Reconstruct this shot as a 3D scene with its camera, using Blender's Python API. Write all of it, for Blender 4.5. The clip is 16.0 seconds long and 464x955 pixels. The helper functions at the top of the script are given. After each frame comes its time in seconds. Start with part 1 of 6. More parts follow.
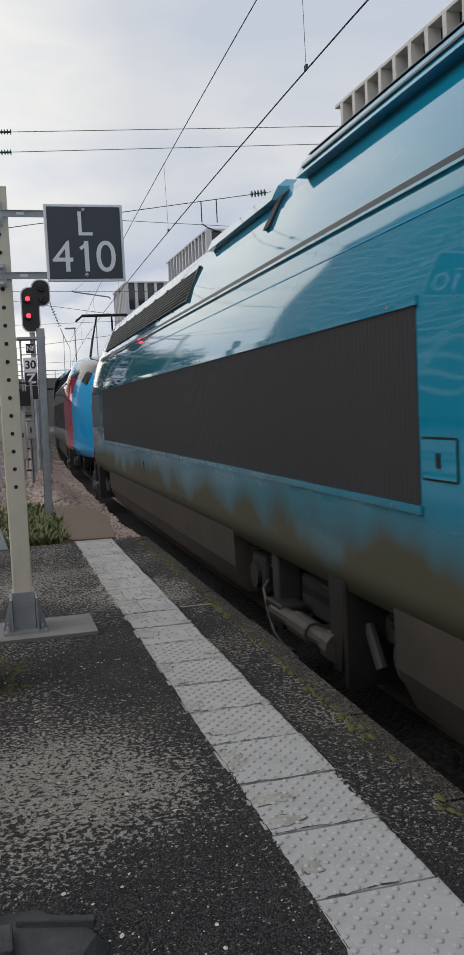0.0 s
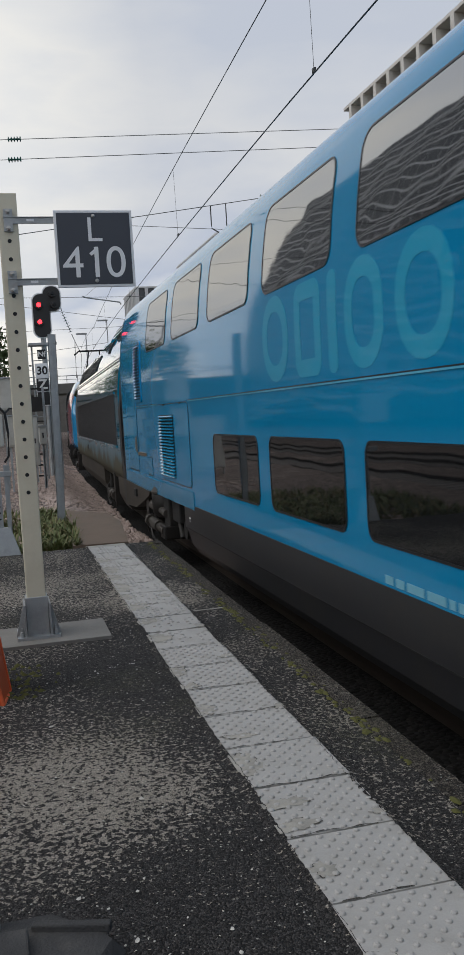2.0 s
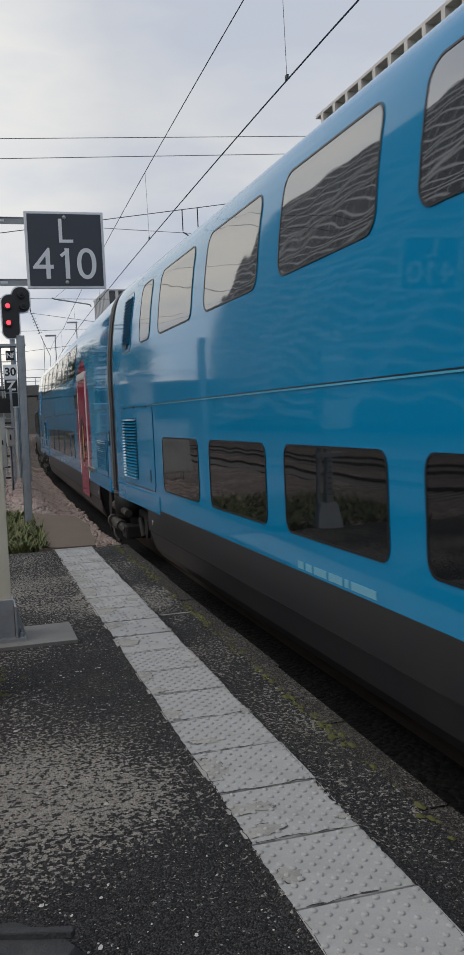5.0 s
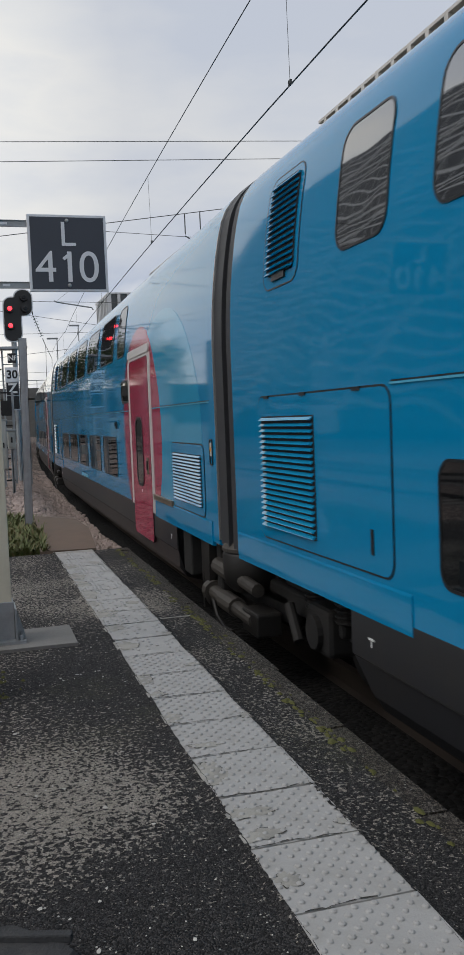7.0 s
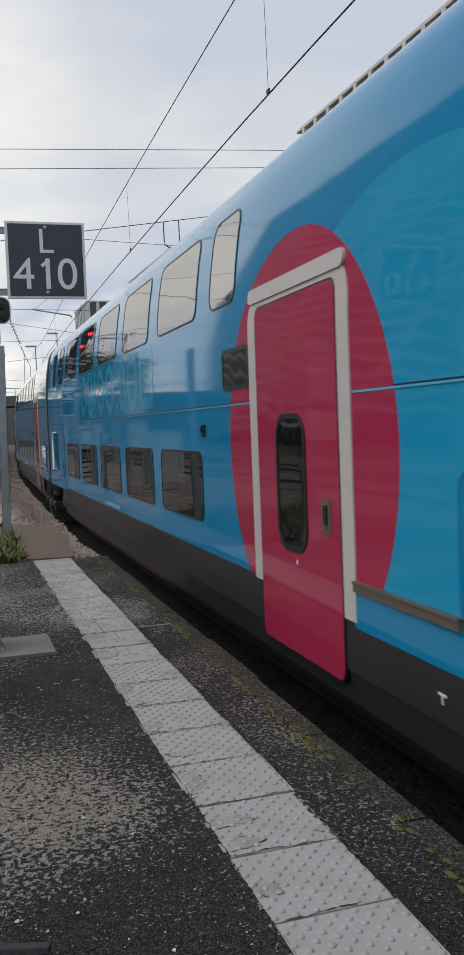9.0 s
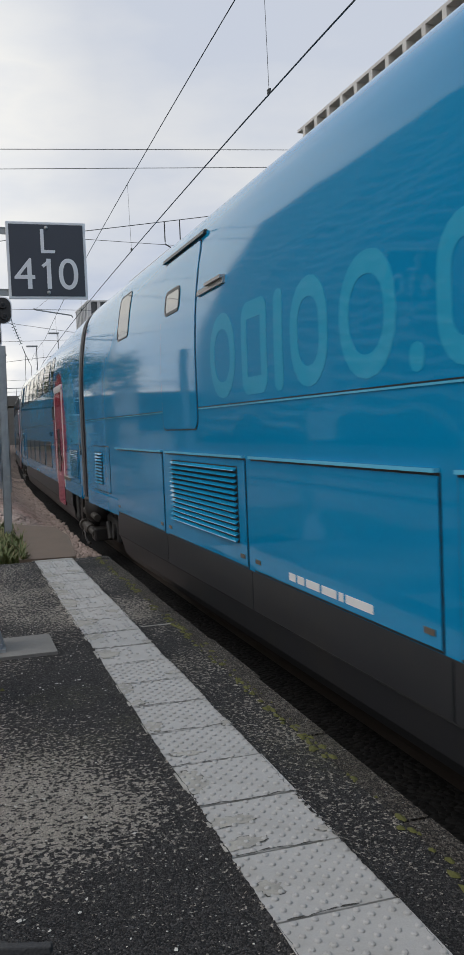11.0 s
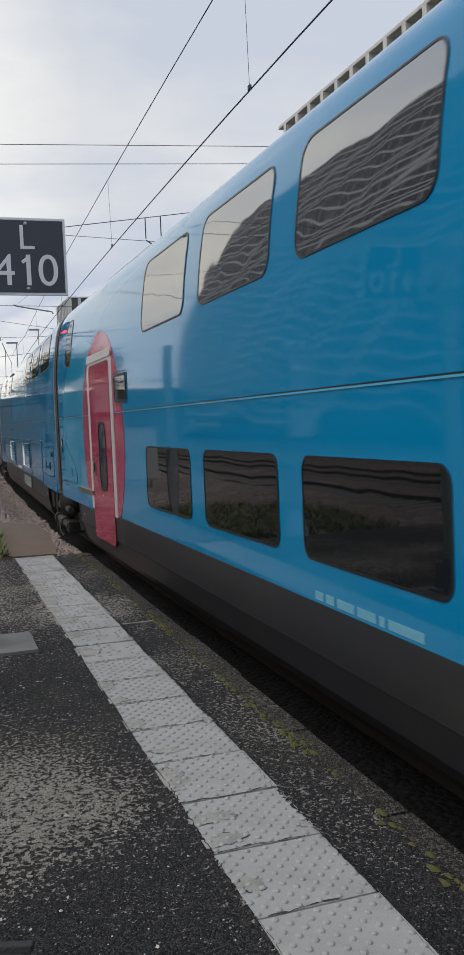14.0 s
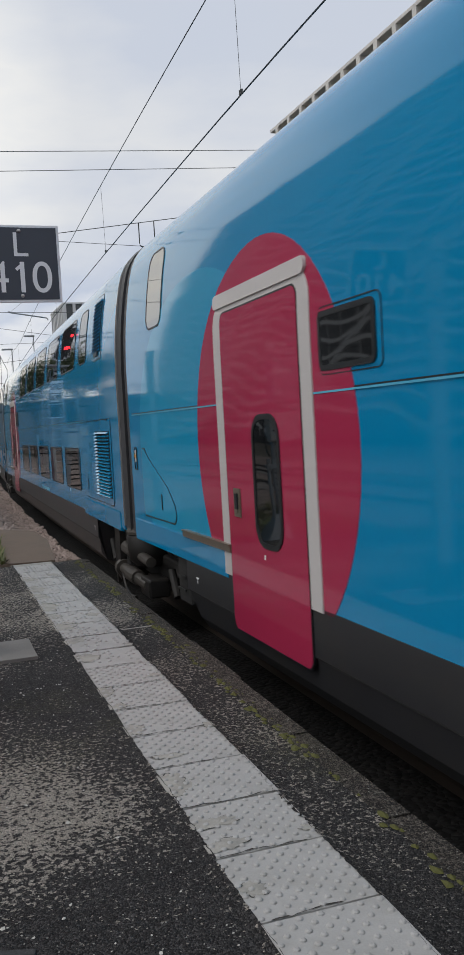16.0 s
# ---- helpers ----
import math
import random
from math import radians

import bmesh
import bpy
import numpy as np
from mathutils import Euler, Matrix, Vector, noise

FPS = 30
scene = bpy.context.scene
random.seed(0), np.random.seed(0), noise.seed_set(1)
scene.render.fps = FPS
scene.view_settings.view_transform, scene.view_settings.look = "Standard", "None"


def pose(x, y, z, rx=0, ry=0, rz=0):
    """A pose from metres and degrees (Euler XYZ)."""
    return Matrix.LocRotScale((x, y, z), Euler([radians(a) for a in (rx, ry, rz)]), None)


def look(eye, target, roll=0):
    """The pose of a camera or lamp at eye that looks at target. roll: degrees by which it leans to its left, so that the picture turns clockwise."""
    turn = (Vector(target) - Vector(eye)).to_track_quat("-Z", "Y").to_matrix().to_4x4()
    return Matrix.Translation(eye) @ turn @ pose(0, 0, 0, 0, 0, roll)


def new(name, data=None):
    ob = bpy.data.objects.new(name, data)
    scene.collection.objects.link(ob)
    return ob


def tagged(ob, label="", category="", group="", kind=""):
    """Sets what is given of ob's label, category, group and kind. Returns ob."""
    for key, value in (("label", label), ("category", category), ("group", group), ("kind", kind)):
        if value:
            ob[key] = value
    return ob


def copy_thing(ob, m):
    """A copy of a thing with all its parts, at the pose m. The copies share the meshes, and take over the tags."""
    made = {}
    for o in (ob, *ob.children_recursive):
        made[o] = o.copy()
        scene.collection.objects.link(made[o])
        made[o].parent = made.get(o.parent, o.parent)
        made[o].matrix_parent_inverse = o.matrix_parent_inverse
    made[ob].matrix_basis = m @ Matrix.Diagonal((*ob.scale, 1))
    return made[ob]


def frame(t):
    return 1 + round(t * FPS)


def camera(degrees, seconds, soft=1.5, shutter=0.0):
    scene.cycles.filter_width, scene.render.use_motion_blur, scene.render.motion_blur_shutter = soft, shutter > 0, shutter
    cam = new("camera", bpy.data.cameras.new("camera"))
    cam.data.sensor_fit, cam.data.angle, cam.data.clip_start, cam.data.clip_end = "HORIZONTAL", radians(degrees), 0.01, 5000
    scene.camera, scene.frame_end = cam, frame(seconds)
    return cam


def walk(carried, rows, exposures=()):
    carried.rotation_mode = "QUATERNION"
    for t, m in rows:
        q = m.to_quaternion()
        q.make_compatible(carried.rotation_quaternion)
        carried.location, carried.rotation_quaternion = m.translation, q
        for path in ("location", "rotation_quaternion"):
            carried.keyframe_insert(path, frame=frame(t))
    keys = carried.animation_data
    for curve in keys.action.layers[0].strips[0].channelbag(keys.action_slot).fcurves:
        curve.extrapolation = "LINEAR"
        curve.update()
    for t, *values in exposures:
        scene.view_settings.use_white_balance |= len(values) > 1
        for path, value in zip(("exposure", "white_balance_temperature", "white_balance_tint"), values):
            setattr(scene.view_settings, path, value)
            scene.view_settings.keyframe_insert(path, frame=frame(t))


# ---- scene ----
# ---- camera ----
cam = camera(29.0, 16.0, soft=1.05, shutter=0.12)
PATH = [
    (0, -0.002, -0.026, 1.601, 85.494, 2.725, -15.457),
    (0.5, -0.001, -0.025, 1.602, 85.543, 3.123, -14.690),
    (1, -0.001, -0.026, 1.603, 85.524, 3.341, -14.385),
    (1.5, 0.003, -0.021, 1.601, 85.647, 3.467, -14.055),
    (2, 0.000, -0.028, 1.601, 85.760, 3.324, -14.730),
    (2.5, 0.000, -0.029, 1.604, 85.688, 3.196, -15.710),
    (3, 0.000, -0.026, 1.603, 85.742, 3.138, -15.642),
    (3.5, -0.002, -0.026, 1.604, 85.784, 2.946, -16.012),
    (4, -0.000, -0.024, 1.602, 85.815, 2.808, -16.440),
    (6.5, -0.002, -0.025, 1.601, 86.063, 2.392, -16.697),
    (7, -0.002, -0.025, 1.601, 86.188, 2.220, -16.608),
    (7.5, -0.002, -0.023, 1.601, 86.670, 2.447, -17.103),
    (8, 0.001, -0.023, 1.601, 86.623, 2.470, -17.901),
    (8.5, 0.001, -0.019, 1.596, 86.657, 2.223, -17.943),
    (11, 0.000, -0.022, 1.598, 86.631, 2.309, -17.863),
    (11.5, -0.003, -0.025, 1.601, 86.606, 2.292, -18.770),
    (12, 0.002, -0.023, 1.598, 86.614, 2.447, -18.693),
    (12.5, 0.005, -0.024, 1.601, 86.482, 2.629, -19.264),
    (13, 0.003, -0.021, 1.597, 86.438, 2.597, -19.672),
    (13.5, 0.002, -0.021, 1.598, 86.404, 2.456, -19.366),
    (14, 0.004, -0.021, 1.598, 86.375, 2.358, -19.043),
    (14.5, 0.005, -0.021, 1.598, 86.437, 2.216, -19.539),
    (15, 0.003, -0.019, 1.598, 86.513, 2.050, -20.012),
    (15.5, 0.002, -0.022, 1.598, 86.577, 2.030, -20.050),
    (16, 0.005, -0.024, 1.602, 86.581, 3.191, -19.274),
]

walk(cam, [(t, pose(x, y, z, rx, ry, rz)) for t, x, y, z, rx, ry, rz in PATH], [(0, -0.06), (0.5, -0.13), (4, -0.15), (7.5, -0.12), (8.5, -0.04), (11, 0.0), (16, 0.0)])

# ---- light: overcast sky, brighter towards the horizon ----
SUN_EL, SUN_AZ = 47.0, -95.0
GAP_EL, GAP_AZ = 17.0, -12.0  # brighter break in the clouds
world = bpy.data.worlds.new("overcast_sky")
scene.world = world
world.use_nodes = True
wn, wl = world.node_tree.nodes, world.node_tree.links
wn.clear()
w_out, w_bg = wn.new("ShaderNodeOutputWorld"), wn.new("ShaderNodeBackground")
w_sky = wn.new("ShaderNodeTexSky")
w_sky.sky_type, w_sky.sun_disc = "NISHITA", False
w_sky.sun_elevation, w_sky.sun_rotation = radians(SUN_EL), radians(SUN_AZ % 360)
w_scale = wn.new("ShaderNodeVectorMath"); w_scale.operation = "SCALE"; w_scale.inputs["Scale"].default_value = 0.10
w_co, w_sep = wn.new("ShaderNodeTexCoord"), wn.new("ShaderNodeSeparateXYZ")
w_map = wn.new("ShaderNodeMapping"); w_map.inputs["Scale"].default_value = (2.0, 2.0, 5.5)
w_noise = wn.new("ShaderNodeTexNoise"); w_noise.inputs["Scale"].default_value = 1.4; w_noise.inputs["Detail"].default_value = 6.0
w_noise.inputs["Roughness"].default_value = 0.52
w_add = wn.new("ShaderNodeMath"); w_add.operation = "MULTIPLY_ADD"; w_add.inputs[1].default_value = 0.66; w_add.inputs[2].default_value = -0.33
w_sum = wn.new("ShaderNodeMath"); w_sum.operation = "ADD"
w_ramp = wn.new("ShaderNodeValToRGB")
for pos, col in ((0.0, (1.08, 1.05, 1.0, 1)), (0.11, (1.0, 0.98, 0.95, 1)), (0.26, (0.765, 0.778, 0.80, 1)), (0.42, (0.615, 0.66, 0.75, 1)), (0.75, (0.58, 0.63, 0.745, 1)), (1.0, (0.55, 0.605, 0.725, 1))):
    e = w_ramp.color_ramp.elements.new(pos) if pos not in (0.0, 1.0) else w_ramp.color_ramp.elements[int(pos)]
    e.color = col
w_mix = wn.new("ShaderNodeMix"); w_mix.data_type = "RGBA"; w_mix.inputs[0].default_value = 0.94
wl.new(w_sky.outputs[0], w_scale.inputs[0])
wl.new(w_co.outputs["Generated"], w_sep.inputs[0]); wl.new(w_co.outputs["Generated"], w_map.inputs[0])
wl.new(w_map.outputs[0], w_noise.inputs["Vector"]); wl.new(w_noise.outputs[0], w_add.inputs[0])
wl.new(w_sep.outputs["Z"], w_sum.inputs[0]); wl.new(w_add.outputs[0], w_sum.inputs[1]); wl.new(w_sum.outputs[0], w_ramp.inputs[0])
wl.new(w_scale.outputs[0], w_mix.inputs[6]); wl.new(w_ramp.outputs[0], w_mix.inputs[7])
w_dot = wn.new("ShaderNodeVectorMath"); w_dot.operation = "DOT_PRODUCT"
w_dot.inputs[1].default_value = (math.sin(radians(GAP_AZ)) * math.cos(radians(GAP_EL)), math.cos(radians(GAP_AZ)) * math.cos(radians(GAP_EL)), math.sin(radians(GAP_EL)))
w_glow = wn.new("ShaderNodeMapRange"); w_glow.inputs[1].default_value, w_glow.inputs[2].default_value, w_glow.inputs[3].default_value, w_glow.inputs[4].default_value = 0.93, 1.0, 0.0, 1.0
w_warm = wn.new("ShaderNodeMix"); w_warm.data_type = "RGBA"; w_warm.inputs[6].default_value, w_warm.inputs[7].default_value = (1, 1, 1, 1), (1.5, 1.43, 1.28, 1)
w_mul = wn.new("ShaderNodeVectorMath"); w_mul.operation = "MULTIPLY"
wl.new(w_co.outputs["Generated"], w_dot.inputs[0]); wl.new(w_dot.outputs["Value"], w_glow.inputs[0]); wl.new(w_glow.outputs[0], w_warm.inputs[0])
wl.new(w_mix.outputs[2], w_mul.inputs[0]); wl.new(w_warm.outputs[2], w_mul.inputs[1])
wl.new(w_mul.outputs[0], w_bg.inputs[0]); wl.new(w_bg.outputs[0], w_out.inputs[0])
w_bg.inputs[1].default_value = 1.0
sun_data = bpy.data.lights.new("sun", "SUN")
sun_data.energy, sun_data.angle, sun_data.color = 1.1, radians(40), (1.0, 0.97, 0.93)
sun = new("sun", sun_data)
sun.matrix_world = look((0, 0, 60), (-math.sin(radians(SUN_AZ)) * 60 / math.tan(radians(SUN_EL)), -math.cos(radians(SUN_AZ)) * 60 / math.tan(radians(SUN_EL)), 0))


# ---- materials ----
def mat(name, color, rough=0.6, metal=0.0, var=0.25, scale=8.0, fine=90.0, bump=0.15, dist=0.004, coat=0.0, spec=0.5, stain=None, stain_amt=0.0, stain_scale=1.6, obj=True):
    """A surface with two scales of tone, a fine relief and, where given, stains of another colour."""
    m = bpy.data.materials.new(name)
    m.use_nodes = True
    n, l = m.node_tree.nodes, m.node_tree.links
    b = n["Principled BSDF"]
    b.inputs["Roughness"].default_value, b.inputs["Metallic"].default_value = rough, metal
    b.inputs["Coat Weight"].default_value, b.inputs["Coat Roughness"].default_value = coat, 0.04
    b.inputs["Specular IOR Level"].default_value = spec
    co = n.new("ShaderNodeTexCoord")
    src = co.outputs["Object"]
    big, small = n.new("ShaderNodeTexNoise"), n.new("ShaderNodeTexNoise")
    big.inputs["Scale"].default_value, small.inputs["Scale"].default_value = scale, fine
    big.inputs["Detail"].default_value, small.inputs["Detail"].default_value = 4, 3
    l.new(src, big.inputs["Vector"]); l.new(src, small.inputs["Vector"])
    mx = n.new("ShaderNodeMix"); mx.data_type = "RGBA"
    dark, light = [c * (1 - var) for c in color], [min(1.0, c * (1 + var)) for c in color]
    mx.inputs[6].default_value, mx.inputs[7].default_value = (*dark, 1), (*light, 1)
    blend = n.new("ShaderNodeMath"); blend.operation = "MULTIPLY_ADD"; blend.inputs[1].default_value = 0.45
    half = n.new("ShaderNodeMath"); half.operation = "MULTIPLY"; half.inputs[1].default_value = 0.55
    l.new(big.outputs[0], half.inputs[0]); l.new(small.outputs[0], blend.inputs[0]); l.new(half.outputs[0], blend.inputs[2])
    l.new(blend.outputs[0], mx.inputs[0])
    last = mx.outputs[2]
    if stain:
        st = n.new("ShaderNodeTexNoise"); st.inputs["Scale"].default_value = stain_scale; st.inputs["Detail"].default_value = 7
        st.inputs["Roughness"].default_value = 0.65
        l.new(src, st.inputs["Vector"])
        rr = n.new("ShaderNodeValToRGB"); rr.color_ramp.elements[0].position, rr.color_ramp.elements[1].position = 0.48, 0.68
        l.new(st.outputs[0], rr.inputs[0])
        am = n.new("ShaderNodeMath"); am.operation = "MULTIPLY"; am.inputs[1].default_value = stain_amt
        l.new(rr.outputs[0], am.inputs[0])
        sm = n.new("ShaderNodeMix"); sm.data_type = "RGBA"; sm.inputs[7].default_value = (*stain, 1)
        l.new(am.outputs[0], sm.inputs[0]); l.new(last, sm.inputs[6])
        last = sm.outputs[2]
    l.new(last, b.inputs["Base Color"])
    if bump:
        bp = n.new("ShaderNodeBump"); bp.inputs["Strength"].default_value, bp.inputs["Distance"].default_value = bump, dist
        l.new(small.outputs[0], bp.inputs["Height"]); l.new(bp.outputs[0], b.inputs["Normal"])
    return m


def train_paint(name, color, rough=0.055, dirt=0.0, dirt_top=1.2, coat=0.0):
    """Glossy vehicle paint: the sheet waves a little, and road dirt climbs from below in uneven streaks."""
    m = mat(name, color, rough, var=0.06, scale=1.2, fine=30, bump=0.0, coat=coat, spec=0.4)
    n, l = m.node_tree.nodes, m.node_tree.links
    b = n["Principled BSDF"]
    b.inputs["IOR"].default_value = 1.5
    b.inputs["Coat IOR"].default_value = 1.5
    co = next(x for x in n if x.type == "TEX_COORD")
    wv = n.new("ShaderNodeTexNoise"); wv.inputs["Scale"].default_value = 0.7; wv.inputs["Detail"].default_value = 1.0
    l.new(co.outputs["Object"], wv.inputs["Vector"])
    bp = n.new("ShaderNodeBump"); bp.inputs["Strength"].default_value, bp.inputs["Distance"].default_value = 0.12, 0.02
    l.new(wv.outputs[0], bp.inputs["Height"]); l.new(bp.outputs[0], b.inputs["Normal"]); l.new(bp.outputs[0], b.inputs["Coat Normal"])
    if dirt:
        sep = n.new("ShaderNodeSeparateXYZ"); l.new(co.outputs["Object"], sep.inputs[0])
        nz = n.new("ShaderNodeTexNoise"); nz.inputs["Scale"].default_value = 1.1; nz.inputs["Detail"].default_value = 5
        l.new(co.outputs["Object"], nz.inputs["Vector"])
        mr = n.new("ShaderNodeMapRange"); mr.inputs[1].default_value, mr.inputs[2].default_value = dirt_top, 0.35
        l.new(sep.outputs["Z"], mr.inputs[0])
        mu = n.new("ShaderNodeMath"); mu.operation = "MULTIPLY"; l.new(mr.outputs[0], mu.inputs[0]); l.new(nz.outputs[0], mu.inputs[1])
        m2 = n.new("ShaderNodeMath"); m2.operation = "MULTIPLY"; m2.inputs[1].default_value = dirt; m2.use_clamp = True; l.new(mu.outputs[0], m2.inputs[0])
        old = b.inputs["Base Color"].links[0].from_socket
        mx = n.new("ShaderNodeMix"); mx.data_type = "RGBA"; mx.inputs[7].default_value = (0.060, 0.056, 0.034, 1)
        l.new(m2.outputs[0], mx.inputs[0]); l.new(old, mx.inputs[6]); l.new(mx.outputs[2], b.inputs["Base Color"])
        rg = n.new("ShaderNodeMapRange"); rg.inputs[3].default_value, rg.inputs[4].default_value = rough, 0.6
        l.new(m2.outputs[0], rg.inputs[0]); l.new(rg.outputs[0], b.inputs["Roughness"])
        cw = n.new("ShaderNodeMath"); cw.operation = "SUBTRACT"; cw.use_clamp = True; cw.inputs[0].default_value = coat; l.new(m2.outputs[0], cw.inputs[1]); l.new(cw.outputs[0], b.inputs["Coat Weight"])
    return m


BLUE = train_paint("blue_paint", (0.0005, 0.218, 0.435))
LIGHTLINE = train_paint("light_blue_line_paint", (0.10, 0.44, 0.62))
PALE = train_paint("pale_blue_paint", (0.013, 0.295, 0.51))
LETTER = train_paint("turquoise_paint", (0.020, 0.315, 0.51))
TEAL = train_paint("teal_paint", (0.003, 0.235, 0.37), rough=0.055, coat=1.0, dirt=3.3, dirt_top=1.2)
SOILED = train_paint("soiled_blue_paint", (0.002, 0.235, 0.45), rough=0.06, dirt=0.55, dirt_top=1.1)
BRIGHT = train_paint("bright_blue_paint", (0.006, 0.29, 0.60))
PINK = train_paint("crimson_paint", (0.38, 0.028, 0.075))
CREAM = train_paint("light_grey_paint", (0.55, 0.52, 0.50), rough=0.35)
SKIRT = mat("dark_grey_skirt", (0.026, 0.026, 0.028), 0.42, var=0.2, scale=2.5, fine=60, bump=0.05, coat=0.15, stain=(0.042, 0.038, 0.032), stain_amt=0.5)
GRIME = mat("grimy_skirt", (0.034, 0.028, 0.021), 0.65, var=0.25, scale=2.0, fine=50, bump=0.08, stain=(0.062, 0.05, 0.037), stain_amt=0.6)
UNDER = mat("underframe_grime", (0.013, 0.012, 0.011), 0.75, var=0.3, scale=5, fine=60, bump=0.2, stain=(0.04, 0.034, 0.028), stain_amt=0.6)
CAST = mat("dusty_cast_metal", (0.022, 0.020, 0.018), 0.5, metal=0.3, var=0.25, scale=6, fine=70, bump=0.15, stain=(0.038, 0.032, 0.026), stain_amt=0.7, stain_scale=4)
DUSTY = mat("pale_dusty_metal", (0.060, 0.052, 0.043), 0.6, metal=0.1, var=0.25, scale=8, fine=70, bump=0.1, stain=(0.022, 0.019, 0.016), stain_amt=0.7, stain_scale=5)
# sleeper concrete with the shade under the train put into its colour
SHADE_SLEEPER = mat("shade_darkened_concrete", (0.006, 0.0055, 0.005), 0.8, var=0.35, scale=5, fine=60, bump=0.2)
FOOT = mat("dusty_recycled_rubber", (0.038, 0.038, 0.039), 0.85, var=0.5, scale=14, fine=110, bump=0.7, dist=0.006, stain=(0.085, 0.082, 0.076), stain_amt=0.5, stain_scale=9)
RUBBER = mat("black_rubber", (0.017, 0.017, 0.018), 0.6, var=0.3, scale=5, fine=80, bump=0.1)
PILLAR = mat("dark_pillar_grey", (0.034, 0.035, 0.039), 0.5, var=0.25, scale=3, fine=60, bump=0.05, stain=(0.042, 0.040, 0.038), stain_amt=0.5, stain_scale=2)
GASKET = mat("window_gasket", (0.012, 0.014, 0.016), 0.35, var=0.2, bump=0.0)
PANEL = mat("charcoal_grille", (0.026, 0.0255, 0.027), 0.6, var=0.15, scale=3, fine=40, bump=0.0)
# near-black fill: shade inside holes and vents as flat colour; also unlit lenses
DARK = mat("hole_shade_and_dark_lens", (0.012, 0.014, 0.016), 0.8, var=0.2, bump=0.0)
STEEL = mat("brushed_steel", (0.42, 0.41, 0.39), 0.35, metal=0.8, var=0.15, scale=5, fine=120, bump=0.05)
BRASS = mat("worn_brass", (0.24, 0.20, 0.155), 0.4, metal=0.6, var=0.2, scale=9, bump=0.05)
NUMBER = mat("faint_number_paint", (0.16, 0.42, 0.54), 0.4, var=0.25, scale=40, bump=0.0)
WHITE = mat("white_marking", (0.72, 0.72, 0.70), 0.5, var=0.08, bump=0.0)
YELLOW = mat("yellow_pole_paint", (0.80, 0.42, 0.01), 0.35, var=0.08, bump=0.0)
STICKER = mat("violet_sticker", (0.10, 0.09, 0.35), 0.4, var=0.1, bump=0.0)
AMBER = mat("amber_plastic", (0.75, 0.35, 0.03), 0.3, var=0.1, bump=0.0)
GALV = mat("galvanised_steel", (0.36, 0.38, 0.39), 0.48, metal=0.55, var=0.22, scale=10, fine=90, bump=0.08, stain=(0.22, 0.22, 0.21), stain_amt=0.6, stain_scale=4)
BEIGE = mat("cream_painted_steel", (0.60, 0.56, 0.44), 0.45, var=0.07, scale=4, fine=60, bump=0.03, stain=(0.42, 0.37, 0.27), stain_amt=0.35, stain_scale=3)
SIGN = mat("dark_slate_enamel", (0.045, 0.052, 0.068), 0.45, var=0.12, scale=4, bump=0.02)
SIGN_EDGE = mat("light_sign_paint", (0.78, 0.79, 0.80), 0.5, var=0.06, bump=0.0)
BLACK = mat("black_enamel", (0.012, 0.012, 0.013), 0.45, var=0.2, bump=0.02)
BOX = mat("weathered_cabinet_paint", (0.48, 0.47, 0.43), 0.55, var=0.1, scale=3, fine=40, bump=0.04, stain=(0.30, 0.28, 0.23), stain_amt=0.5)
ORANGE = mat("orange_red_paint", (0.62, 0.11, 0.035), 0.45, var=0.12, scale=5, bump=0.05, stain=(0.28, 0.05, 0.02), stain_amt=0.5, stain_scale=5)
CONCRETE = mat("concrete", (0.19, 0.182, 0.168), 0.85, var=0.35, scale=5, fine=70, bump=0.5, stain=(0.14, 0.13, 0.11), stain_amt=0.6)
BROWNCON = mat("brown_stained_concrete", (0.15, 0.108, 0.078), 0.85, var=0.2, scale=2.5, fine=70, bump=0.25, stain=(0.09, 0.08, 0.06), stain_amt=0.6)
FACADE = mat("pale_concrete_facade", (0.70, 0.67, 0.62), 0.8, var=0.1, scale=0.4, fine=6, bump=0.05, stain=(0.38, 0.35, 0.32), stain_amt=0.4, stain_scale=0.3)
CLAD = mat("white_metal_cladding", (0.66, 0.66, 0.66), 0.5, var=0.08, scale=0.5, fine=5, bump=0.0)
RAIL = mat("worn_rail_steel", (0.07, 0.055, 0.045), 0.45, metal=0.6, var=0.25, scale=4, bump=0.1)
SLEEPER = mat("sleeper_concrete", (0.24, 0.22, 0.20), 0.85, var=0.2, scale=4, bump=0.2)
WIRE = mat("oxidised_copper_wire", (0.045, 0.05, 0.05), 0.6, var=0.2, bump=0.0)
INSUL = mat("green_glass_insulator", (0.025, 0.09, 0.07), 0.2, var=0.2, bump=0.0)
EARTH = mat("earth_ground", (0.12, 0.10, 0.075), 0.95, var=0.35, scale=0.6, fine=20, bump=0.4, dist=0.02, stain=(0.07, 0.09, 0.035), stain_amt=0.8, stain_scale=0.5)
WEED = mat("weed_green", (0.095, 0.115, 0.030), 0.6, var=0.45, scale=6, fine=25, bump=0.0)
LEAF = mat("leaf_green", (0.055, 0.085, 0.022), 0.65, var=0.4, scale=3, fine=15, bump=0.0)
DRYLEAF = mat("dry_grass", (0.19, 0.16, 0.075), 0.75, var=0.3, scale=4, bump=0.0)
BARK = mat("bark", (0.09, 0.07, 0.05), 0.9, var=0.3, bump=0.3)
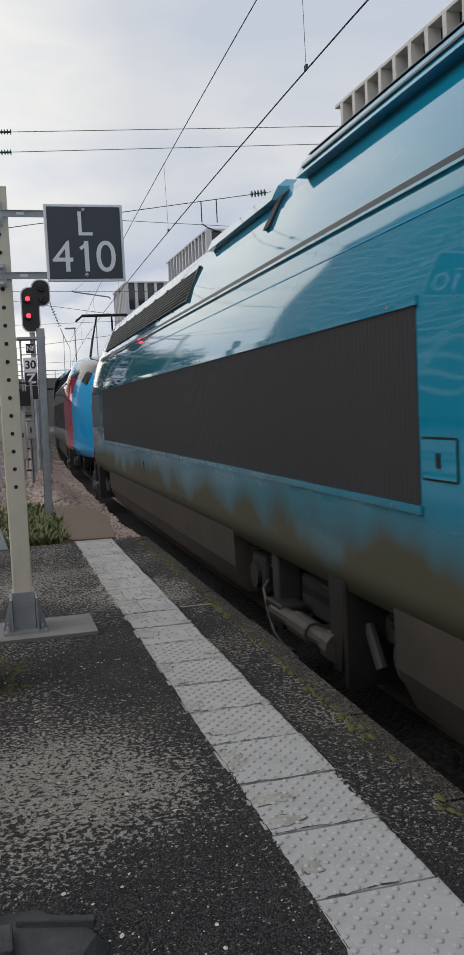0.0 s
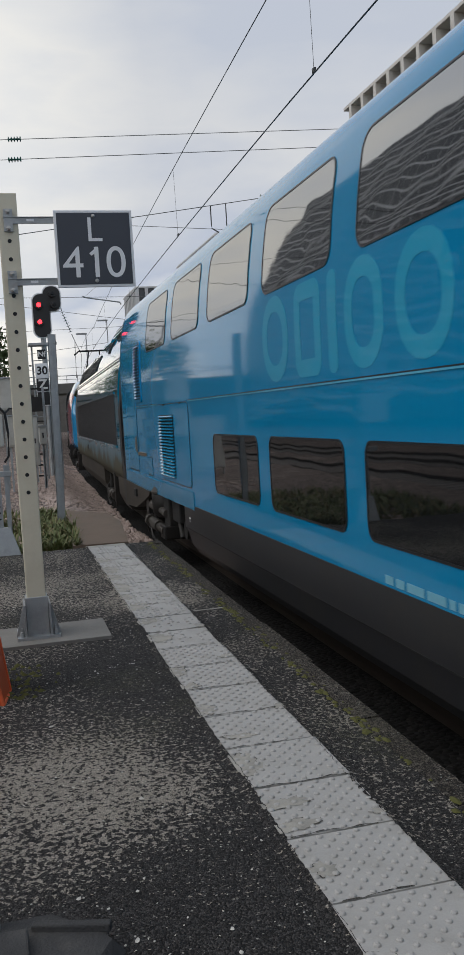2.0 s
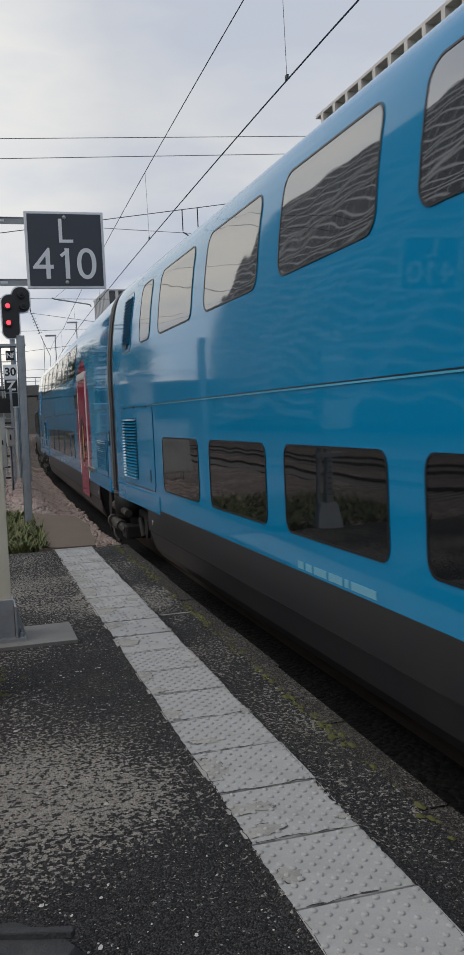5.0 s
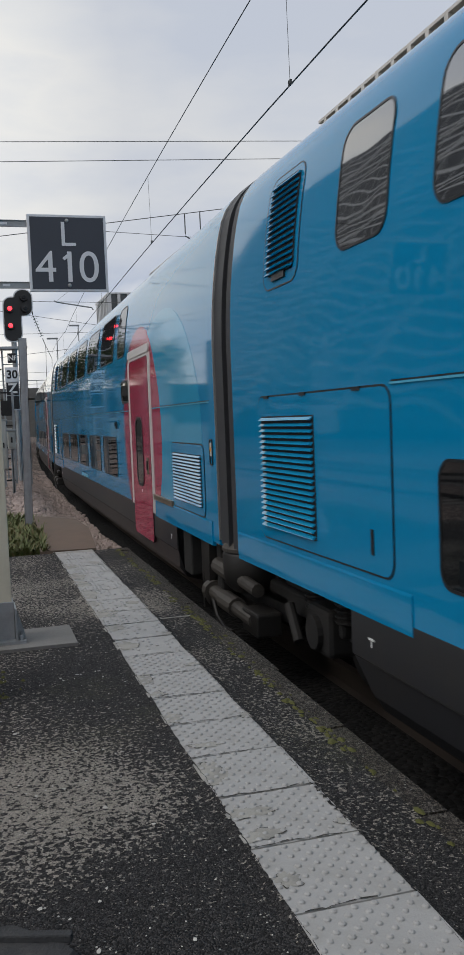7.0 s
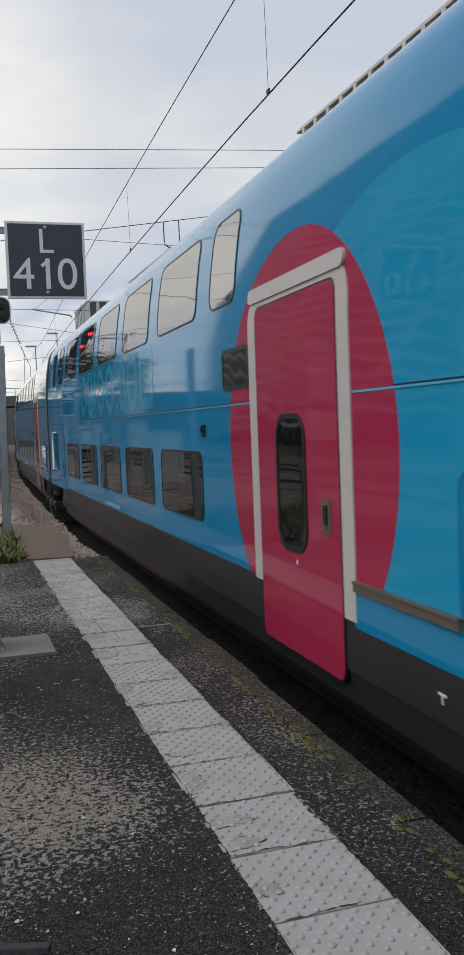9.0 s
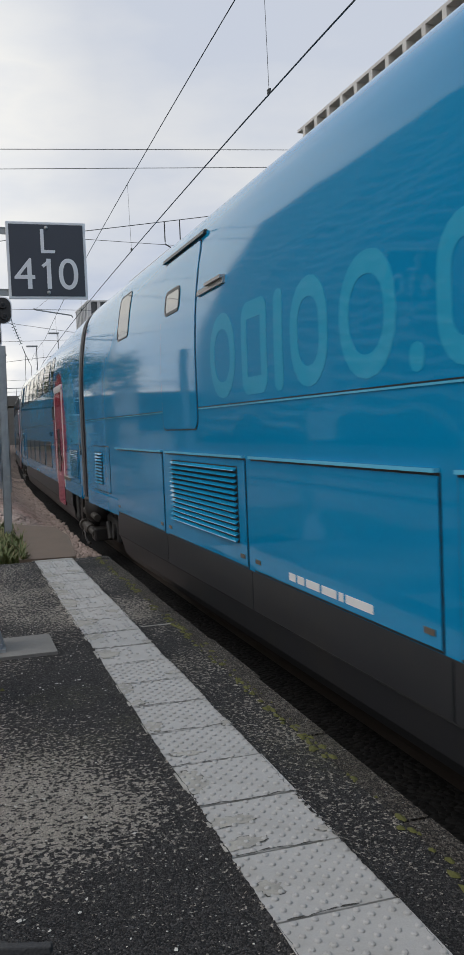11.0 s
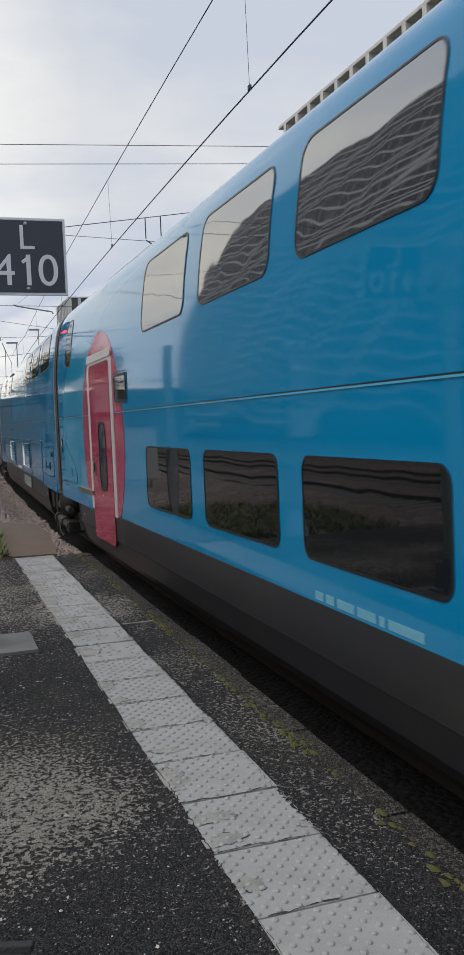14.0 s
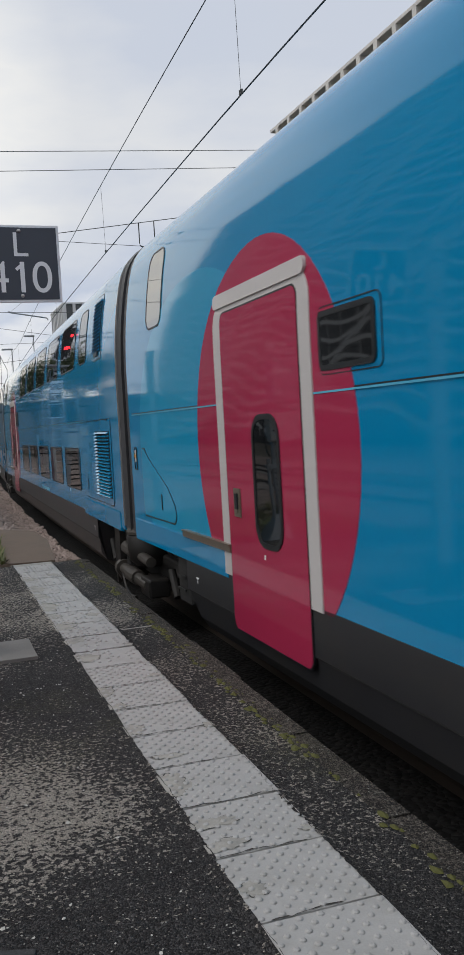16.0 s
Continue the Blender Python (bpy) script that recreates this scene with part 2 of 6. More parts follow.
BANDS = mat("pale_facade_band", (0.78, 0.78, 0.75), 0.6, var=0.1, scale=0.3, bump=0.0)


def glow(name, color, strength):
    m = bpy.data.materials.new(name); m.use_nodes = True
    b = m.node_tree.nodes["Principled BSDF"]
    b.inputs["Base Color"].default_value = (*color, 1)
    b.inputs["Emission Color"].default_value, b.inputs["Emission Strength"].default_value = (*color, 1), strength
    return m


RED_LAMP = glow("red_signal_lamp", (1.0, 0.02, 0.03), 6.0)


def glass(name, color, ior):
    m = mat(name, color, 0.03, var=0.1, scale=2, bump=0.0, spec=0.5)
    n, l = m.node_tree.nodes, m.node_tree.links
    b = n["Principled BSDF"]
    b.inputs["IOR"].default_value = ior
    co = next(x for x in n if x.type == "TEX_COORD")
    wv = n.new("ShaderNodeTexNoise"); wv.inputs["Scale"].default_value = 2.2; wv.inputs["Detail"].default_value = 0.5
    l.new(co.outputs["Object"], wv.inputs["Vector"])
    bp = n.new("ShaderNodeBump"); bp.inputs["Strength"].default_value, bp.inputs["Distance"].default_value = 0.18, 0.012
    l.new(wv.outputs[0], bp.inputs["Height"]); l.new(bp.outputs[0], b.inputs["Normal"])
    return m


TINT = glass("tinted_glass", (0.010, 0.012, 0.014), 4.6)
# same glass as TINT, its reflection turned down so the lower panes look darker
TINT_LOW = glass("dimmed_tinted_glass", (0.006, 0.007, 0.008), 1.65)
PANE = glass("building_glass", (0.035, 0.045, 0.055), 1.6)


def granular(name, base, chip, moss, patch, chips=260.0, cover=0.5, gravel=False, spots=()):
    """Asphalt or ballast: each grain has its own tone, worn patches show pale chippings, moss sits in others."""
    m = bpy.data.materials.new(name); m.use_nodes = True
    n, l = m.node_tree.nodes, m.node_tree.links
    b = n["Principled BSDF"]; b.inputs["Roughness"].default_value = 0.9; b.inputs["Specular IOR Level"].default_value = 0.3
    co = n.new("ShaderNodeTexCoord"); src = co.outputs["Object"]
    v = n.new("ShaderNodeTexVoronoi"); v.inputs["Scale"].default_value = chips; l.new(src, v.inputs["Vector"])
    v2 = n.new("ShaderNodeTexVoronoi"); v2.inputs["Scale"].default_value = chips * 0.45; l.new(src, v2.inputs["Vector"])
    sep = n.new("ShaderNodeSeparateColor"); l.new(v.outputs["Color"], sep.inputs[0])
    sep2 = n.new("ShaderNodeSeparateColor"); l.new(v2.outputs["Color"], sep2.inputs[0])
    tone = n.new("ShaderNodeMapRange"); tone.inputs[3].default_value, tone.inputs[4].default_value = 0.35, 1.75
    l.new(sep.outputs[0], tone.inputs[0])
    bc = n.new("ShaderNodeVectorMath"); bc.operation = "SCALE"; bc.inputs[0].default_value = base; l.new(tone.outputs[0], bc.inputs["Scale"])
    pn = n.new("ShaderNodeTexNoise"); pn.inputs["Scale"].default_value = patch; pn.inputs["Detail"].default_value = 8; pn.inputs["Roughness"].default_value = 0.68
    l.new(src, pn.inputs["Vector"])
    # chance that a chip shows pale grows inside worn patches
    pr = n.new("ShaderNodeMapRange"); pr.inputs[1].default_value, pr.inputs[2].default_value = 0.44, 0.64
    pr.inputs[3].default_value, pr.inputs[4].default_value = 0.05, cover
    worn = pn.outputs[0]
    for centre, radius, gain in spots:
        dv = n.new("ShaderNodeVectorMath"); dv.operation = "DISTANCE"; dv.inputs[1].default_value = centre; l.new(src, dv.inputs[0])
        dr = n.new("ShaderNodeMapRange"); dr.inputs[1].default_value, dr.inputs[2].default_value, dr.inputs[3].default_value, dr.inputs[4].default_value = 0.0, radius, gain, 0.0
        l.new(dv.outputs["Value"], dr.inputs[0])
        ad = n.new("ShaderNodeMath"); ad.operation = "ADD"; l.new(worn, ad.inputs[0]); l.new(dr.outputs[0], ad.inputs[1])
        worn = ad.outputs[0]
    l.new(worn, pr.inputs[0])
    mixg = n.new("ShaderNodeMath"); mixg.operation = "MULTIPLY_ADD"; mixg.inputs[1].default_value = 0.62
    h2 = n.new("ShaderNodeMath"); h2.operation = "MULTIPLY"; h2.inputs[1].default_value = 0.38
    l.new(sep2.outputs[1], h2.inputs[0]); l.new(sep.outputs[1], mixg.inputs[0]); l.new(h2.outputs[0], mixg.inputs[2])
    lt = n.new("ShaderNodeMath"); lt.operation = "LESS_THAN"; l.new(mixg.outputs[0], lt.inputs[0]); l.new(pr.outputs[0], lt.inputs[1])
    ct = n.new("ShaderNodeVectorMath"); ct.operation = "SCALE"; ct.inputs[0].default_value = chip
    t2 = n.new("ShaderNodeMapRange"); t2.inputs[3].default_value, t2.inputs[4].default_value = 0.6, 1.3
    l.new(sep.outputs[2], t2.inputs[0]); l.new(t2.outputs[0], ct.inputs["Scale"])
    m1 = n.new("ShaderNodeMix"); m1.data_type = "RGBA"; l.new(lt.outputs[0], m1.inputs[0]); l.new(bc.outputs[0], m1.inputs[6]); l.new(ct.outputs[0], m1.inputs[7])
    mn = n.new("ShaderNodeTexNoise"); mn.inputs["Scale"].default_value = patch * 0.8; mn.inputs["Detail"].default_value = 6
    mp = n.new("ShaderNodeMapping"); mp.inputs["Location"].default_value = (7.3, 2.1, 4.0); l.new(src, mp.inputs[0]); l.new(mp.outputs[0], mn.inputs["Vector"])
    mr = n.new("ShaderNodeMapRange"); mr.inputs[1].default_value, mr.inputs[2].default_value = 0.56, 0.72; mr.inputs[4].default_value = 0.5
    l.new(mn.outputs[0], mr.inputs[0])
    m2 = n.new("ShaderNodeMix"); m2.data_type = "RGBA"; m2.inputs[7].default_value = (*moss, 1)
    l.new(mr.outputs[0], m2.inputs[0]); l.new(m1.outputs[2], m2.inputs[6]); l.new(m2.outputs[2], b.inputs["Base Color"])
    bp = n.new("ShaderNodeBump"); bp.inputs["Strength"].default_value, bp.inputs["Distance"].default_value = 1.0, 0.006 if not gravel else 0.03
    l.new(v.outputs["Distance"], bp.inputs["Height"]); bp.invert = True; l.new(bp.outputs[0], b.inputs["Normal"])
    return m


def asphalt(name, base, crust, moss, worn_spots):
    """Worn asphalt: single dark and grey grains, beige lichen crust in clumps, thicker where it is worn."""
    m = bpy.data.materials.new(name); m.use_nodes = True
    n, l = m.node_tree.nodes, m.node_tree.links
    b = n["Principled BSDF"]; b.inputs["Roughness"].default_value = 0.85; b.inputs["Specular IOR Level"].default_value = 0.35
    src = n.new("ShaderNodeTexCoord").outputs["Object"]

    def noise(scale, detail, rough=0.55, shift=None):
        t = n.new("ShaderNodeTexNoise"); t.inputs["Scale"].default_value, t.inputs["Detail"].default_value, t.inputs["Roughness"].default_value = scale, detail, rough
        if shift:
            mp = n.new("ShaderNodeMapping"); mp.inputs["Location"].default_value = shift
            l.new(src, mp.inputs[0]); l.new(mp.outputs[0], t.inputs["Vector"])
        else:
            l.new(src, t.inputs["Vector"])
        return t.outputs[0]

    def span(value, a, c, lo=0.0, hi=1.0):
        r = n.new("ShaderNodeMapRange"); l.new(value, r.inputs[0])
        for k, q in enumerate((a, c, lo, hi)):
            r.inputs[1 + k].default_value = q
        return r.outputs[0]

    def calc(op, a, c):
        q = n.new("ShaderNodeMath"); q.operation = op
        for k, s in enumerate((a, c)):
            if isinstance(s, float):
                q.inputs[k].default_value = s
            else:
                l.new(s, q.inputs[k])
        return q.outputs[0]

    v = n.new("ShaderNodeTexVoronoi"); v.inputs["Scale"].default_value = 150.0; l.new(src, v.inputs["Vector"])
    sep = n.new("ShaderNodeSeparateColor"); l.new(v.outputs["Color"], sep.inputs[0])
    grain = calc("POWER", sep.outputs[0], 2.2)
    worn = noise(0.8, 6.0, 0.62)
    for centre, radius, gain in worn_spots:
        dv = n.new("ShaderNodeVectorMath"); dv.operation = "DISTANCE"; dv.inputs[1].default_value = centre; l.new(src, dv.inputs[0])
        worn = calc("ADD", worn, span(dv.outputs["Value"], radius * 0.25, radius, gain, 0.0))
    clump = calc("ADD", calc("MULTIPLY", noise(48.0, 2.0, 0.5), 0.85), calc("MULTIPLY", sep.outputs[1], 0.15))
    edge = span(worn, 0.36, 0.76, 0.70, 0.43)
    crusty = span(calc("SUBTRACT", clump, edge), 0.0, 0.035)
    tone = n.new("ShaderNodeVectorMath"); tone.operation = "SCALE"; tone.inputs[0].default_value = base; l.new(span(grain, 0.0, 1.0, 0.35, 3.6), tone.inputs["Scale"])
    pale = n.new("ShaderNodeVectorMath"); pale.operation = "SCALE"; pale.inputs[0].default_value = crust; l.new(span(sep.outputs[2], 0.0, 1.0, 0.62, 1.35), pale.inputs["Scale"])
    m1 = n.new("ShaderNodeMix"); m1.data_type = "RGBA"; l.new(crusty, m1.inputs[0]); l.new(tone.outputs[0], m1.inputs[6]); l.new(pale.outputs[0], m1.inputs[7])
    m2 = n.new("ShaderNodeMix"); m2.data_type = "RGBA"; m2.inputs[7].default_value = (*moss, 1)
    l.new(calc("MULTIPLY", span(noise(0.7, 6.0, 0.6, (7.3, 2.1, 4.0)), 0.54, 0.70, 0.0, 0.55), span(clump, 0.42, 0.55)), m2.inputs[0]); l.new(m1.outputs[2], m2.inputs[6])
    # single stones that are almost white
    v3 = n.new("ShaderNodeTexVoronoi"); v3.inputs["Scale"].default_value = 85.0; l.new(src, v3.inputs["Vector"])
    s3 = n.new("ShaderNodeSeparateColor"); l.new(v3.outputs["Color"], s3.inputs[0])
    white = calc("MULTIPLY", calc("GREATER_THAN", s3.outputs[0], 0.955), calc("LESS_THAN", v3.outputs["Distance"], 0.36))
    m3 = n.new("ShaderNodeMix"); m3.data_type = "RGBA"; m3.inputs[7].default_value = (0.26, 0.25, 0.225, 1)
    l.new(white, m3.inputs[0]); l.new(m2.outputs[2], m3.inputs[6]); l.new(m3.outputs[2], b.inputs["Base Color"])
    bp = n.new("ShaderNodeBump"); bp.inputs["Strength"].default_value, bp.inputs["Distance"].default_value = 1.0, 0.009
    l.new(v.outputs["Distance"], bp.inputs["Height"]); bp.invert = True
    b2 = n.new("ShaderNodeBump"); b2.inputs["Strength"].default_value, b2.inputs["Distance"].default_value = 0.8, 0.010
    l.new(clump, b2.inputs["Height"]); l.new(bp.outputs[0], b2.inputs["Normal"]); l.new(b2.outputs[0], b.inputs["Normal"])
    return m


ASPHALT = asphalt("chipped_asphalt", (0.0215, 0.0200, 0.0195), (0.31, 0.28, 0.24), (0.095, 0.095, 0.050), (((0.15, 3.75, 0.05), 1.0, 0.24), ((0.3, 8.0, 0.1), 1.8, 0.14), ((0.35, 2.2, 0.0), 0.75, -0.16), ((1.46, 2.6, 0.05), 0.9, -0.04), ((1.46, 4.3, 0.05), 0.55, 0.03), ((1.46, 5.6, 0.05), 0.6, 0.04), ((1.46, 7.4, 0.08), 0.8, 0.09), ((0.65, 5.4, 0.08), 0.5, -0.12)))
BALLAST = granular("ballast_bed", (0.17, 0.135, 0.118), (0.38, 0.31, 0.27), (0.13, 0.10, 0.07), 0.5, chips=22.0, cover=0.5, gravel=True)
STONE = mat("ballast_stone", (0.40, 0.315, 0.275), 0.85, var=0.45, scale=9, fine=60, bump=0.2, stain=(0.16, 0.12, 0.10), stain_amt=0.7, stain_scale=3)
PEBBLE = mat("pale_chipping", (0.52, 0.50, 0.46), 0.8, var=0.25, scale=30, bump=0.1)
TILE = mat("worn_tactile_tile", (0.385, 0.375, 0.36), 0.8, var=0.22, scale=6, fine=140, bump=0.4, dist=0.004, stain=(0.315, 0.305, 0.28), stain_amt=0.75, stain_scale=4.5)
MORTAR = mat("crumbled_mortar", (0.345, 0.33, 0.295), 0.9, var=0.35, scale=12, fine=120, bump=0.5, stain=(0.20, 0.195, 0.18), stain_amt=0.7, stain_scale=8)
MOSS = mat("moss", (0.085, 0.085, 0.022), 0.95, var=0.45, scale=20, fine=160, bump=0.5)
# ballast coloured near-black: the shade below the train is painted in
SHADE_BALLAST = granular("shade_darkened_ballast", (0.007, 0.0065, 0.006), (0.015, 0.0135, 0.012), (0.006, 0.0055, 0.005), 0.5, chips=22.0, cover=0.4, gravel=True)
KERB = asphalt("weathered_kerb_stone", (0.034, 0.029, 0.024), (0.14, 0.125, 0.105), (0.055, 0.050, 0.028), (((1.66, 6.0, 0.08), 0.9, 0.06),))

CRACK = mat("dirt_in_cracks", (0.045, 0.041, 0.036), 0.95, var=0.4, scale=30, fine=200, bump=0.3)


# ---- building blocks ----
def part(name, bm, material, parent=None, label="", smooth=False):
    """Links a bmesh, or (verts, faces), as one mesh object."""
    me = bpy.data.meshes.new(name)
    if isinstance(bm, tuple):
        me.from_pydata([tuple(v) for v in bm[0]], [], [tuple(f) for f in bm[1]])
    else:
        bm.to_mesh(me); bm.free()
    for m in material if isinstance(material, (list, tuple)) else [material]:
        me.materials.append(m)
    if smooth:
        me.polygons.foreach_set("use_smooth", [smooth != "skin" or abs(p.normal.x) > 0.3 for p in me.polygons])
    ob = new(name, me)
    if parent:
        ob.parent = parent
    return tagged(ob, label=label) if label else ob


def thing(name, label, category, at=None, group="", kind=""):
    ob = new(name)
    ob.empty_display_size = 0.2
    ob.matrix_basis = at or Matrix()
    return tagged(ob, label, category, group, kind)


def join(*meshes):
    v, f = [], []
    for a, b in meshes:
        k = len(v)
        v += [tuple(p) for p in a]
        f += [tuple(i + k for i in q) for q in b]
    return v, f


def box(x0, x1, y0, y1, z0, z1, bevel=0.0):
    if not bevel:
        v = [(x, y, z) for x in (x0, x1) for y in (y0, y1) for z in (z0, z1)]
        return v, [(0, 1, 3, 2), (4, 6, 7, 5), (0, 4, 5, 1), (2, 3, 7, 6), (0, 2, 6, 4), (1, 5, 7, 3)]
    b = bmesh.new()
    bmesh.ops.create_cube(b, size=1, matrix=pose((x0 + x1) / 2, (y0 + y1) / 2, (z0 + z1) / 2) @ Matrix.Diagonal((x1 - x0, y1 - y0, z1 - z0, 1)))
    bmesh.ops.bevel(b, geom=b.edges[:], offset=bevel, segments=2, affect="EDGES", profile=0.5)
    v = [tuple(p.co) for p in b.verts]; b.verts.index_update()
    f = [tuple(p.index for p in q.verts) for q in b.faces]
    b.free()
    return v, f


def moved(mesh, m):
    return [tuple(m @ Vector(p)) for p in mesh[0]], mesh[1]


def tube(a, b, r, n=10, r2=None):
    a, b = Vector(a), Vector(b)
    q = (b - a).to_track_quat("Z", "Y").to_matrix()
    r2 = r if r2 is None else r2
    v, f = [], []
    for p, rad in ((a, r), (b, r2)):
        for i in range(n):
            t = 2 * math.pi * i / n
            v.append(tuple(p + q @ Vector((rad * math.cos(t), rad * math.sin(t), 0))))
    for i in range(n):
        j = (i + 1) % n
        f.append((i, j, n + j, n + i))
    return v, f + [tuple(range(n - 1, -1, -1)), tuple(range(n, 2 * n))]


def cable(points, r, n=6):
    """One tube through all the points."""
    p = [Vector(q) for q in points]
    v, f = [], []
    for i, c in enumerate(p):
        d = (p[min(i + 1, len(p) - 1)] - p[max(i - 1, 0)]).to_track_quat("Z", "Y").to_matrix()
        v += [tuple(c + d @ Vector((r * math.cos(2 * math.pi * k / n), r * math.sin(2 * math.pi * k / n), 0))) for k in range(n)]
    for i in range(len(p) - 1):
        f += [(i * n + k, i * n + (k + 1) % n, (i + 1) * n + (k + 1) % n, (i + 1) * n + k) for k in range(n)]
    return v, f + [tuple(range(n - 1, -1, -1)), tuple(range(len(v) - n, len(v)))]


def lathe(profile, n=16, m=None):
    """Turns (radius, height) pairs round z."""
    v, f = [], []
    for r, z in profile:
        v += [(r * math.cos(2 * math.pi * i / n), r * math.sin(2 * math.pi * i / n), z) for i in range(n)]
    for k in range(len(profile) - 1):
        for i in range(n):
            j = (i + 1) % n
            f.append((k * n + i, k * n + j, (k + 1) * n + j, (k + 1) * n + i))
    f += [tuple(range(n - 1, -1, -1)), tuple(range((len(profile) - 1) * n, len(profile) * n))]
    return moved((v, f), m) if m else (v, f)


def writing(name, text, size, material, parent, m, depth=0.002, bold=0.0):
    cu = bpy.data.curves.new(name, "FONT")
    cu.body, cu.size, cu.align_x, cu.align_y, cu.extrude, cu.offset = text, size, "CENTER", "CENTER", depth, bold
    tmp = bpy.data.objects.new(name, cu)
    scene.collection.objects.link(tmp)
    bpy.context.view_layer.update()
    me = bpy.data.meshes.new_from_object(tmp.evaluated_get(bpy.context.evaluated_depsgraph_get()))
    bpy.data.objects.remove(tmp)
    me.materials.clear(); me.materials.append(material)
    ob = new(name, me)
    ob.parent, ob.matrix_basis = parent, m
    return ob


# ---- the line: track curves gently to the right; FACE is where the trains' near side runs ----
FACE, LEAN, BEND, RAIL_Z, SLOPE = 2.058, -0.0045, 0.0015, -0.37, 0.0148


def side(y):
    return FACE + LEAN * y + BEND * y * y / 2


def along(off, y):
    h = math.atan(LEAN + BEND * y)
    return side(y) + off * math.cos(h), y - off * math.sin(h)


def sweep(section, y0, y1, step):
    """A section of (offset from the trains' side, height) carried along the line."""
    ys = np.arange(y0, y1 + step / 2, step)
    v = [(*along(o, y), z) for y in ys for o, z in section]
    k = len(section)
    f = [(i * k + j, i * k + j + 1, (i + 1) * k + j + 1, (i + 1) * k + j) for i in range(len(ys) - 1) for j in range(k - 1)]
    return v, f


def loop_sweep(section, y0, y1, step):
    return sweep(section + section[:1], y0, y1, step)


ground = tagged(part("ground", ([(-3000, -3000, -0.8), (3000, -3000, -0.8), (3000, 3000, -0.8), (-3000, 3000, -0.8)], [(0, 1, 2, 3)]), EARTH), "bare earth with patches of grass beside the railway", "ground", kind="structure")
# bed and sleepers of this track carry the train's shade in their colour
trackbed = tagged(part("trackbed", sweep([(-1.6, -0.79), (-1.0, -0.55), (-0.2, -0.55), (1.4, -0.52), (3.2, -0.5), (9.5, -0.5), (10.4, -0.79)], -80, 420, 5.0), SHADE_BALLAST), "ballast bed under the platform track, near-black to paint in the train's shade", "trackbed", kind="structure")
RAIL_SECTION = [(-0.07, -0.17), (0.07, -0.17), (0.02, -0.14), (0.012, -0.05), (0.036, -0.04), (0.036, 0.0), (-0.036, 0.0), (-0.036, -0.04), (-0.012, -0.05), (-0.02, -0.14)]
for off in (0.70, 2.20, 5.1, 6.6):
    tagged(part("rail", loop_sweep([(off + a, RAIL_Z + b) for a, b in RAIL_SECTION], -80, 300, 3.0), RAIL), "worn brown steel running rail on ballast", "rail", "rails", "structure")
sl = [moved(box(0.15, 2.75, -0.13, 0.13, -0.62, -0.548), Matrix.Translation((side(y), y, 0))) for y in np.arange(-20, 90, 0.6)]
tagged(part("sleepers", join(*sl), SHADE_SLEEPER), "concrete sleepers half buried in ballast, near-black to paint in the train's shade", "sleeper", kind="stuff")

# the tracks on the far side of the island platform
left_bed = tagged(part("trackbed_left", ([(-16, -80, -0.5), (-3.3, -80, -0.5), (-3.3, 260, -0.5), (-16, 260, -0.5), (-18, -80, -0.79), (-18, 260, -0.79)], [(0, 1, 2, 3), (4, 0, 3, 5)]), BALLAST), "ballast bed of the neighbouring tracks", "trackbed", kind="structure")
for xr in (-5.2, -6.7, -9.3, -10.8):
    tagged(part("rail", ([(xr + a, y, RAIL_Z + b) for y in (-80, 260) for a, b in RAIL_SECTION], [(i, (i + 1) % 10, 10 + (i + 1) % 10, 10 + i) for i in range(10)]), RAIL), "worn brown steel running rail on ballast", "rail", "rails", "structure")
sl = [box(c - 1.3, c + 1.3, y - 0.13, y + 0.13, -0.58, -0.462) for c in (-5.95, -10.05) for y in np.arange(-10, 70, 0.6)]
tagged(part("sleepers", join(*sl), SLEEPER), "grey concrete sleepers of the neighbouring tracks", "sleeper", kind="stuff")


# ---- platform ----
PL_END, EDGE = 10.2, 1.735


def flat(x0, x1, y0, y1, top, low):
    """A block whose top and foot follow the platform's slight rise."""
    v = [(x, y, SLOPE * y + h) for x in (x0, x1) for y in (y0, y1) for h in (low, top)]
    return v, box(0, 1, 0, 1, 0, 1)[1]


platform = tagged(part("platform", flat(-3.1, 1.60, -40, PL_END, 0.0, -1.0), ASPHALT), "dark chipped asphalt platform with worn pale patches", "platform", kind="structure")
strip_bed = tagged(part("strip_bed", flat(0.885, 1.325, -40, PL_END + 0.04, 0.006, -0.3), MORTAR), "crumbling grey mortar bed under the tactile strip", "platform", kind="structure")

kerb = tagged(new("kerb"), "row of weathered concrete edge stones along the platform", "kerb", kind="structure")
y = -8.0
rk = random.Random(4)
while y < PL_END:
    n = min(rk.choice((0.98, 1.0, 1.02)), PL_END - y)
    dz = rk.uniform(-0.006, 0.006)
    v, f = flat(1.60, EDGE + rk.uniform(-0.012, 0.012), y + 0.008, y + n - 0.008, 0.004 + dz, -1.0)
    v = [(a - (0.012 if a > 1.7 and c > -0.5 else 0), b, c) for a, b, c in v]
    part("edge_stone", (v, f), KERB, kerb)
    y += n
tagged(part("kerb_core", flat(1.602, 1.70, -40, PL_END, -0.02, -1.0), KERB), "concrete core of the platform edge", "kerb", kind="structure")


tagged(part("asphalt_joint", flat(1.33, 1.598, 6.590, 6.607, 0.004, -0.02), MORTAR), "thin pale mortar joint across the asphalt", "joint", kind="structure")


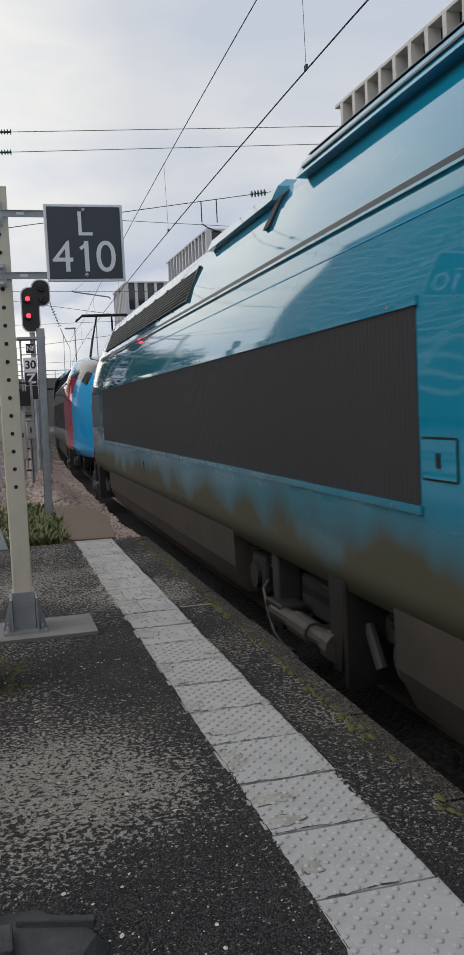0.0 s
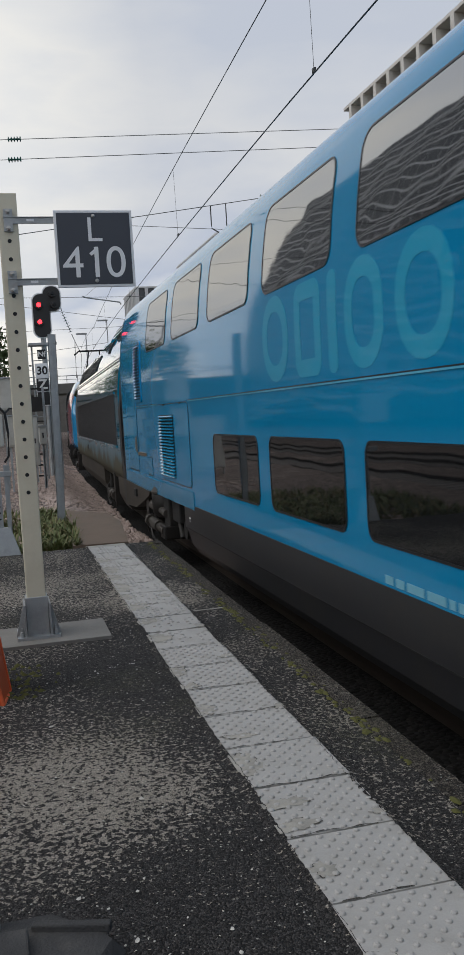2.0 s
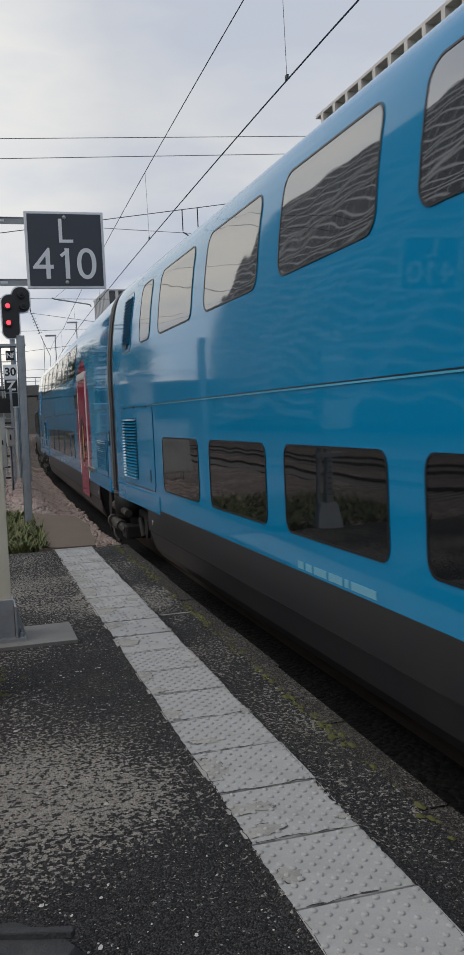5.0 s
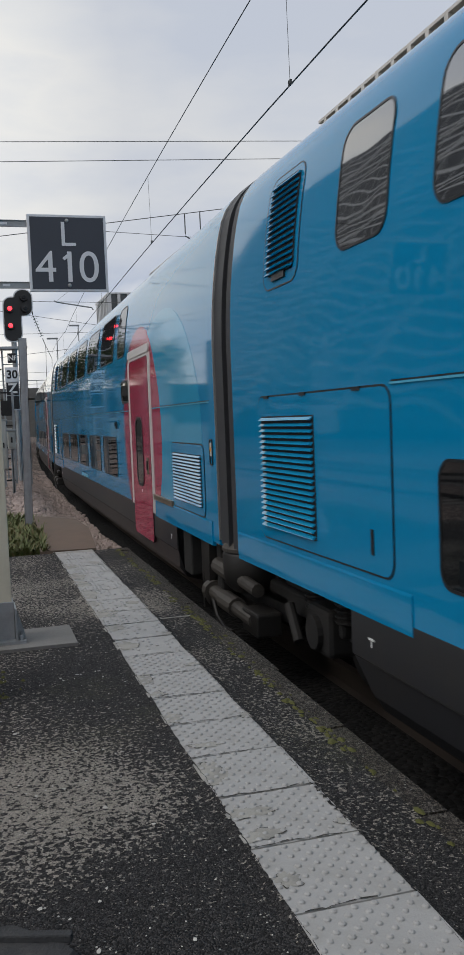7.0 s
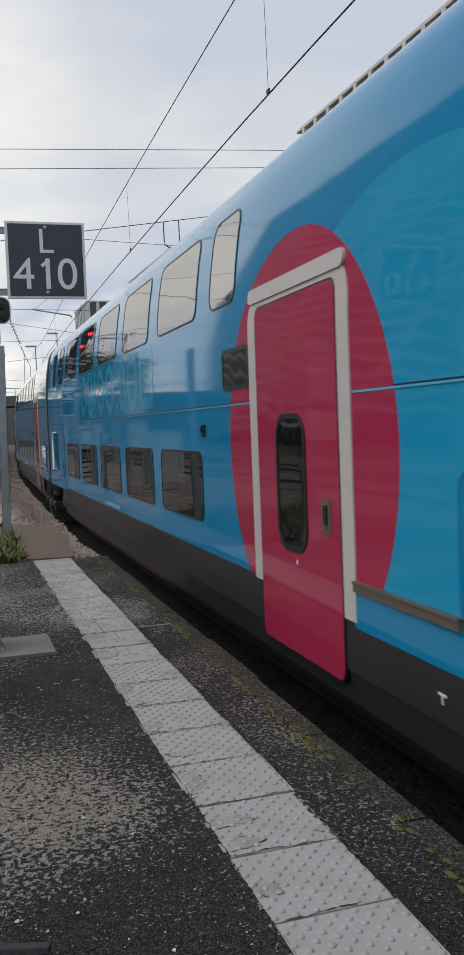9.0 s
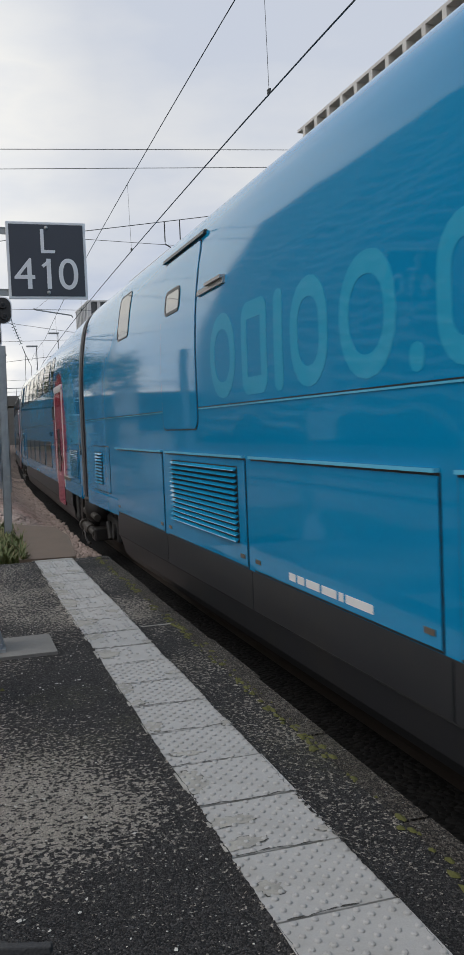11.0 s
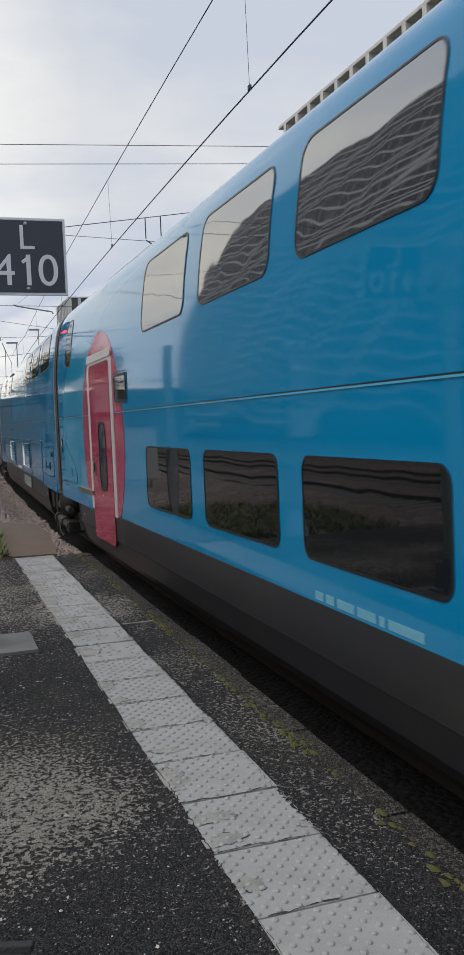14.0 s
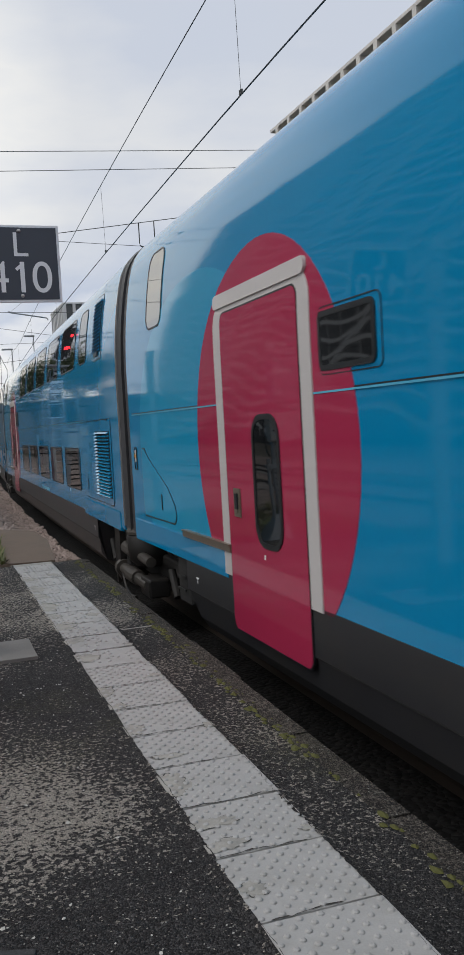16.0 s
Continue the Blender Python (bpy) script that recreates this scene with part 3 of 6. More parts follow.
def tile_mesh(rng, domes=True, worn=0.0):
    """A tactile tile 0.43 x 0.435 with rows of low domes; some are worn away."""
    w, d, h = 0.425, 0.434, 0.012
    v, f = box(0.004, w, 0.004, d, -0.02, h)
    ms = [(v, f)]
    if domes:
        n = 6
        for i in range(2 * n):
            for j in range(n):
                if rng.random() < worn:
                    continue
                cx, cy = 0.018 + i * (w - 0.036) / (2 * n - 1), 0.022 + (j + 0.5 * (i % 2)) * (d - 0.04) / (n - 0.5)
                k = 8
                r = 0.0135 * rng.uniform(0.88, 1.08)
                dv = [(cx + rr * math.cos(2 * math.pi * a / k), cy + rr * math.sin(2 * math.pi * a / k), zz) for rr, zz in ((r, h - 0.001), (r * 0.86, h + 0.0045), (r * 0.45, h + 0.0075)) for a in range(k)]
                df = [(o + a, o + (a + 1) % k, o + k + (a + 1) % k, o + k + a) for o in (0, k) for a in range(k)] + [tuple(range(2 * k, 3 * k))]
                ms.append((dv, df))
    return join(*ms)


tactile = tagged(new("tactile_strip"), "worn whitish tactile strip of studded square tiles", "tactile paving", kind="structure")
rt = random.Random(11)
tile_kinds = []
for k in range(8):
    me = bpy.data.meshes.new("tile")
    v, f = tile_mesh(rt, True, 0.01 + 0.02 * k if k < 4 else 0.25 + 0.12 * (k - 4))
    me.from_pydata(v, [], f); me.materials.append(TILE)
    tile_kinds.append(me)
tilt_angle = math.degrees(math.atan(SLOPE))
n_tiles = 0
for k in range(-14, 18):
    y = 2.52 + 0.4425 * k
    if y + 0.43 > PL_END + 0.08:
        break
    ob = new("tile", tile_kinds[rt.randrange(4) + (4 if y > 5.2 else 0)])
    ob.parent = tactile
    ob.matrix_basis = pose(0.892 + rt.uniform(-0.004, 0.004), y, SLOPE * y + rt.uniform(-0.002, 0.002), tilt_angle + rt.uniform(-0.15, 0.15), rt.uniform(-0.2, 0.2), rt.uniform(-0.35, 0.35))


def ragged(cx, cy, rx, ry, z, rng, n=44, thick=0.0015):
    """A flat patch with a broken outline."""
    v = [(cx, cy, z + thick + SLOPE * cy)]
    p1, p2, p3 = rng.uniform(0, 6), rng.uniform(0, 6), rng.uniform(0, 6)
    for i in range(n):
        t = 2 * math.pi * i / n
        q = 0.9 + 0.14 * math.sin(2 * t + p1) + 0.11 * math.sin(5 * t + p2) + 0.09 * math.sin(11 * t + p3) + rng.uniform(-0.08, 0.08)
        y = cy + ry * q * math.sin(t)
        v.append((min(max(cx + rx * q * math.cos(t), 0.886), 1.322), y, z + SLOPE * y))
    return v, [(0, 1 + i, 1 + (i + 1) % n) for i in range(n)]


rb = random.Random(5)
patches = [(0.93, 2.16, 0.07, 0.10), (0.95, 2.72, 0.05, 0.05), (0.96, 3.05, 0.10, 0.05), (0.97, 3.24, 0.10, 0.05), (0.93, 3.66, 0.09, 0.12), (1.0, 3.98, 0.09, 0.03), (0.92, 4.4, 0.06, 0.10), (0.92, 4.8, 0.07, 0.06), (0.92, 5.1, 0.06, 0.12), (0.93, 5.9, 0.10, 0.14), (0.95, 6.4, 0.09, 0.10), (0.96, 6.9, 0.12, 0.16), (0.92, 7.3, 0.08, 0.12), (0.94, 7.7, 0.10, 0.2), (0.95, 8.2, 0.09, 0.14), (0.95, 8.6, 0.09, 0.18), (0.94, 9.2, 0.10, 0.16), (1.24, 7.2, 0.05, 0.08), (1.22, 9.3, 0.06, 0.1), (1.29, 3.05, 0.03, 0.03), (1.30, 4.3, 0.03, 0.05), (1.27, 5.3, 0.05, 0.04), (1.29, 6.1, 0.03, 0.05)]
for cx, cy, rx, ry in patches:
    pv, pf = ragged(cx, cy, rx, ry, 0.0135, rb)
    tagged(part("broken_patch", (pv, pf), MORTAR, tactile), "crumbled grey patch where the tile surface has broken away")
    rim_v, rim_f = [], []
    for x, y, z in pv[1:]:
        wd = 0.0026 + 0.0018 * math.sin(37 * x + 23 * y)
        rim_v += [(x, y, z + 0.001), (min(max(x + wd * (1 if x > cx else -1), 0.886), 1.322), y + wd * (1 if y > cy else -1), z + 0.001)]
    m = len(pv) - 1
    for i in range(m):
        if pv[1 + i][0] > 0.90 and math.sin(i * 0.55 + 9 * cy) > -0.45:
            a, c = 2 * i, 2 * ((i + 1) % m)
            rim_f.append((a, a + 1, c + 1, c))
    if rim_f:
        tagged(part("crack", (rim_v, rim_f), CRACK, tactile), "dark broken edge round a crumbled patch")
for x0, s in ((0.888, 1), (1.322, -1)):
    ys_ = np.arange(0.4, PL_END, 0.022)
    wob = [0.004 + 0.012 * max(0, math.sin(2.1 * y + x0)) * rb.random() + 0.006 * rb.random() + 0.012 * max(0, math.sin(5.3 * y + 2 * x0) - 0.3) for y in ys_]
    v = [(x0 - s * 0.03 if q == 0 else x0 + s * w_, y, 0.0138 * q + 0.001 + SLOPE * y) for y, w_ in zip(ys_, wob) for q in (0, 1)]
    tagged(part("asphalt_edge", (v, [(2 * i, 2 * i + 1, 2 * i + 3, 2 * i + 2) for i in range(len(ys_) - 1)]), ASPHALT, tactile), "dark asphalt lapping over the strip's edge")
# cracks: thin dark broken lines over the tiles
for k in range(18):
    x, y = 0.89 + rb.uniform(0, 0.05), 2.52 + 0.4425 * (k - 1) + 0.002
    y0, pts = y, []
    while x < 1.315 and len(pts) < 22:
        pts.append((x, y, rb.uniform(0.0012, 0.0048))); x += rb.uniform(0.012, 0.03); y += rb.uniform(-0.007, 0.007) + 0.25 * (y0 - y)
    pts = pts[: rb.randrange(12, 23)]
    v = [(a, b + s * wd, 0.0152 + SLOPE * b) for a, b, wd in pts for s in (-1, 1)]
    part("crack", (v, [(2 * i, 2 * i + 1, 2 * i + 3, 2 * i + 2) for i in range(len(pts) - 1)]), CRACK, tactile)

# moss along the edge stones and loose chippings
rm = random.Random(8)
ms = []
for _ in range(260):
    y = rm.uniform(0.5, PL_END - 0.1)
    x = 1.60 + rm.gauss(0, 0.018)
    r = rm.uniform(0.008, 0.03)
    ms.append(([(x, y, 0.013 + SLOPE * y)] + [(x + r * rm.uniform(0.5, 1) * math.cos(t), y + 1.8 * r * rm.uniform(0.5, 1) * math.sin(t), 0.003 + SLOPE * y) for t in np.arange(0, 6.28, 0.9)], [(0, 1 + i, 1 + (i + 1) % 7) for i in range(7)]))
for _ in range(90):
    y, x = rm.uniform(5.0, 5.7), rm.gauss(-0.02, 0.09)
    r = rm.uniform(0.01, 0.03)
    ms.append(([(x, y, 0.015 + SLOPE * y)] + [(x + r * rm.uniform(0.5, 1) * math.cos(t), y + r * rm.uniform(0.5, 1) * math.sin(t), SLOPE * y) for t in np.arange(0, 6.28, 0.9)], [(0, 1 + i, 1 + (i + 1) % 7) for i in range(7)]))
tagged(part("moss", join(*ms), MOSS), "yellow-green moss along the platform edge joint", "moss", kind="stuff")


def pebbles(count, place, size, rng, flat_z=0.6):
    """Many rough little stones in one mesh."""
    base = np.array([(0, 0, 1), (0.9, 0, 0.35), (0.28, 0.85, 0.35), (-0.72, 0.53, 0.35), (-0.72, -0.53, 0.35), (0.28, -0.85, 0.35), (0.6, 0.5, -0.5), (-0.3, 0.8, -0.5), (-0.8, -0.1, -0.5), (-0.2, -0.8, -0.5), (0.7, -0.4, -0.5)])
    faces = [(0, 1, 2), (0, 2, 3), (0, 3, 4), (0, 4, 5), (0, 5, 1), (1, 6, 2), (2, 7, 3), (3, 8, 4), (4, 9, 5), (5, 10, 1), (2, 6, 7), (3, 7, 8), (4, 8, 9), (5, 9, 10), (1, 10, 6)]
    vs, fs = [], []
    for i in range(count):
        c = np.array(place(rng))
        s = rng.uniform(*size)
        q = base * (s * rng.uniform(0.7, 1.3), s * rng.uniform(0.7, 1.3), s * flat_z * rng.uniform(0.7, 1.2))
        q = q * (1 + np.array([rng.uniform(-0.22, 0.22) for _ in range(11)])[:, None])
        a, b = rng.uniform(0, 6.28), rng.uniform(-0.6, 0.6)
        rot = np.array([[math.cos(a), -math.sin(a), 0], [math.sin(a), math.cos(a), 0], [0, 0, 1]]) @ np.array([[1, 0, 0], [0, math.cos(b), -math.sin(b)], [0, math.sin(b), math.cos(b)]])
        vs += [tuple(p) for p in q @ rot.T + c]
        fs += [tuple(k + 11 * i for k in f) for f in faces]
    return vs, fs


rp = random.Random(21)


def on_platform(rng):
    y = 2.0 + 5.5 * rng.random() ** 1.7
    x = rng.uniform(-0.35, 0.86)
    return x, y, SLOPE * y + 0.001


tagged(part("chippings", pebbles(420, on_platform, (0.002, 0.0055), rp), PEBBLE), "loose pale chippings scattered on the asphalt", "chippings", kind="stuff")
big = part("white_chips", pebbles(46, on_platform, (0.006, 0.011), rp, 0.35), PEBBLE)
tagged(big, "larger white chips lying on the asphalt", "chippings", kind="stuff")

# gravel bank beyond the platform end and the brown slab on it
def bank_z(x, y):
    t = min(max((x - 0.95) / 1.15, 0), 1)
    return 0.11 - 0.55 * t * t * (3 - 2 * t) + 0.02 * math.sin(3 * x + y) + 0.015 * math.sin(2.3 * y)


gx, gy = np.arange(-3.0, 2.31, 0.18), np.concatenate([np.arange(PL_END - 0.05, 30, 0.4), np.arange(30, 121, 3)])
gv = [(x + (side(y) - side(12)) * (1 if y > 12 else 0), y, bank_z(x, y)) for y in gy for x in gx]
k = len(gx)
gf = [(i * k + j, i * k + j + 1, (i + 1) * k + j + 1, (i + 1) * k + j) for i in range(len(gy) - 1) for j in range(k - 1)]
tagged(part("gravel_bank", (gv, gf), BALLAST, smooth=True), "bank of reddish gravel beyond the platform end", "gravel", kind="structure")


def on_bank(rng):
    y = PL_END + 0.05 + 30 * rng.random() ** 1.8
    x = rng.uniform(0.72, 2.25) if rng.random() < 0.85 else rng.uniform(-0.6, 0.8)
    if 0.7 < x < 1.5 and y < 13.6:
        x = rng.uniform(1.45, 2.25)
    return x + (side(y) - side(12)) * (1 if y > 12 else 0), y, bank_z(x, y) + 0.008


stones = part("ballast_stones", pebbles(15000, on_bank, (0.018, 0.042), random.Random(3), 0.8), STONE)
tagged(stones, "loose reddish ballast stones beside the track", "ballast", kind="stuff")
slab_v = [(0.74, 10.3, 0.17), (1.38, 10.28, 0.165), (1.55, 12.2, 0.185), (1.50, 13.3, 0.20), (0.95, 14.0, 0.215), (0.86, 12.0, 0.19)]
slab = ([*slab_v, *[(x, y, z - 0.25) for x, y, z in slab_v]], [(0, 1, 2, 3, 4, 5), *[((i + 1) % 6, i, 6 + i, 6 + (i + 1) % 6) for i in range(6)]])
tagged(part("walkway_slab", slab, BROWNCON), "brown stained concrete slab beyond the platform end", "slab", kind="structure")


# ---- sign post on the platform ----
def sign_post():
    PY = 6.35
    g = SLOPE * PY
    t = thing("sign_post", "cream perforated steel post carrying a dark sign with L 410", "sign post", pose(0, 0, 0))
    x0, x1 = 0.115, 0.245
    body = [box(x0, x1, PY - 0.06, PY + 0.06, g + 0.02, 3.15, 0.006)]
    part("post", join(*body), BEIGE, t)
    for i in range(15):
        z = 2.83 - 0.096 * i * 1.27
        if z < 0.55:
            break
        c = tube((0.18, PY - 0.0635, z), (0.18, PY - 0.055, z), 0.014, 10)
        part("bolt_hole", c, DARK, t)
    shoe = [box(0.035, 0.325, PY - 0.15, PY + 0.15, g + 0.02, g + 0.04), box(x0 - 0.012, x1 + 0.012, PY - 0.075, PY + 0.075, g + 0.03, g + 0.30, 0.004)]
    for x in (x0 - 0.02, x1 + 0.02):
        shoe.append(([(x, PY - 0.075, g + 0.28), (x, PY - 0.075, g + 0.03), (x + (0.07 if x > 0.18 else -0.07), PY - 0.075, g + 0.03), (x, PY - 0.063, g + 0.28), (x, PY - 0.063, g + 0.03), (x + (0.07 if x > 0.18 else -0.07), PY - 0.063, g + 0.03)], [(0, 1, 2), (3, 5, 4), (0, 2, 5, 3), (1, 4, 5, 2), (0, 3, 4, 1)]))
        shoe.append(box(x - 0.006, x + 0.006, PY - 0.14, PY + 0.14, g + 0.03, g + 0.26))
    part("base_shoe", join(*shoe), GALV, t, "galvanised base shoe with gussets")
    for x in (0.065, 0.295):
        part("anchor_bolt", lathe([(0.016, 0), (0.016, 0.03), (0.008, 0.035), (0.008, 0.06)], 6, Matrix.Translation((x, PY - 0.11, g + 0.04))), GALV, t)
    for z in (2.965, 2.553):
        part("bracket_arm", join(box(0.15, 0.52, PY - 0.075, PY - 0.062, z - 0.022, z + 0.022), box(0.15, 0.52, PY - 0.085, PY - 0.062, z + 0.018, z + 0.022), box(0.15, 0.21, PY - 0.08, PY - 0.062, z - 0.075, z + 0.075)), GALV, t, "galvanised bracket arm")
        for dz in (-0.055, 0.055):
            part("bolt", lathe([(0.017, 0), (0.017, 0.012), (0.009, 0.014), (0.009, 0.03)], 6, pose(0.18, PY - 0.08, z + dz, 90)), STEEL, t)
        part("slot", box(0.30, 0.35, PY - 0.0765, PY - 0.074, z - 0.008, z + 0.008), SIGN_EDGE, t)
    s = part("sign_board", box(0.478, 1.012, PY - 0.105, PY - 0.085, 2.505, 3.025, 0.004), SIGN_EDGE, t, "square dark slate sign with a light border")
    part("sign_face", box(0.496, 0.994, PY - 0.1075, PY - 0.104, 2.523, 3.007), SIGN, s)
    writing("sign_letter", "L", 0.235, SIGN_EDGE, s, pose(0.745, PY - 0.1085, 2.885, 90, 0, 0), bold=0.0)
    for ch, dx in (("4", -0.150), ("1", 0.010), ("0", 0.142)):
        writing("sign_digit", ch, 0.300, SIGN_EDGE, s, pose(0.742 + dx, PY - 0.1085, 2.662, 90, 0, 0), bold=0.0)
    part("digit_flag", moved(box(-0.05, -0.004, -0.002, 0.002, -0.011, 0.011), pose(0.750, PY - 0.1108, 2.755, 0, -38, 0)), SIGN_EDGE, s)
    for z in (2.985, 2.548):
        part("rivet", lathe([(0.014, 0), (0.012, 0.006), (0.004, 0.009)], 10, pose(0.745, PY - 0.107, z, 90)), STEEL, s)
    foot = flat(-0.55, 0.66, 6.08, 6.62, 0.022, -0.05)
    tagged(part("concrete_pad", foot, CONCRETE), "thin grey concrete pad under the sign post", "pad", kind="structure")


sign_post()


def channel_post():
    x, y = 0.80, 12.9
    t = thing("channel_post", "galvanised steel channel post standing in weeds", "post", pose(x, y, 0.1, 0, 0.9, 0))
    part("channel", join(box(-0.055, 0.055, -0.03, -0.024, 0, 2.72), box(-0.055, -0.049, -0.03, 0.04, 0, 2.72), box(0.049, 0.055, -0.03, 0.04, 0, 2.72), box(-0.008, 0.008, -0.036, -0.03, 0, 2.72)), GALV, t)
    for z in (0.9, 1.9, 2.6):
        part("bolt", lathe([(0.012, 0), (0.012, 0.012)], 6, pose(0.03, -0.03, z, 90)), STEEL, t)


channel_post()


def signal():
    """Light signal with two red lamps lit, on a slender mast with plates."""
    Y = 25.0
    t = thing("light_signal", "black railway light signal with two red lamps lit", "railway signal")
    def plate(x0, x1, z0, z1, r, y0, y1):
        pts = []
        for cx, cz, a0 in ((x1 - r, z1 - r, 0), (x0 + r, z1 - r, 90), (x0 + r, z0 + r, 180), (x1 - r, z0 + r, 270)):
            pts += [(cx + r * math.cos(radians(a0 + a)), cz + r * math.sin(radians(a0 + a))) for a in range(0, 91, 15)]
        n = len(pts)
        return [(a, y0, b) for a, b in pts] + [(a, y1, b) for a, b in pts], [tuple(range(n)), tuple(range(2 * n - 1, n - 1, -1)), *[((i + 1) % n, i, n + i, n + (i + 1) % n) for i in range(n)]]
    part("rim", join(plate(1.16, 1.66, 3.86, 5.08, 0.22, Y, Y + 0.02), plate(1.45, 1.96, 4.55, 5.28, 0.22, Y, Y + 0.02)), SIGN_EDGE, t, "light grey rim")
    part("head", join(plate(1.19, 1.63, 3.89, 5.05, 0.20, Y - 0.02, Y + 0.25), plate(1.48, 1.93, 4.58, 5.25, 0.20, Y - 0.021, Y + 0.25)), BLACK, t)
    for x, z, lit in ((1.34, 4.74, 1), (1.34, 4.29, 1), (1.72, 5.05, 0), (1.75, 4.75, 0)):
        part("hood", lathe([(0.105, 0), (0.10, 0.16)], 14, pose(x, Y - 0.02, z, 90)), BLACK, t)
        part("lens", lathe([(0.060, 0), (0.042, 0.02)], 14, pose(x, Y - 0.19, z, 90)), RED_LAMP if lit else DARK, t, "lit red lamp" if lit else "unlit lamp")
    part("mast", join(tube((1.42, Y + 0.12, -0.2), (1.42, Y + 0.12, 4.0), 0.07, 10), box(1.0, 1.75, Y - 0.1, Y + 0.5, 3.68, 3.74)), GALV, t)
    for x in (1.1, 1.6):
        part("ladder_rail", tube((x, Y + 0.5, -0.2), (x, Y + 0.5, 3.7), 0.025, 6), GALV, t)
    for i in range(11):
        part("rung", tube((1.1, Y + 0.5, 0.2 + i * 0.31), (1.6, Y + 0.5, 0.2 + i * 0.31), 0.014, 6), GALV, t)
    p = part("letter_plate", box(1.22, 1.44, Y - 0.03, Y - 0.01, 3.30, 3.56), BLACK, t)
    writing("plate_text", "Nf", 0.19, WHITE, p, pose(1.33, Y - 0.033, 3.43, 90), bold=0.004)
    p = part("speed_plate", box(1.15, 1.47, Y - 0.03, Y - 0.01, 2.80, 3.17), SIGN_EDGE, t, "white plate with 30")
    writing("plate_text", "30", 0.30, BLACK, p, pose(1.31, Y - 0.033, 2.985, 90), bold=0.008)
    p = part("zone_plate", box(1.15, 1.47, Y - 0.03, Y - 0.01, 2.44, 2.78), BLACK, t, "black plate with a white Z")
    writing("plate_text", "Z", 0.36, WHITE, p, pose(1.31, Y - 0.033, 2.61, 90), bold=0.01)
    part("black_plate", box(1.15, 1.47, Y - 0.03, Y - 0.01, 2.06, 2.42), BLACK, t)
    part("plate_rim", box(1.13, 1.49, Y - 0.008, Y, 2.03, 3.19), SIGN_EDGE, t)


signal()


def equipment_post():
    Y = 10.25
    g = 0.15
    t = thing("equipment_post", "grey steel post with two small equipment boxes and a cable", "equipment post")
    part("column", join(box(-0.06, 0.0, Y - 0.03, Y + 0.03, g, 2.5, 0.004), box(0.04, 0.09, Y - 0.03, Y + 0.03, g + 0.15, 1.15, 0.004), box(-0.2, 0.12, Y - 0.05, Y + 0.03, 1.02, 1.08, 0.004)), GALV, t)
    part("base_shoe", ([(-0.16, Y - 0.12, g), (0.16, Y - 0.12, g), (0.07, Y - 0.06, g + 0.3), (-0.09, Y - 0.06, g + 0.3), (-0.16, Y + 0.12, g), (0.16, Y + 0.12, g), (0.07, Y + 0.06, g + 0.3), (-0.09, Y + 0.06, g + 0.3)], [(0, 1, 2, 3), (1, 5, 6, 2), (4, 0, 3, 7), (5, 4, 7, 6), (3, 2, 6, 7)]), GALV, t)
    for i in range(8):
        part("bolt_hole", tube((-0.03, Y - 0.032, 0.55 + i * 0.07), (-0.03, Y - 0.028, 0.55 + i * 0.07), 0.01, 8), DARK, t)
    b = part("upper_box", box(-0.32, 0.06, Y - 0.16, Y - 0.02, 1.83, 2.36, 0.012), GALV, t, "grey metal box with a round key hole")
    part("lock", lathe([(0.035, 0), (0.035, 0.01), (0.015, 0.012)], 12, pose(-0.02, Y - 0.16, 1.95, 90)), SIGN_EDGE, b)
    part("notice", box(-0.2, 0.04, Y - 0.164, Y - 0.16, 2.18, 2.24), WHITE, b)
    b = part("lower_box", box(-0.3, 0.07, Y - 0.17, Y - 0.02, 1.36, 1.71, 0.012), BOX, t, "cream metal box")
    part("notice", box(-0.05, 0.03, Y - 0.174, Y - 0.17, 1.48, 1.50), BLACK, b)
    part("name_plate", box(-0.2, 0.06, Y - 0.10, Y - 0.09, 2.44, 2.56), WHITE, t, "small white plate with dark lines")
    for k in range(3):
        part("text_bar", box(-0.15, 0.03 - 0.03 * k, Y - 0.104, Y - 0.10, 2.46 + 0.03 * k, 2.472 + 0.03 * k), BLACK, t)
    part("cable", cable([(0.0, Y - 0.05, 1.83), (0.05, Y - 0.08, 1.78), (0.10, Y - 0.06, 1.72), (0.12, Y - 0.05, 1.5), (0.11, Y - 0.05, 1.25), (0.06, Y - 0.05, 1.18)], 0.014), RUBBER, t)
    part("cable", cable([(0.10, Y - 0.06, 1.72), (0.15, Y - 0.02, 1.77), (0.3, Y + 0.05, 1.76)], 0.012), RUBBER, t)


equipment_post()


def cabinet(x0, x1, y, z0, z1, foot, label):
    t = thing("relay_cabinet", label, "cabinet", group="cabinets beside the track")
    part("body", box(x0, x1, y, y + 0.35, z0, z1, 0.012), BOX, t)
    part("roof", box(x0 - 0.03, x1 + 0.03, y - 0.03, y + 0.38, z1, z1 + 0.03), GALV, t)
    d = part("door", box(x0 + 0.03, x1 - 0.03, y - 0.012, y, z0 + 0.04, z1 - 0.04, 0.004), BOX, t)
    part("handle", box(x1 - 0.10, x1 - 0.07, y - 0.03, y - 0.012, (z0 + z1) / 2 - 0.06, (z0 + z1) / 2 + 0.06), BLACK, d)
    for x in (x0 + 0.05, x1 - 0.09):
        part("leg", box(x, x + 0.04, y + 0.1, y + 0.25, foot, z0), GALV, t)


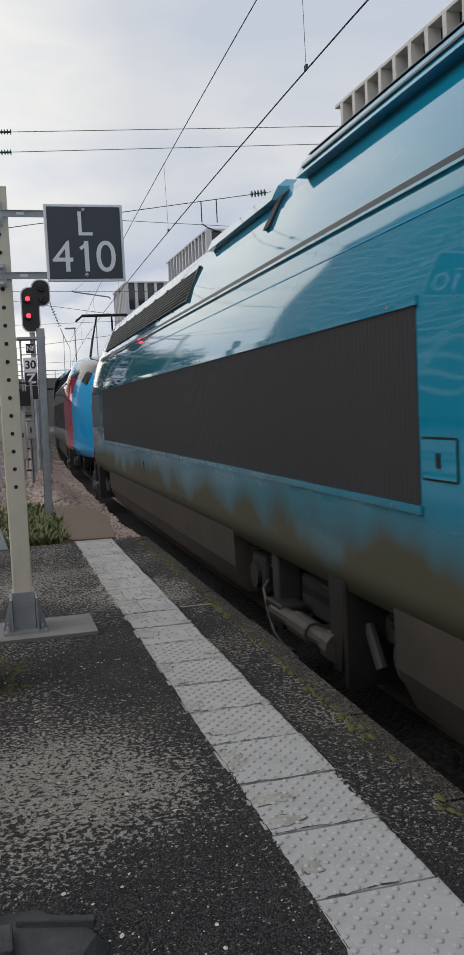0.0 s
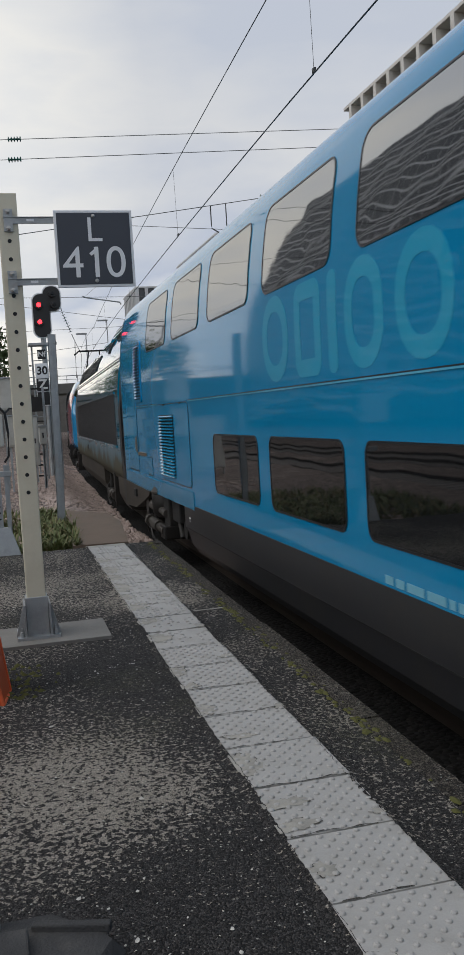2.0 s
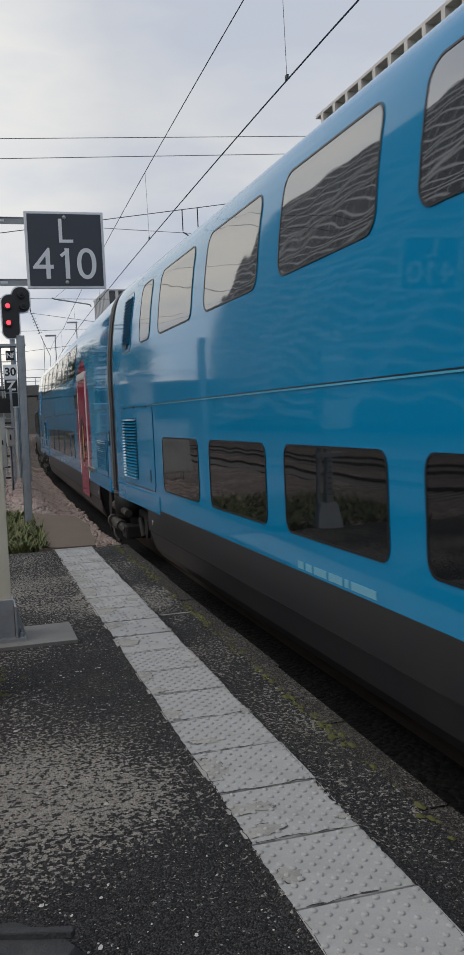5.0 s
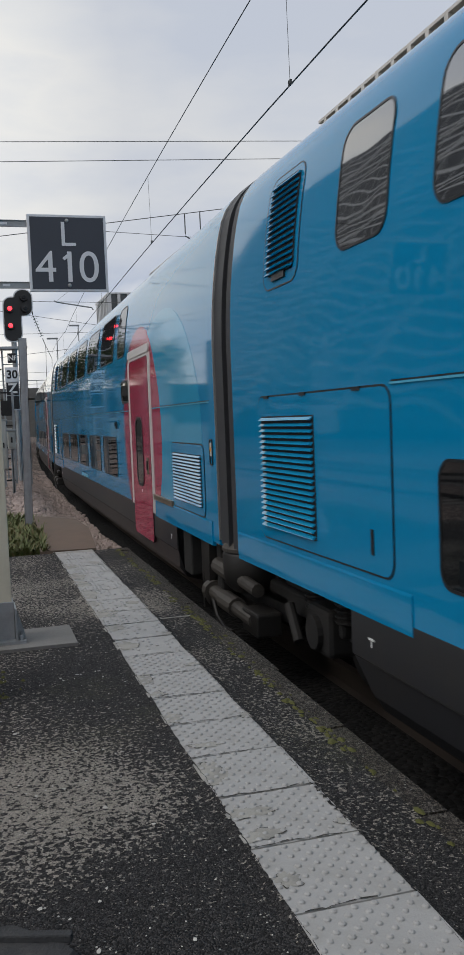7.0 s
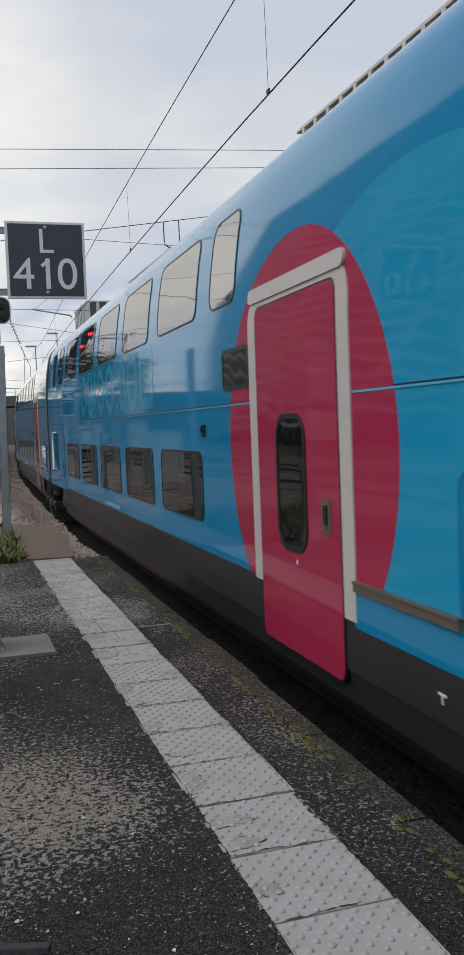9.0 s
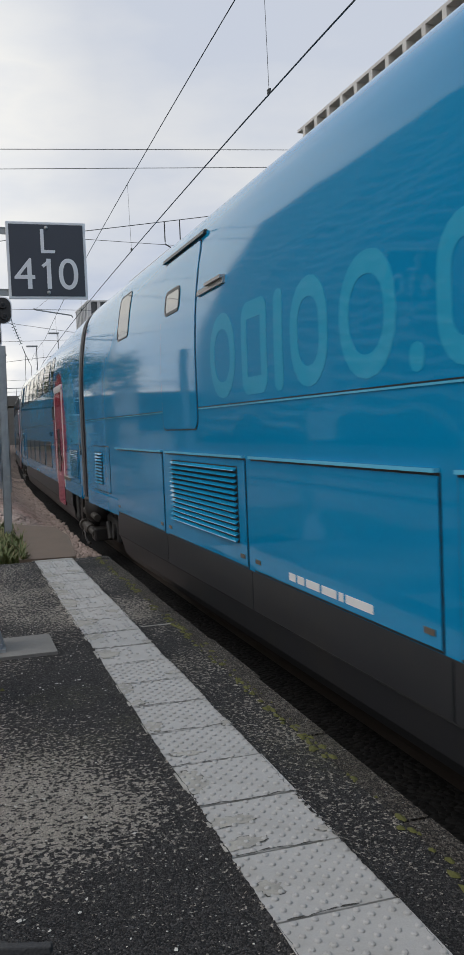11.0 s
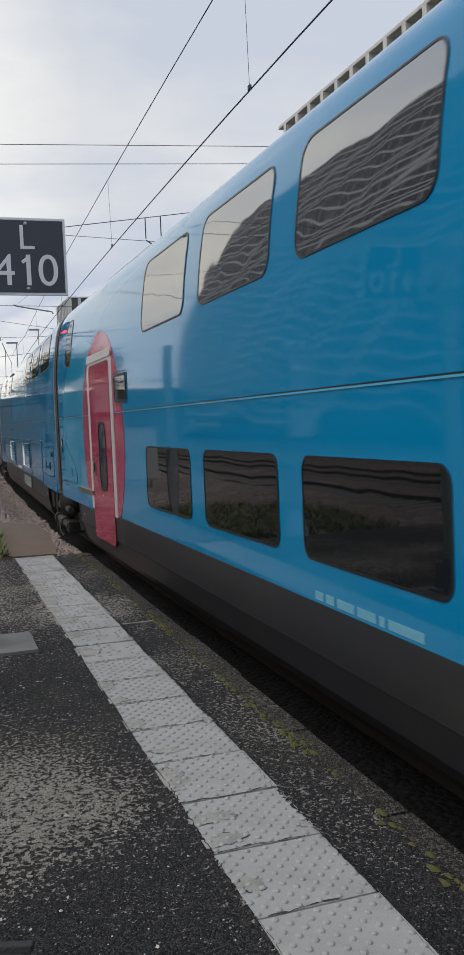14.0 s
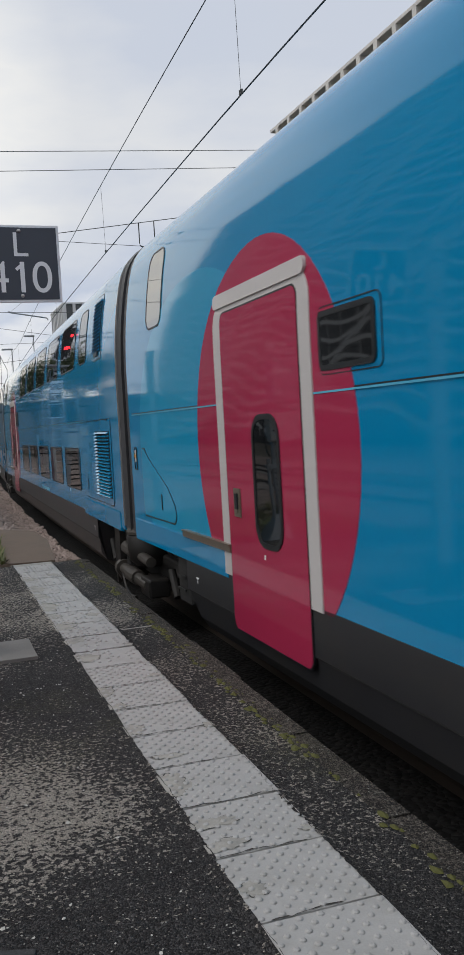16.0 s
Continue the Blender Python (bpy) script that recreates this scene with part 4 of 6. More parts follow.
cabinet(0.12, 0.64, 20.0, 1.90, 2.58, 0.0, "cream relay cabinet on thin steel legs")
cabinet(0.20, 0.62, 19.6, 1.10, 1.76, 0.0, "small cream relay cabinet on legs")
cabinet(0.92, 1.08, 20.5, 1.10, 1.50, 0.0, "narrow cream connection box on legs")
cabinet(-0.9, -0.1, 21.0, 0.25, 1.5, 0.0, "wide cream relay cabinet beside the track")
cabinet(0.75, 0.98, 22.5, 0.55, 1.75, 0.0, "tall narrow grey cabinet under the signal")


def relay_rack(x0, x1, y, z1):
    t = thing("relay_rack", "dark grey lattice frame with small boxes beside the signal", "equipment rack", group="cabinets beside the track")
    for x in (x0, x1):
        part("upright", box(x - 0.03, x + 0.03, y, y + 0.06, -0.1, z1), GALV, t)
    z = 0.2
    while z < z1:
        part("cross_bar", box(x0, x1, y + 0.01, y + 0.05, z, z + 0.04), UNDER, t)
        z += 0.28
    part("case", box(x0 + 0.05, x1 - 0.05, y - 0.12, y, z1 * 0.45, z1 * 0.62, 0.01), BOX, t)
    part("case", box(x0 + 0.04, x1 - 0.04, y - 0.12, y, z1 * 0.75, z1 * 0.9, 0.01), UNDER, t)


relay_rack(0.86, 1.22, 23.6, 2.5)
relay_rack(0.5, 0.82, 27.0, 2.8)
relay_rack(1.45, 1.75, 26.0, 1.6)


def fence_foot():
    t = thing("fence_foot", "black recycled rubber fence foot with a leaning grey post", "fence foot")
    g = SLOPE * 2.6
    v = [(-0.42, 2.30, g), (0.19, 2.36, g), (0.255, 2.52, g), (0.21, 2.60, g), (0.06, 2.74, g), (-0.42, 2.74, g)]
    top = [(-0.42, 2.34, g + 0.055), (0.15, 2.40, g + 0.05), (0.215, 2.52, g + 0.045), (0.185, 2.575, g + 0.05), (0.05, 2.70, g + 0.055), (-0.42, 2.70, g + 0.055)]
    part("foot", (v + top, [(6, 7, 8, 9, 10, 11), *[(i, (i + 1) % 6, 6 + (i + 1) % 6, 6 + i) for i in range(6)]]), FOOT, t)
    part("rib", moved(box(-0.03, 0.21, -0.015, 0.015, 0.0, 0.028, 0.006), pose(0.02, 2.63, g + 0.045, 0, 0, -18)), FOOT, t)
    part("block", box(-0.25, -0.02, 2.46, 2.60, g + 0.05, g + 0.085, 0.008), FOOT, t)
    part("post", moved(box(-0.045, 0.045, -0.02, 0.02, 0, 1.15, 0.006), pose(-0.145, 2.68, g + 0.03, 0, -3.0, 0)), GALV, t, "grey galvanised post, leaning")
    part("clip", moved(box(0.03, 0.05, -0.025, 0.025, 0.28, 0.42, 0.008), pose(-0.145, 2.68, g + 0.03, 0, -3.0, 0)), GALV, t)


fence_foot()


def orange_crate():
    t = thing("orange_crate", "orange-red painted metal box with sloping side and mesh vent", "metal box")
    g = SLOPE * 5
    a = [(-0.62, 4.92, g), (-0.075, 4.94, g), (-0.035, 5.2, g), (-0.035, 5.42, g), (-0.62, 5.42, g)]
    b = [(-0.62, 4.97, g + 0.70), (-0.20, 4.98, g + 0.70), (-0.125, 5.2, g + 0.70), (-0.125, 5.40, g + 0.70), (-0.62, 5.40, g + 0.70)]
    part("shell", (a + b, [(5, 6, 7, 8, 9), *[(i, (i + 1) % 5, 5 + (i + 1) % 5, 5 + i) for i in range(5)]]), ORANGE, t)
    part("trim", join(tube(a[1], b[1], 0.012, 6), tube(a[2], b[2], 0.010, 6), tube(a[1], a[2], 0.010, 6)), ORANGE, t)
    v = part("vent", join(*[([(x - 0.10 - z * 0.09, 4.928 + z * 0.06, g + z), (x - 0.088 - z * 0.09, 4.928 + z * 0.06, g + z), (x - 0.088 - z * 0.09, 4.93 + z * 0.06, g + z + 0.012), (x - 0.10 - z * 0.09, 4.93 + z * 0.06, g + z + 0.012)], [(0, 1, 2, 3)]) for x in np.arange(-0.10, 0.0, 0.02) for z in np.arange(0.06, 0.24, 0.022)]), DARK, t, "dark perforated vent")


orange_crate()


def weeds(count, place, height, rng):
    vs, fs = [], []
    for i in range(count):
        x, y, z = place(rng)
        h, a, w = rng.uniform(*height), rng.uniform(0, 6.28), rng.uniform(0.006, 0.018)
        l = rng.uniform(0.2, 1.2) * h
        dx, dy = math.cos(a), math.sin(a)
        k = len(vs)
        vs += [(x - dy * w, y + dx * w, z), (x + dy * w, y - dx * w, z), (x + dx * l * 0.4 + dy * w, y + dy * l * 0.4 - dx * w, z + h * 0.6), (x + dx * l * 0.4 - dy * w, y + dy * l * 0.4 + dx * w, z + h * 0.6), (x + dx * l, y + dy * l, z + h)]
        fs += [(k, k + 1, k + 2, k + 3), (k + 3, k + 2, k + 4)]
    return vs, fs


def weed_place(rng):
    y = PL_END + 0.15 + 4.2 * rng.random() ** 1.3
    x = min(0.78 + 0.07 * (y - 10.3), 0.3 + abs(rng.gauss(0, 0.28)))
    if rng.random() < 0.35:
        x = rng.uniform(-1.6, 0.6)
    return x, y, bank_z(x, y) - 0.01


tagged(part("weeds", weeds(7000, weed_place, (0.03, 0.17), random.Random(9)), WEED), "tangle of low green weeds beyond the platform end", "weeds", kind="stuff")
tagged(part("dry_grass", weeds(1500, weed_place, (0.04, 0.18), random.Random(10)), DRYLEAF), "dry grass stalks among the weeds", "grass", kind="stuff")


# ---- the train ----
COACH = [(0.50, 0.0), (0.515, 0.0), (0.55, 0.0), (1.0, 0.0), (1.5, 0.0), (2.0, 0.0), (2.2, 0.0), (2.4, 0.006), (2.6, 0.018), (2.8, 0.038), (3.0, 0.066), (3.15, 0.094), (3.27, 0.125), (3.36, 0.165), (3.44, 0.222), (3.52, 0.305), (3.60, 0.41), (3.68, 0.525), (3.77, 0.66), (3.85, 0.80), (3.92, 0.96), (3.965, 1.17), (3.98, 1.45)]
POWER = [(0.42, 0.03), (0.58, 0.002), (0.62, 0.0), (1.2, 0.0), (1.9, 0.0), (2.1, 0.002), (2.4, 0.04), (2.7, 0.11), (2.95, 0.20), (3.2, 0.32), (3.38, 0.43), (3.48, 0.55), (3.55, 0.75), (3.60, 1.05), (3.62, 1.45)]


COACH_L, END_L = 19.39, 22.66


def inset(profile, z):
    return float(np.interp(z, [p[0] for p in profile], [p[1] for p in profile]))


def shell(profile, y0, y1, step=1.5):
    """Body skin from the profile, closed at both ends."""
    ring = [(x, z) for z, x in profile] + [(2.9 - x, z) for z, x in reversed(profile[:-1])]
    ys = list(np.linspace(y0, y1, max(2, int((y1 - y0) / step))))
    k = len(ring)
    v = [(x, y, z) for y in ys for x, z in ring]
    f = [(i * k + j, i * k + (j + 1) % k, (i + 1) * k + (j + 1) % k, (i + 1) * k + j) for i in range(len(ys) - 1) for j in range(k)]
    e = len(v)
    v += [(x, y, z) for y in (ys[0], ys[-1]) for x, z in ring]
    return v, f + [tuple(range(e + k - 1, e - 1, -1)), tuple(range(e + k, e + 2 * k))]


def round_levels(ya, yb, za, zb, r, n=5):
    zs = [za + r * (1 - math.cos(math.pi / 2 * i / n)) for i in range(n + 1)]
    cut = [r * (1 - math.sin(math.pi / 2 * i / n)) for i in range(n + 1)]
    mid = [z for z in np.arange(za + r + 0.08, zb - r - 0.04, 0.1)]
    lv = [(z, ya + c, yb - c) for z, c in zip(zs, cut)] + [(z, ya, yb) for z in mid]
    return lv + [(za + zb - z, ya + c, yb - c) for z, c in zip(reversed(zs), reversed(cut))]


def oval_levels(yc, zc, a, b, z0=None, z1=None, n=26):
    z0, z1 = zc - b if z0 is None else z0, zc + b if z1 is None else z1
    out = []
    for i in range(n + 1):
        z = z0 + (z1 - z0) * (0.5 - 0.5 * math.cos(math.pi * i / n))
        h = a * math.sqrt(max(1 - ((z - zc) / b) ** 2, 0.0))
        out.append((z, yc - h, yc + h))
    return out


def skin(levels, profile, proud, depth=0.012):
    """A thin plate that follows the body's side, from rows of (height, y from, y to)."""
    n = len(levels)
    v = []
    for layer in (-proud, -proud, depth):
        for z, a, b in levels:
            x = inset(profile, z) + layer
            v += [(x, a, z), (x, b, z)]
    f = [(2 * i, 2 * i + 2, 2 * i + 3, 2 * i + 1) for i in range(n - 1)]
    q, o = 2 * n, 4 * n
    for i in range(n - 1):
        f += [(q + 2 * i, o + 2 * i, o + 2 * i + 2, q + 2 * i + 2), (q + 2 * i + 1, q + 2 * i + 3, o + 2 * i + 3, o + 2 * i + 1)]
    f += [(q, q + 1, o + 1, o), (q + 2 * n - 2, o + 2 * n - 2, o + 2 * n - 1, q + 2 * n - 1)]
    return v, f


def round_outline(ya, yb, za, zb, r, n=5, slant=0.0):
    pts = []
    for cy, cz, a0 in ((yb - r, zb - r, 0), (ya + r, zb - r, 90), (ya + r, za + r, 180), (yb - r, za + r, 270)):
        pts += [(cy + r * math.cos(radians(a0 + 90 * i / n)), cz + r * math.sin(radians(a0 + 90 * i / n))) for i in range(n + 1)]
        nxt = {0: (ya + r, zb), 90: (ya, za + r), 180: (yb - r, za), 270: (yb, zb - r)}[a0]
        last = pts[-1]
        for i in range(1, 6):
            pts.append((last[0] + (nxt[0] - last[0]) * i / 6, last[1] + (nxt[1] - last[1]) * i / 6))
    return pts


def ring(ya, yb, za, zb, r, w, profile, proud, depth=0.012):
    """A frame of width w, outer edge given, following the body's side."""
    out, inn = round_outline(ya, yb, za, zb, r), round_outline(ya + w, yb - w, za + w, zb - w, max(r - w, 0.004))
    n = len(out)
    v = [(inset(profile, z) - proud, y, z) for y, z in out] + [(inset(profile, z) - proud, y, z) for y, z in inn] + [(inset(profile, z) + depth, y, z) for y, z in out] + [(inset(profile, z) + depth, y, z) for y, z in inn]
    f = []
    for i in range(n):
        j = (i + 1) % n
        f += [(i, j, n + j, n + i), (j, i, 2 * n + i, 2 * n + j), (n + i, n + j, 3 * n + j, 3 * n + i)]
    return v, f


def bar(ya, yb, z, h, profile, proud, depth=0.01):
    return skin([(z - h / 2, ya, yb), (z + h / 2, ya, yb)], profile, proud, depth)


def window(car, profile, ya, yb, za, zb, r=0.10, w=0.015, lift=0.0):
    g = part("window", ring(ya, yb, za, zb, r, w, profile, 0.007 + lift), GASKET, car)
    part("pane", skin(round_levels(ya + w, yb - w, za + w, zb - w, max(r - w, 0.02)), profile, 0.004 + lift), TINT if za > 2.3 else TINT_LOW, g, "dark tinted glass pane", smooth="skin")


def louvre(car, profile, ya, yb, za, zb, count, slat_mat, frame_mat=None, r=0.03, lean=0.02):
    """A vent: near-black sheet with the recess's shade painted in, a rim and single sloping slats."""
    g = part("vent", skin(round_levels(ya, yb, za, zb, r, 3), profile, 0.0125), DARK, car, "near-black sheet painted as the shaded opening behind slats")
    if frame_mat:
        part("vent_rim", ring(ya - 0.05, yb + 0.05, za - 0.05, zb + 0.05, r + 0.05, 0.05, profile, 0.014), frame_mat, g)
    for i in range(count):
        z = za + (zb - za) * (i + 0.5) / count
        h = (zb - za) / count * 0.5
        x = inset(profile, z)
        xa, xb = x - 0.014, x - 0.014 - lean
        v = [(xb, ya + 0.012, z - h / 2), (xb, yb - 0.012, z - h / 2), (xa, yb - 0.012, z + h / 2), (xa, ya + 0.012, z + h / 2), (xb + 0.012, ya + 0.012, z - h / 2 - 0.004), (xb + 0.012, yb - 0.012, z - h / 2 - 0.004), (xa + 0.01, yb - 0.012, z + h / 2 - 0.004), (xa + 0.01, ya + 0.012, z + h / 2 - 0.004)]
        part("slat", (v, [(0, 1, 2, 3), (7, 6, 5, 4), (0, 4, 5, 1), (3, 2, 6, 7), (0, 3, 7, 4), (1, 5, 6, 2)]), slat_mat, g)


def seam(car, ya, yb, za, zb, r, profile, w=0.010, name="panel_seam"):
    return part(name, ring(ya, yb, za, zb, r, w, profile, 0.0045, 0.004), GASKET, car)


def hatch(car, ya, yb, za, zb, r, profile, material, proud=0.006, label=""):
    h = part("hatch", skin(round_levels(ya, yb, za, zb, r, 4), profile, proud), material, car, label)
    part("hatch_seal", ring(ya - 0.012, yb + 0.012, za - 0.012, zb + 0.012, r + 0.01, 0.014, profile, 0.004, 0.004), GASKET, h)
    return h


def belt(car, spans, profile, z=1.745):
    """The long double line: a dark groove over a pale moulding."""
    for a, b in spans:
        part("belt_groove", bar(a, b, z + 0.014, 0.008, profile, 0.003), GASKET, car)
        part("belt_moulding", bar(a, b, z + 0.002, 0.011, profile, 0.008), LIGHTLINE, car)


def lip(car, y0, y1, z0=0.672, z1=0.688, low=0.47, material=None):
    """The blue sill that stands out over the bogies, with a bright upper edge."""
    v = [(-0.003, y0, z1), (-0.008, y0, z0), (-0.008, y0, low), (0.03, y0, low - 0.01), (-0.003, y1, z1), (-0.008, y1, z0), (-0.008, y1, low), (0.03, y1, low - 0.01)]
    return part("sill", (v, [(0, 1, 5, 4), (1, 2, 6, 5), (2, 3, 7, 6), (0, 3, 2, 1), (4, 5, 6, 7)]), material or BLUE, car)


def skirts(car, y0, y1, top=0.52, material=None):
    """Lower skirt on both sides, with a fold and rounded-in foot."""
    sec = [(-0.004, top), (-0.004, 0.22), (0.012, 0.20), (0.05, 0.0), (0.12, -0.10), (0.30, -0.16), (0.5, -0.16), (0.5, top)]
    k = len(sec)
    v = [(x, y + (0.16 if (z < 0.1) else 0.0) * s, z) for y, s in ((y0, 1), (y1, -1)) for x, z in sec]
    f = [(j, (j + 1) % k, k + (j + 1) % k, k + j) for j in range(k)] + [tuple(range(k - 1, -1, -1)), tuple(range(k, 2 * k))]
    v2 = [(2.9 - x, y, z) for x, y, z in v]
    s = part("skirt", join((v, f), (v2, f)), material or SKIRT, car, "dark grey lower skirt")
    part("skirt_seam", ([(-0.0055, y0 + 0.02, 0.212), (-0.0055, y1 - 0.02, 0.212), (-0.0055, y1 - 0.02, 0.219), (-0.0055, y0 + 0.02, 0.219)], [(0, 1, 2, 3)]), UNDER, s)
    return s


def jack_mark(car, y, z=0.33):
    part("jacking_mark", join(bar(y - 0.035, y + 0.035, z + 0.02, 0.012, COACH, 0.007), bar(y - 0.006, y + 0.006, z - 0.005, 0.04, COACH, 0.007)), WHITE, car)


def coach_base(L, lead=True):
    t = thing("double_deck_coach", "", "train coach", group="coaches of the train")
    part("body", shell(COACH, 0.18, L - 0.36), BLUE, t, "glossy blue body", smooth=False)
    for p in t.children[0].data.polygons:
        p.use_smooth = len(p.vertices) == 4
    # black rubber between the coaches, with grey end pillars
    ribs = [(-0.36, 0.06), (-0.30, 0.13), (-0.16, 0.15), (-0.10, 0.09), (-0.02, 0.07), (0.04, 0.14), (0.10, 0.15), (0.14, 0.08), (0.18, 0.07)]
    sec = COACH[:-3] + [(3.82, 1.0), (3.86, 1.45)]
    loop = [(x, z) for z, x in sec] + [(2.9 - x, z) for z, x in reversed(sec[:-1])]
    kk = len(loop)
    bv = [(1.45 + (x - 1.45) * (1 - d / 1.45), y, z - (d * 0.7 if z > 3.3 else 0)) for y, d in ribs for x, z in loop]
    bf = [(i * kk + j, i * kk + (j + 1) % kk, (i + 1) * kk + (j + 1) % kk, (i + 1) * kk + j) for i in range(len(ribs) - 1) for j in range(kk)]
    part("bellows", (bv, bf), RUBBER, t, "folded black rubber bellows")
    for ya, yb in ((-0.08, 0.175), (L - 0.355, L - 0.20)):
        levels = [(z, ya, yb) for z, _ in COACH if 0.9 < z < 3.8]
        part("end_pillar", skin([(0.52, ya, yb)] + levels, COACH, -0.012, 0.25), PILLAR, t, "dark grey rubber-faced end pillar")
    part("pillar_edge", skin([(z, 0.172, 0.19) for z, _ in COACH if 0.54 < z < 3.8], COACH, 0.004, 0.05), STEEL, t, "thin pale metal edge strip")
    part("underframe", box(0.35, 2.55, 0.5, L - 0.5, 0.05, 0.5), UNDER, t)
    return t


def door_frame(d0, d1, z0, z1, w, r, profile, proud):
    """A light frame open at its foot, with rounded inner and outer upper corners."""
    def path(ya, yb, top, rad):
        pts = [(ya, z) for z in np.linspace(z0, top - rad, 12)]
        pts += [(ya + rad * (1 - math.cos(t)), top - rad + rad * math.sin(t)) for t in np.linspace(0.2, math.pi / 2, 5)]
        pts += [(ya + rad + (yb - ya - 2 * rad) * q, top) for q in (0.25, 0.5, 0.75)]
        pts += [(yb - rad * (1 - math.cos(t)), top - rad + rad * math.sin(t)) for t in np.linspace(math.pi / 2, 0.2, 5)]
        return pts + [(yb, z) for z in np.linspace(top - rad, z0, 12)]
    inn, out = path(d0, d1, z1, r), path(d0 - w, d1 + w, z1 + 0.09, r + 0.10)
    n = len(inn)
    v = [(inset(profile, z) + q, y, z) for q in (-proud, 0.01) for pts in (inn, out) for y, z in pts]
    f = []
    for i in range(n - 1):
        f += [(i, i + 1, n + i + 1, n + i), (i, 2 * n + i, 2 * n + i + 1, i + 1), (n + i, n + i + 1, 3 * n + i + 1, 3 * n + i)]
    return v, f


def pink_door(car, L, d0, d1, mirror, rail=False):
    """Crimson passenger door with its light frame, oval and fittings. d0 < d1 along the coach."""
    yc = (d0 + d1) / 2
    part("oval", skin(oval_levels(yc, 1.45, 1.37, 1.335, 0.50), COACH, 0.004), PINK, car, "crimson oval round the door", smooth="skin")
    fr = part("door_frame", door_frame(d0 - 0.012, d1 + 0.012, 0.50, 2.385, 0.155, 0.09, COACH, 0.012), CREAM, car, "light grey door frame")
    part("rain_hood", skin(round_levels(d0 - 0.13, d1 + 0.13, 2.425, 2.525, 0.048), COACH, 0.024), CREAM, fr, "light grey hood over the door")
    door = part("door", skin(round_levels(d0, d1, 0.13, 2.38, 0.07), COACH, 0.016), PINK, car, "closed crimson door", smooth="skin")
    part("door_seal", ring(d0 - 0.012, d1 + 0.012, 0.12, 2.392, 0.08, 0.014, COACH, 0.0135, 0.004), GASKET, door)
    wa, wb = (yc - 0.34, yc + 0.13) if mirror else (yc - 0.20, yc + 0.31)
    w = part("door_window", ring(wa, wb, 0.78, 1.655, 0.16, 0.035, COACH, 0.024), GASKET, door)
    part("pane", skin(round_levels(wa + 0.035, wb - 0.035, 0.815, 1.62, 0.125), COACH, 0.019), TINT_LOW, w, smooth="skin")
    if rail:
        part("grab_pole", skin(round_levels(wa + 0.075, wa + 0.165, 0.83, 1.50, 0.02), COACH, 0.0215), YELLOW, w, "yellow grab pole behind the door glass")
    hy = d1 - 0.20 if mirror else d0 + 0.18
    h = part("handle", join(bar(hy - 0.065, hy + 0.065, 1.05, 0.20, COACH, 0.024), bar(hy - 0.02, hy + 0.02, 1.05, 0.14, COACH, 0.034)), BRASS, door, "worn metal handle plate")
    part("handle_slot", bar(hy - 0.025, hy + 0.02, 1.06, 0.11, COACH, 0.036), DARK, h)
    if rail:
        part("sticker", bar(hy + 0.14, hy + 0.22, 1.0, 0.085, COACH, 0.019), STICKER, door, "small violet access sticker")
    part("small_mark", bar(yc - 0.01, yc + 0.01, 0.72, 0.03, COACH, 0.019), WHITE, door)


def bars_of_letters(car, y_lead, z0=1.81, z1=2.475):
    """A faded word on the side, drawn as plain rounded rings and bars, the first nearest the leading end."""
    spans = ((0.0, 0.66), (0.82, 1.36), (1.50, 1.66), (1.80, 2.38), (2.54, 3.20), (3.32, 3.46), (3.58, 4.06), (4.18, 4.80), (4.94, 5.62))
    for i, (a, b) in enumerate(spans):
        w = b - a
        if i in (2, 5):
            mesh = skin(round_levels(y_lead - b, y_lead - a, z0, z1 if i == 2 else z0 + 0.14, 0.06, 3), COACH, 0.002, 0.003)
        else:
            mesh = ring(y_lead - b, y_lead - a, z0, z1, w * 0.47 if i in (0, 3, 4, 6, 7) else 0.12, 0.125, COACH, 0.002, 0.003)
        part("letter_bar", mesh, LETTER, car, "faded turquoise shape of the painted word")


def small_writing(car, y0, z=0.565, paint=None, proud=0.0045):
    """The running number as plain bars."""
    y = y0
    for w in (0.11, 0.11, 0.21, 0.21, 0.06, 0.34):
        part("number_bar", bar(y - w, y, z, 0.05, COACH, proud, 0.003), paint or NUMBER, car, "pale running number")
        y -= w + 0.035


def marker_lamp(car, y):
    part("lamp_frame", ring(y - 0.05, y + 0.05, 1.19, 1.42, 0.02, 0.012, COACH, 0.010), GASKET, car)
    p = part("lamp_plate", bar(y - 0.03, y + 0.03, 1.33, 0.12, COACH, 0.008), CREAM, car)
    part("amber_lens", bar(y - 0.014, y + 0.014, 1.33, 0.035, COACH, 0.013), AMBER, p)


UPPER, LOWER = (2.515, 3.225), (0.765, 1.378)


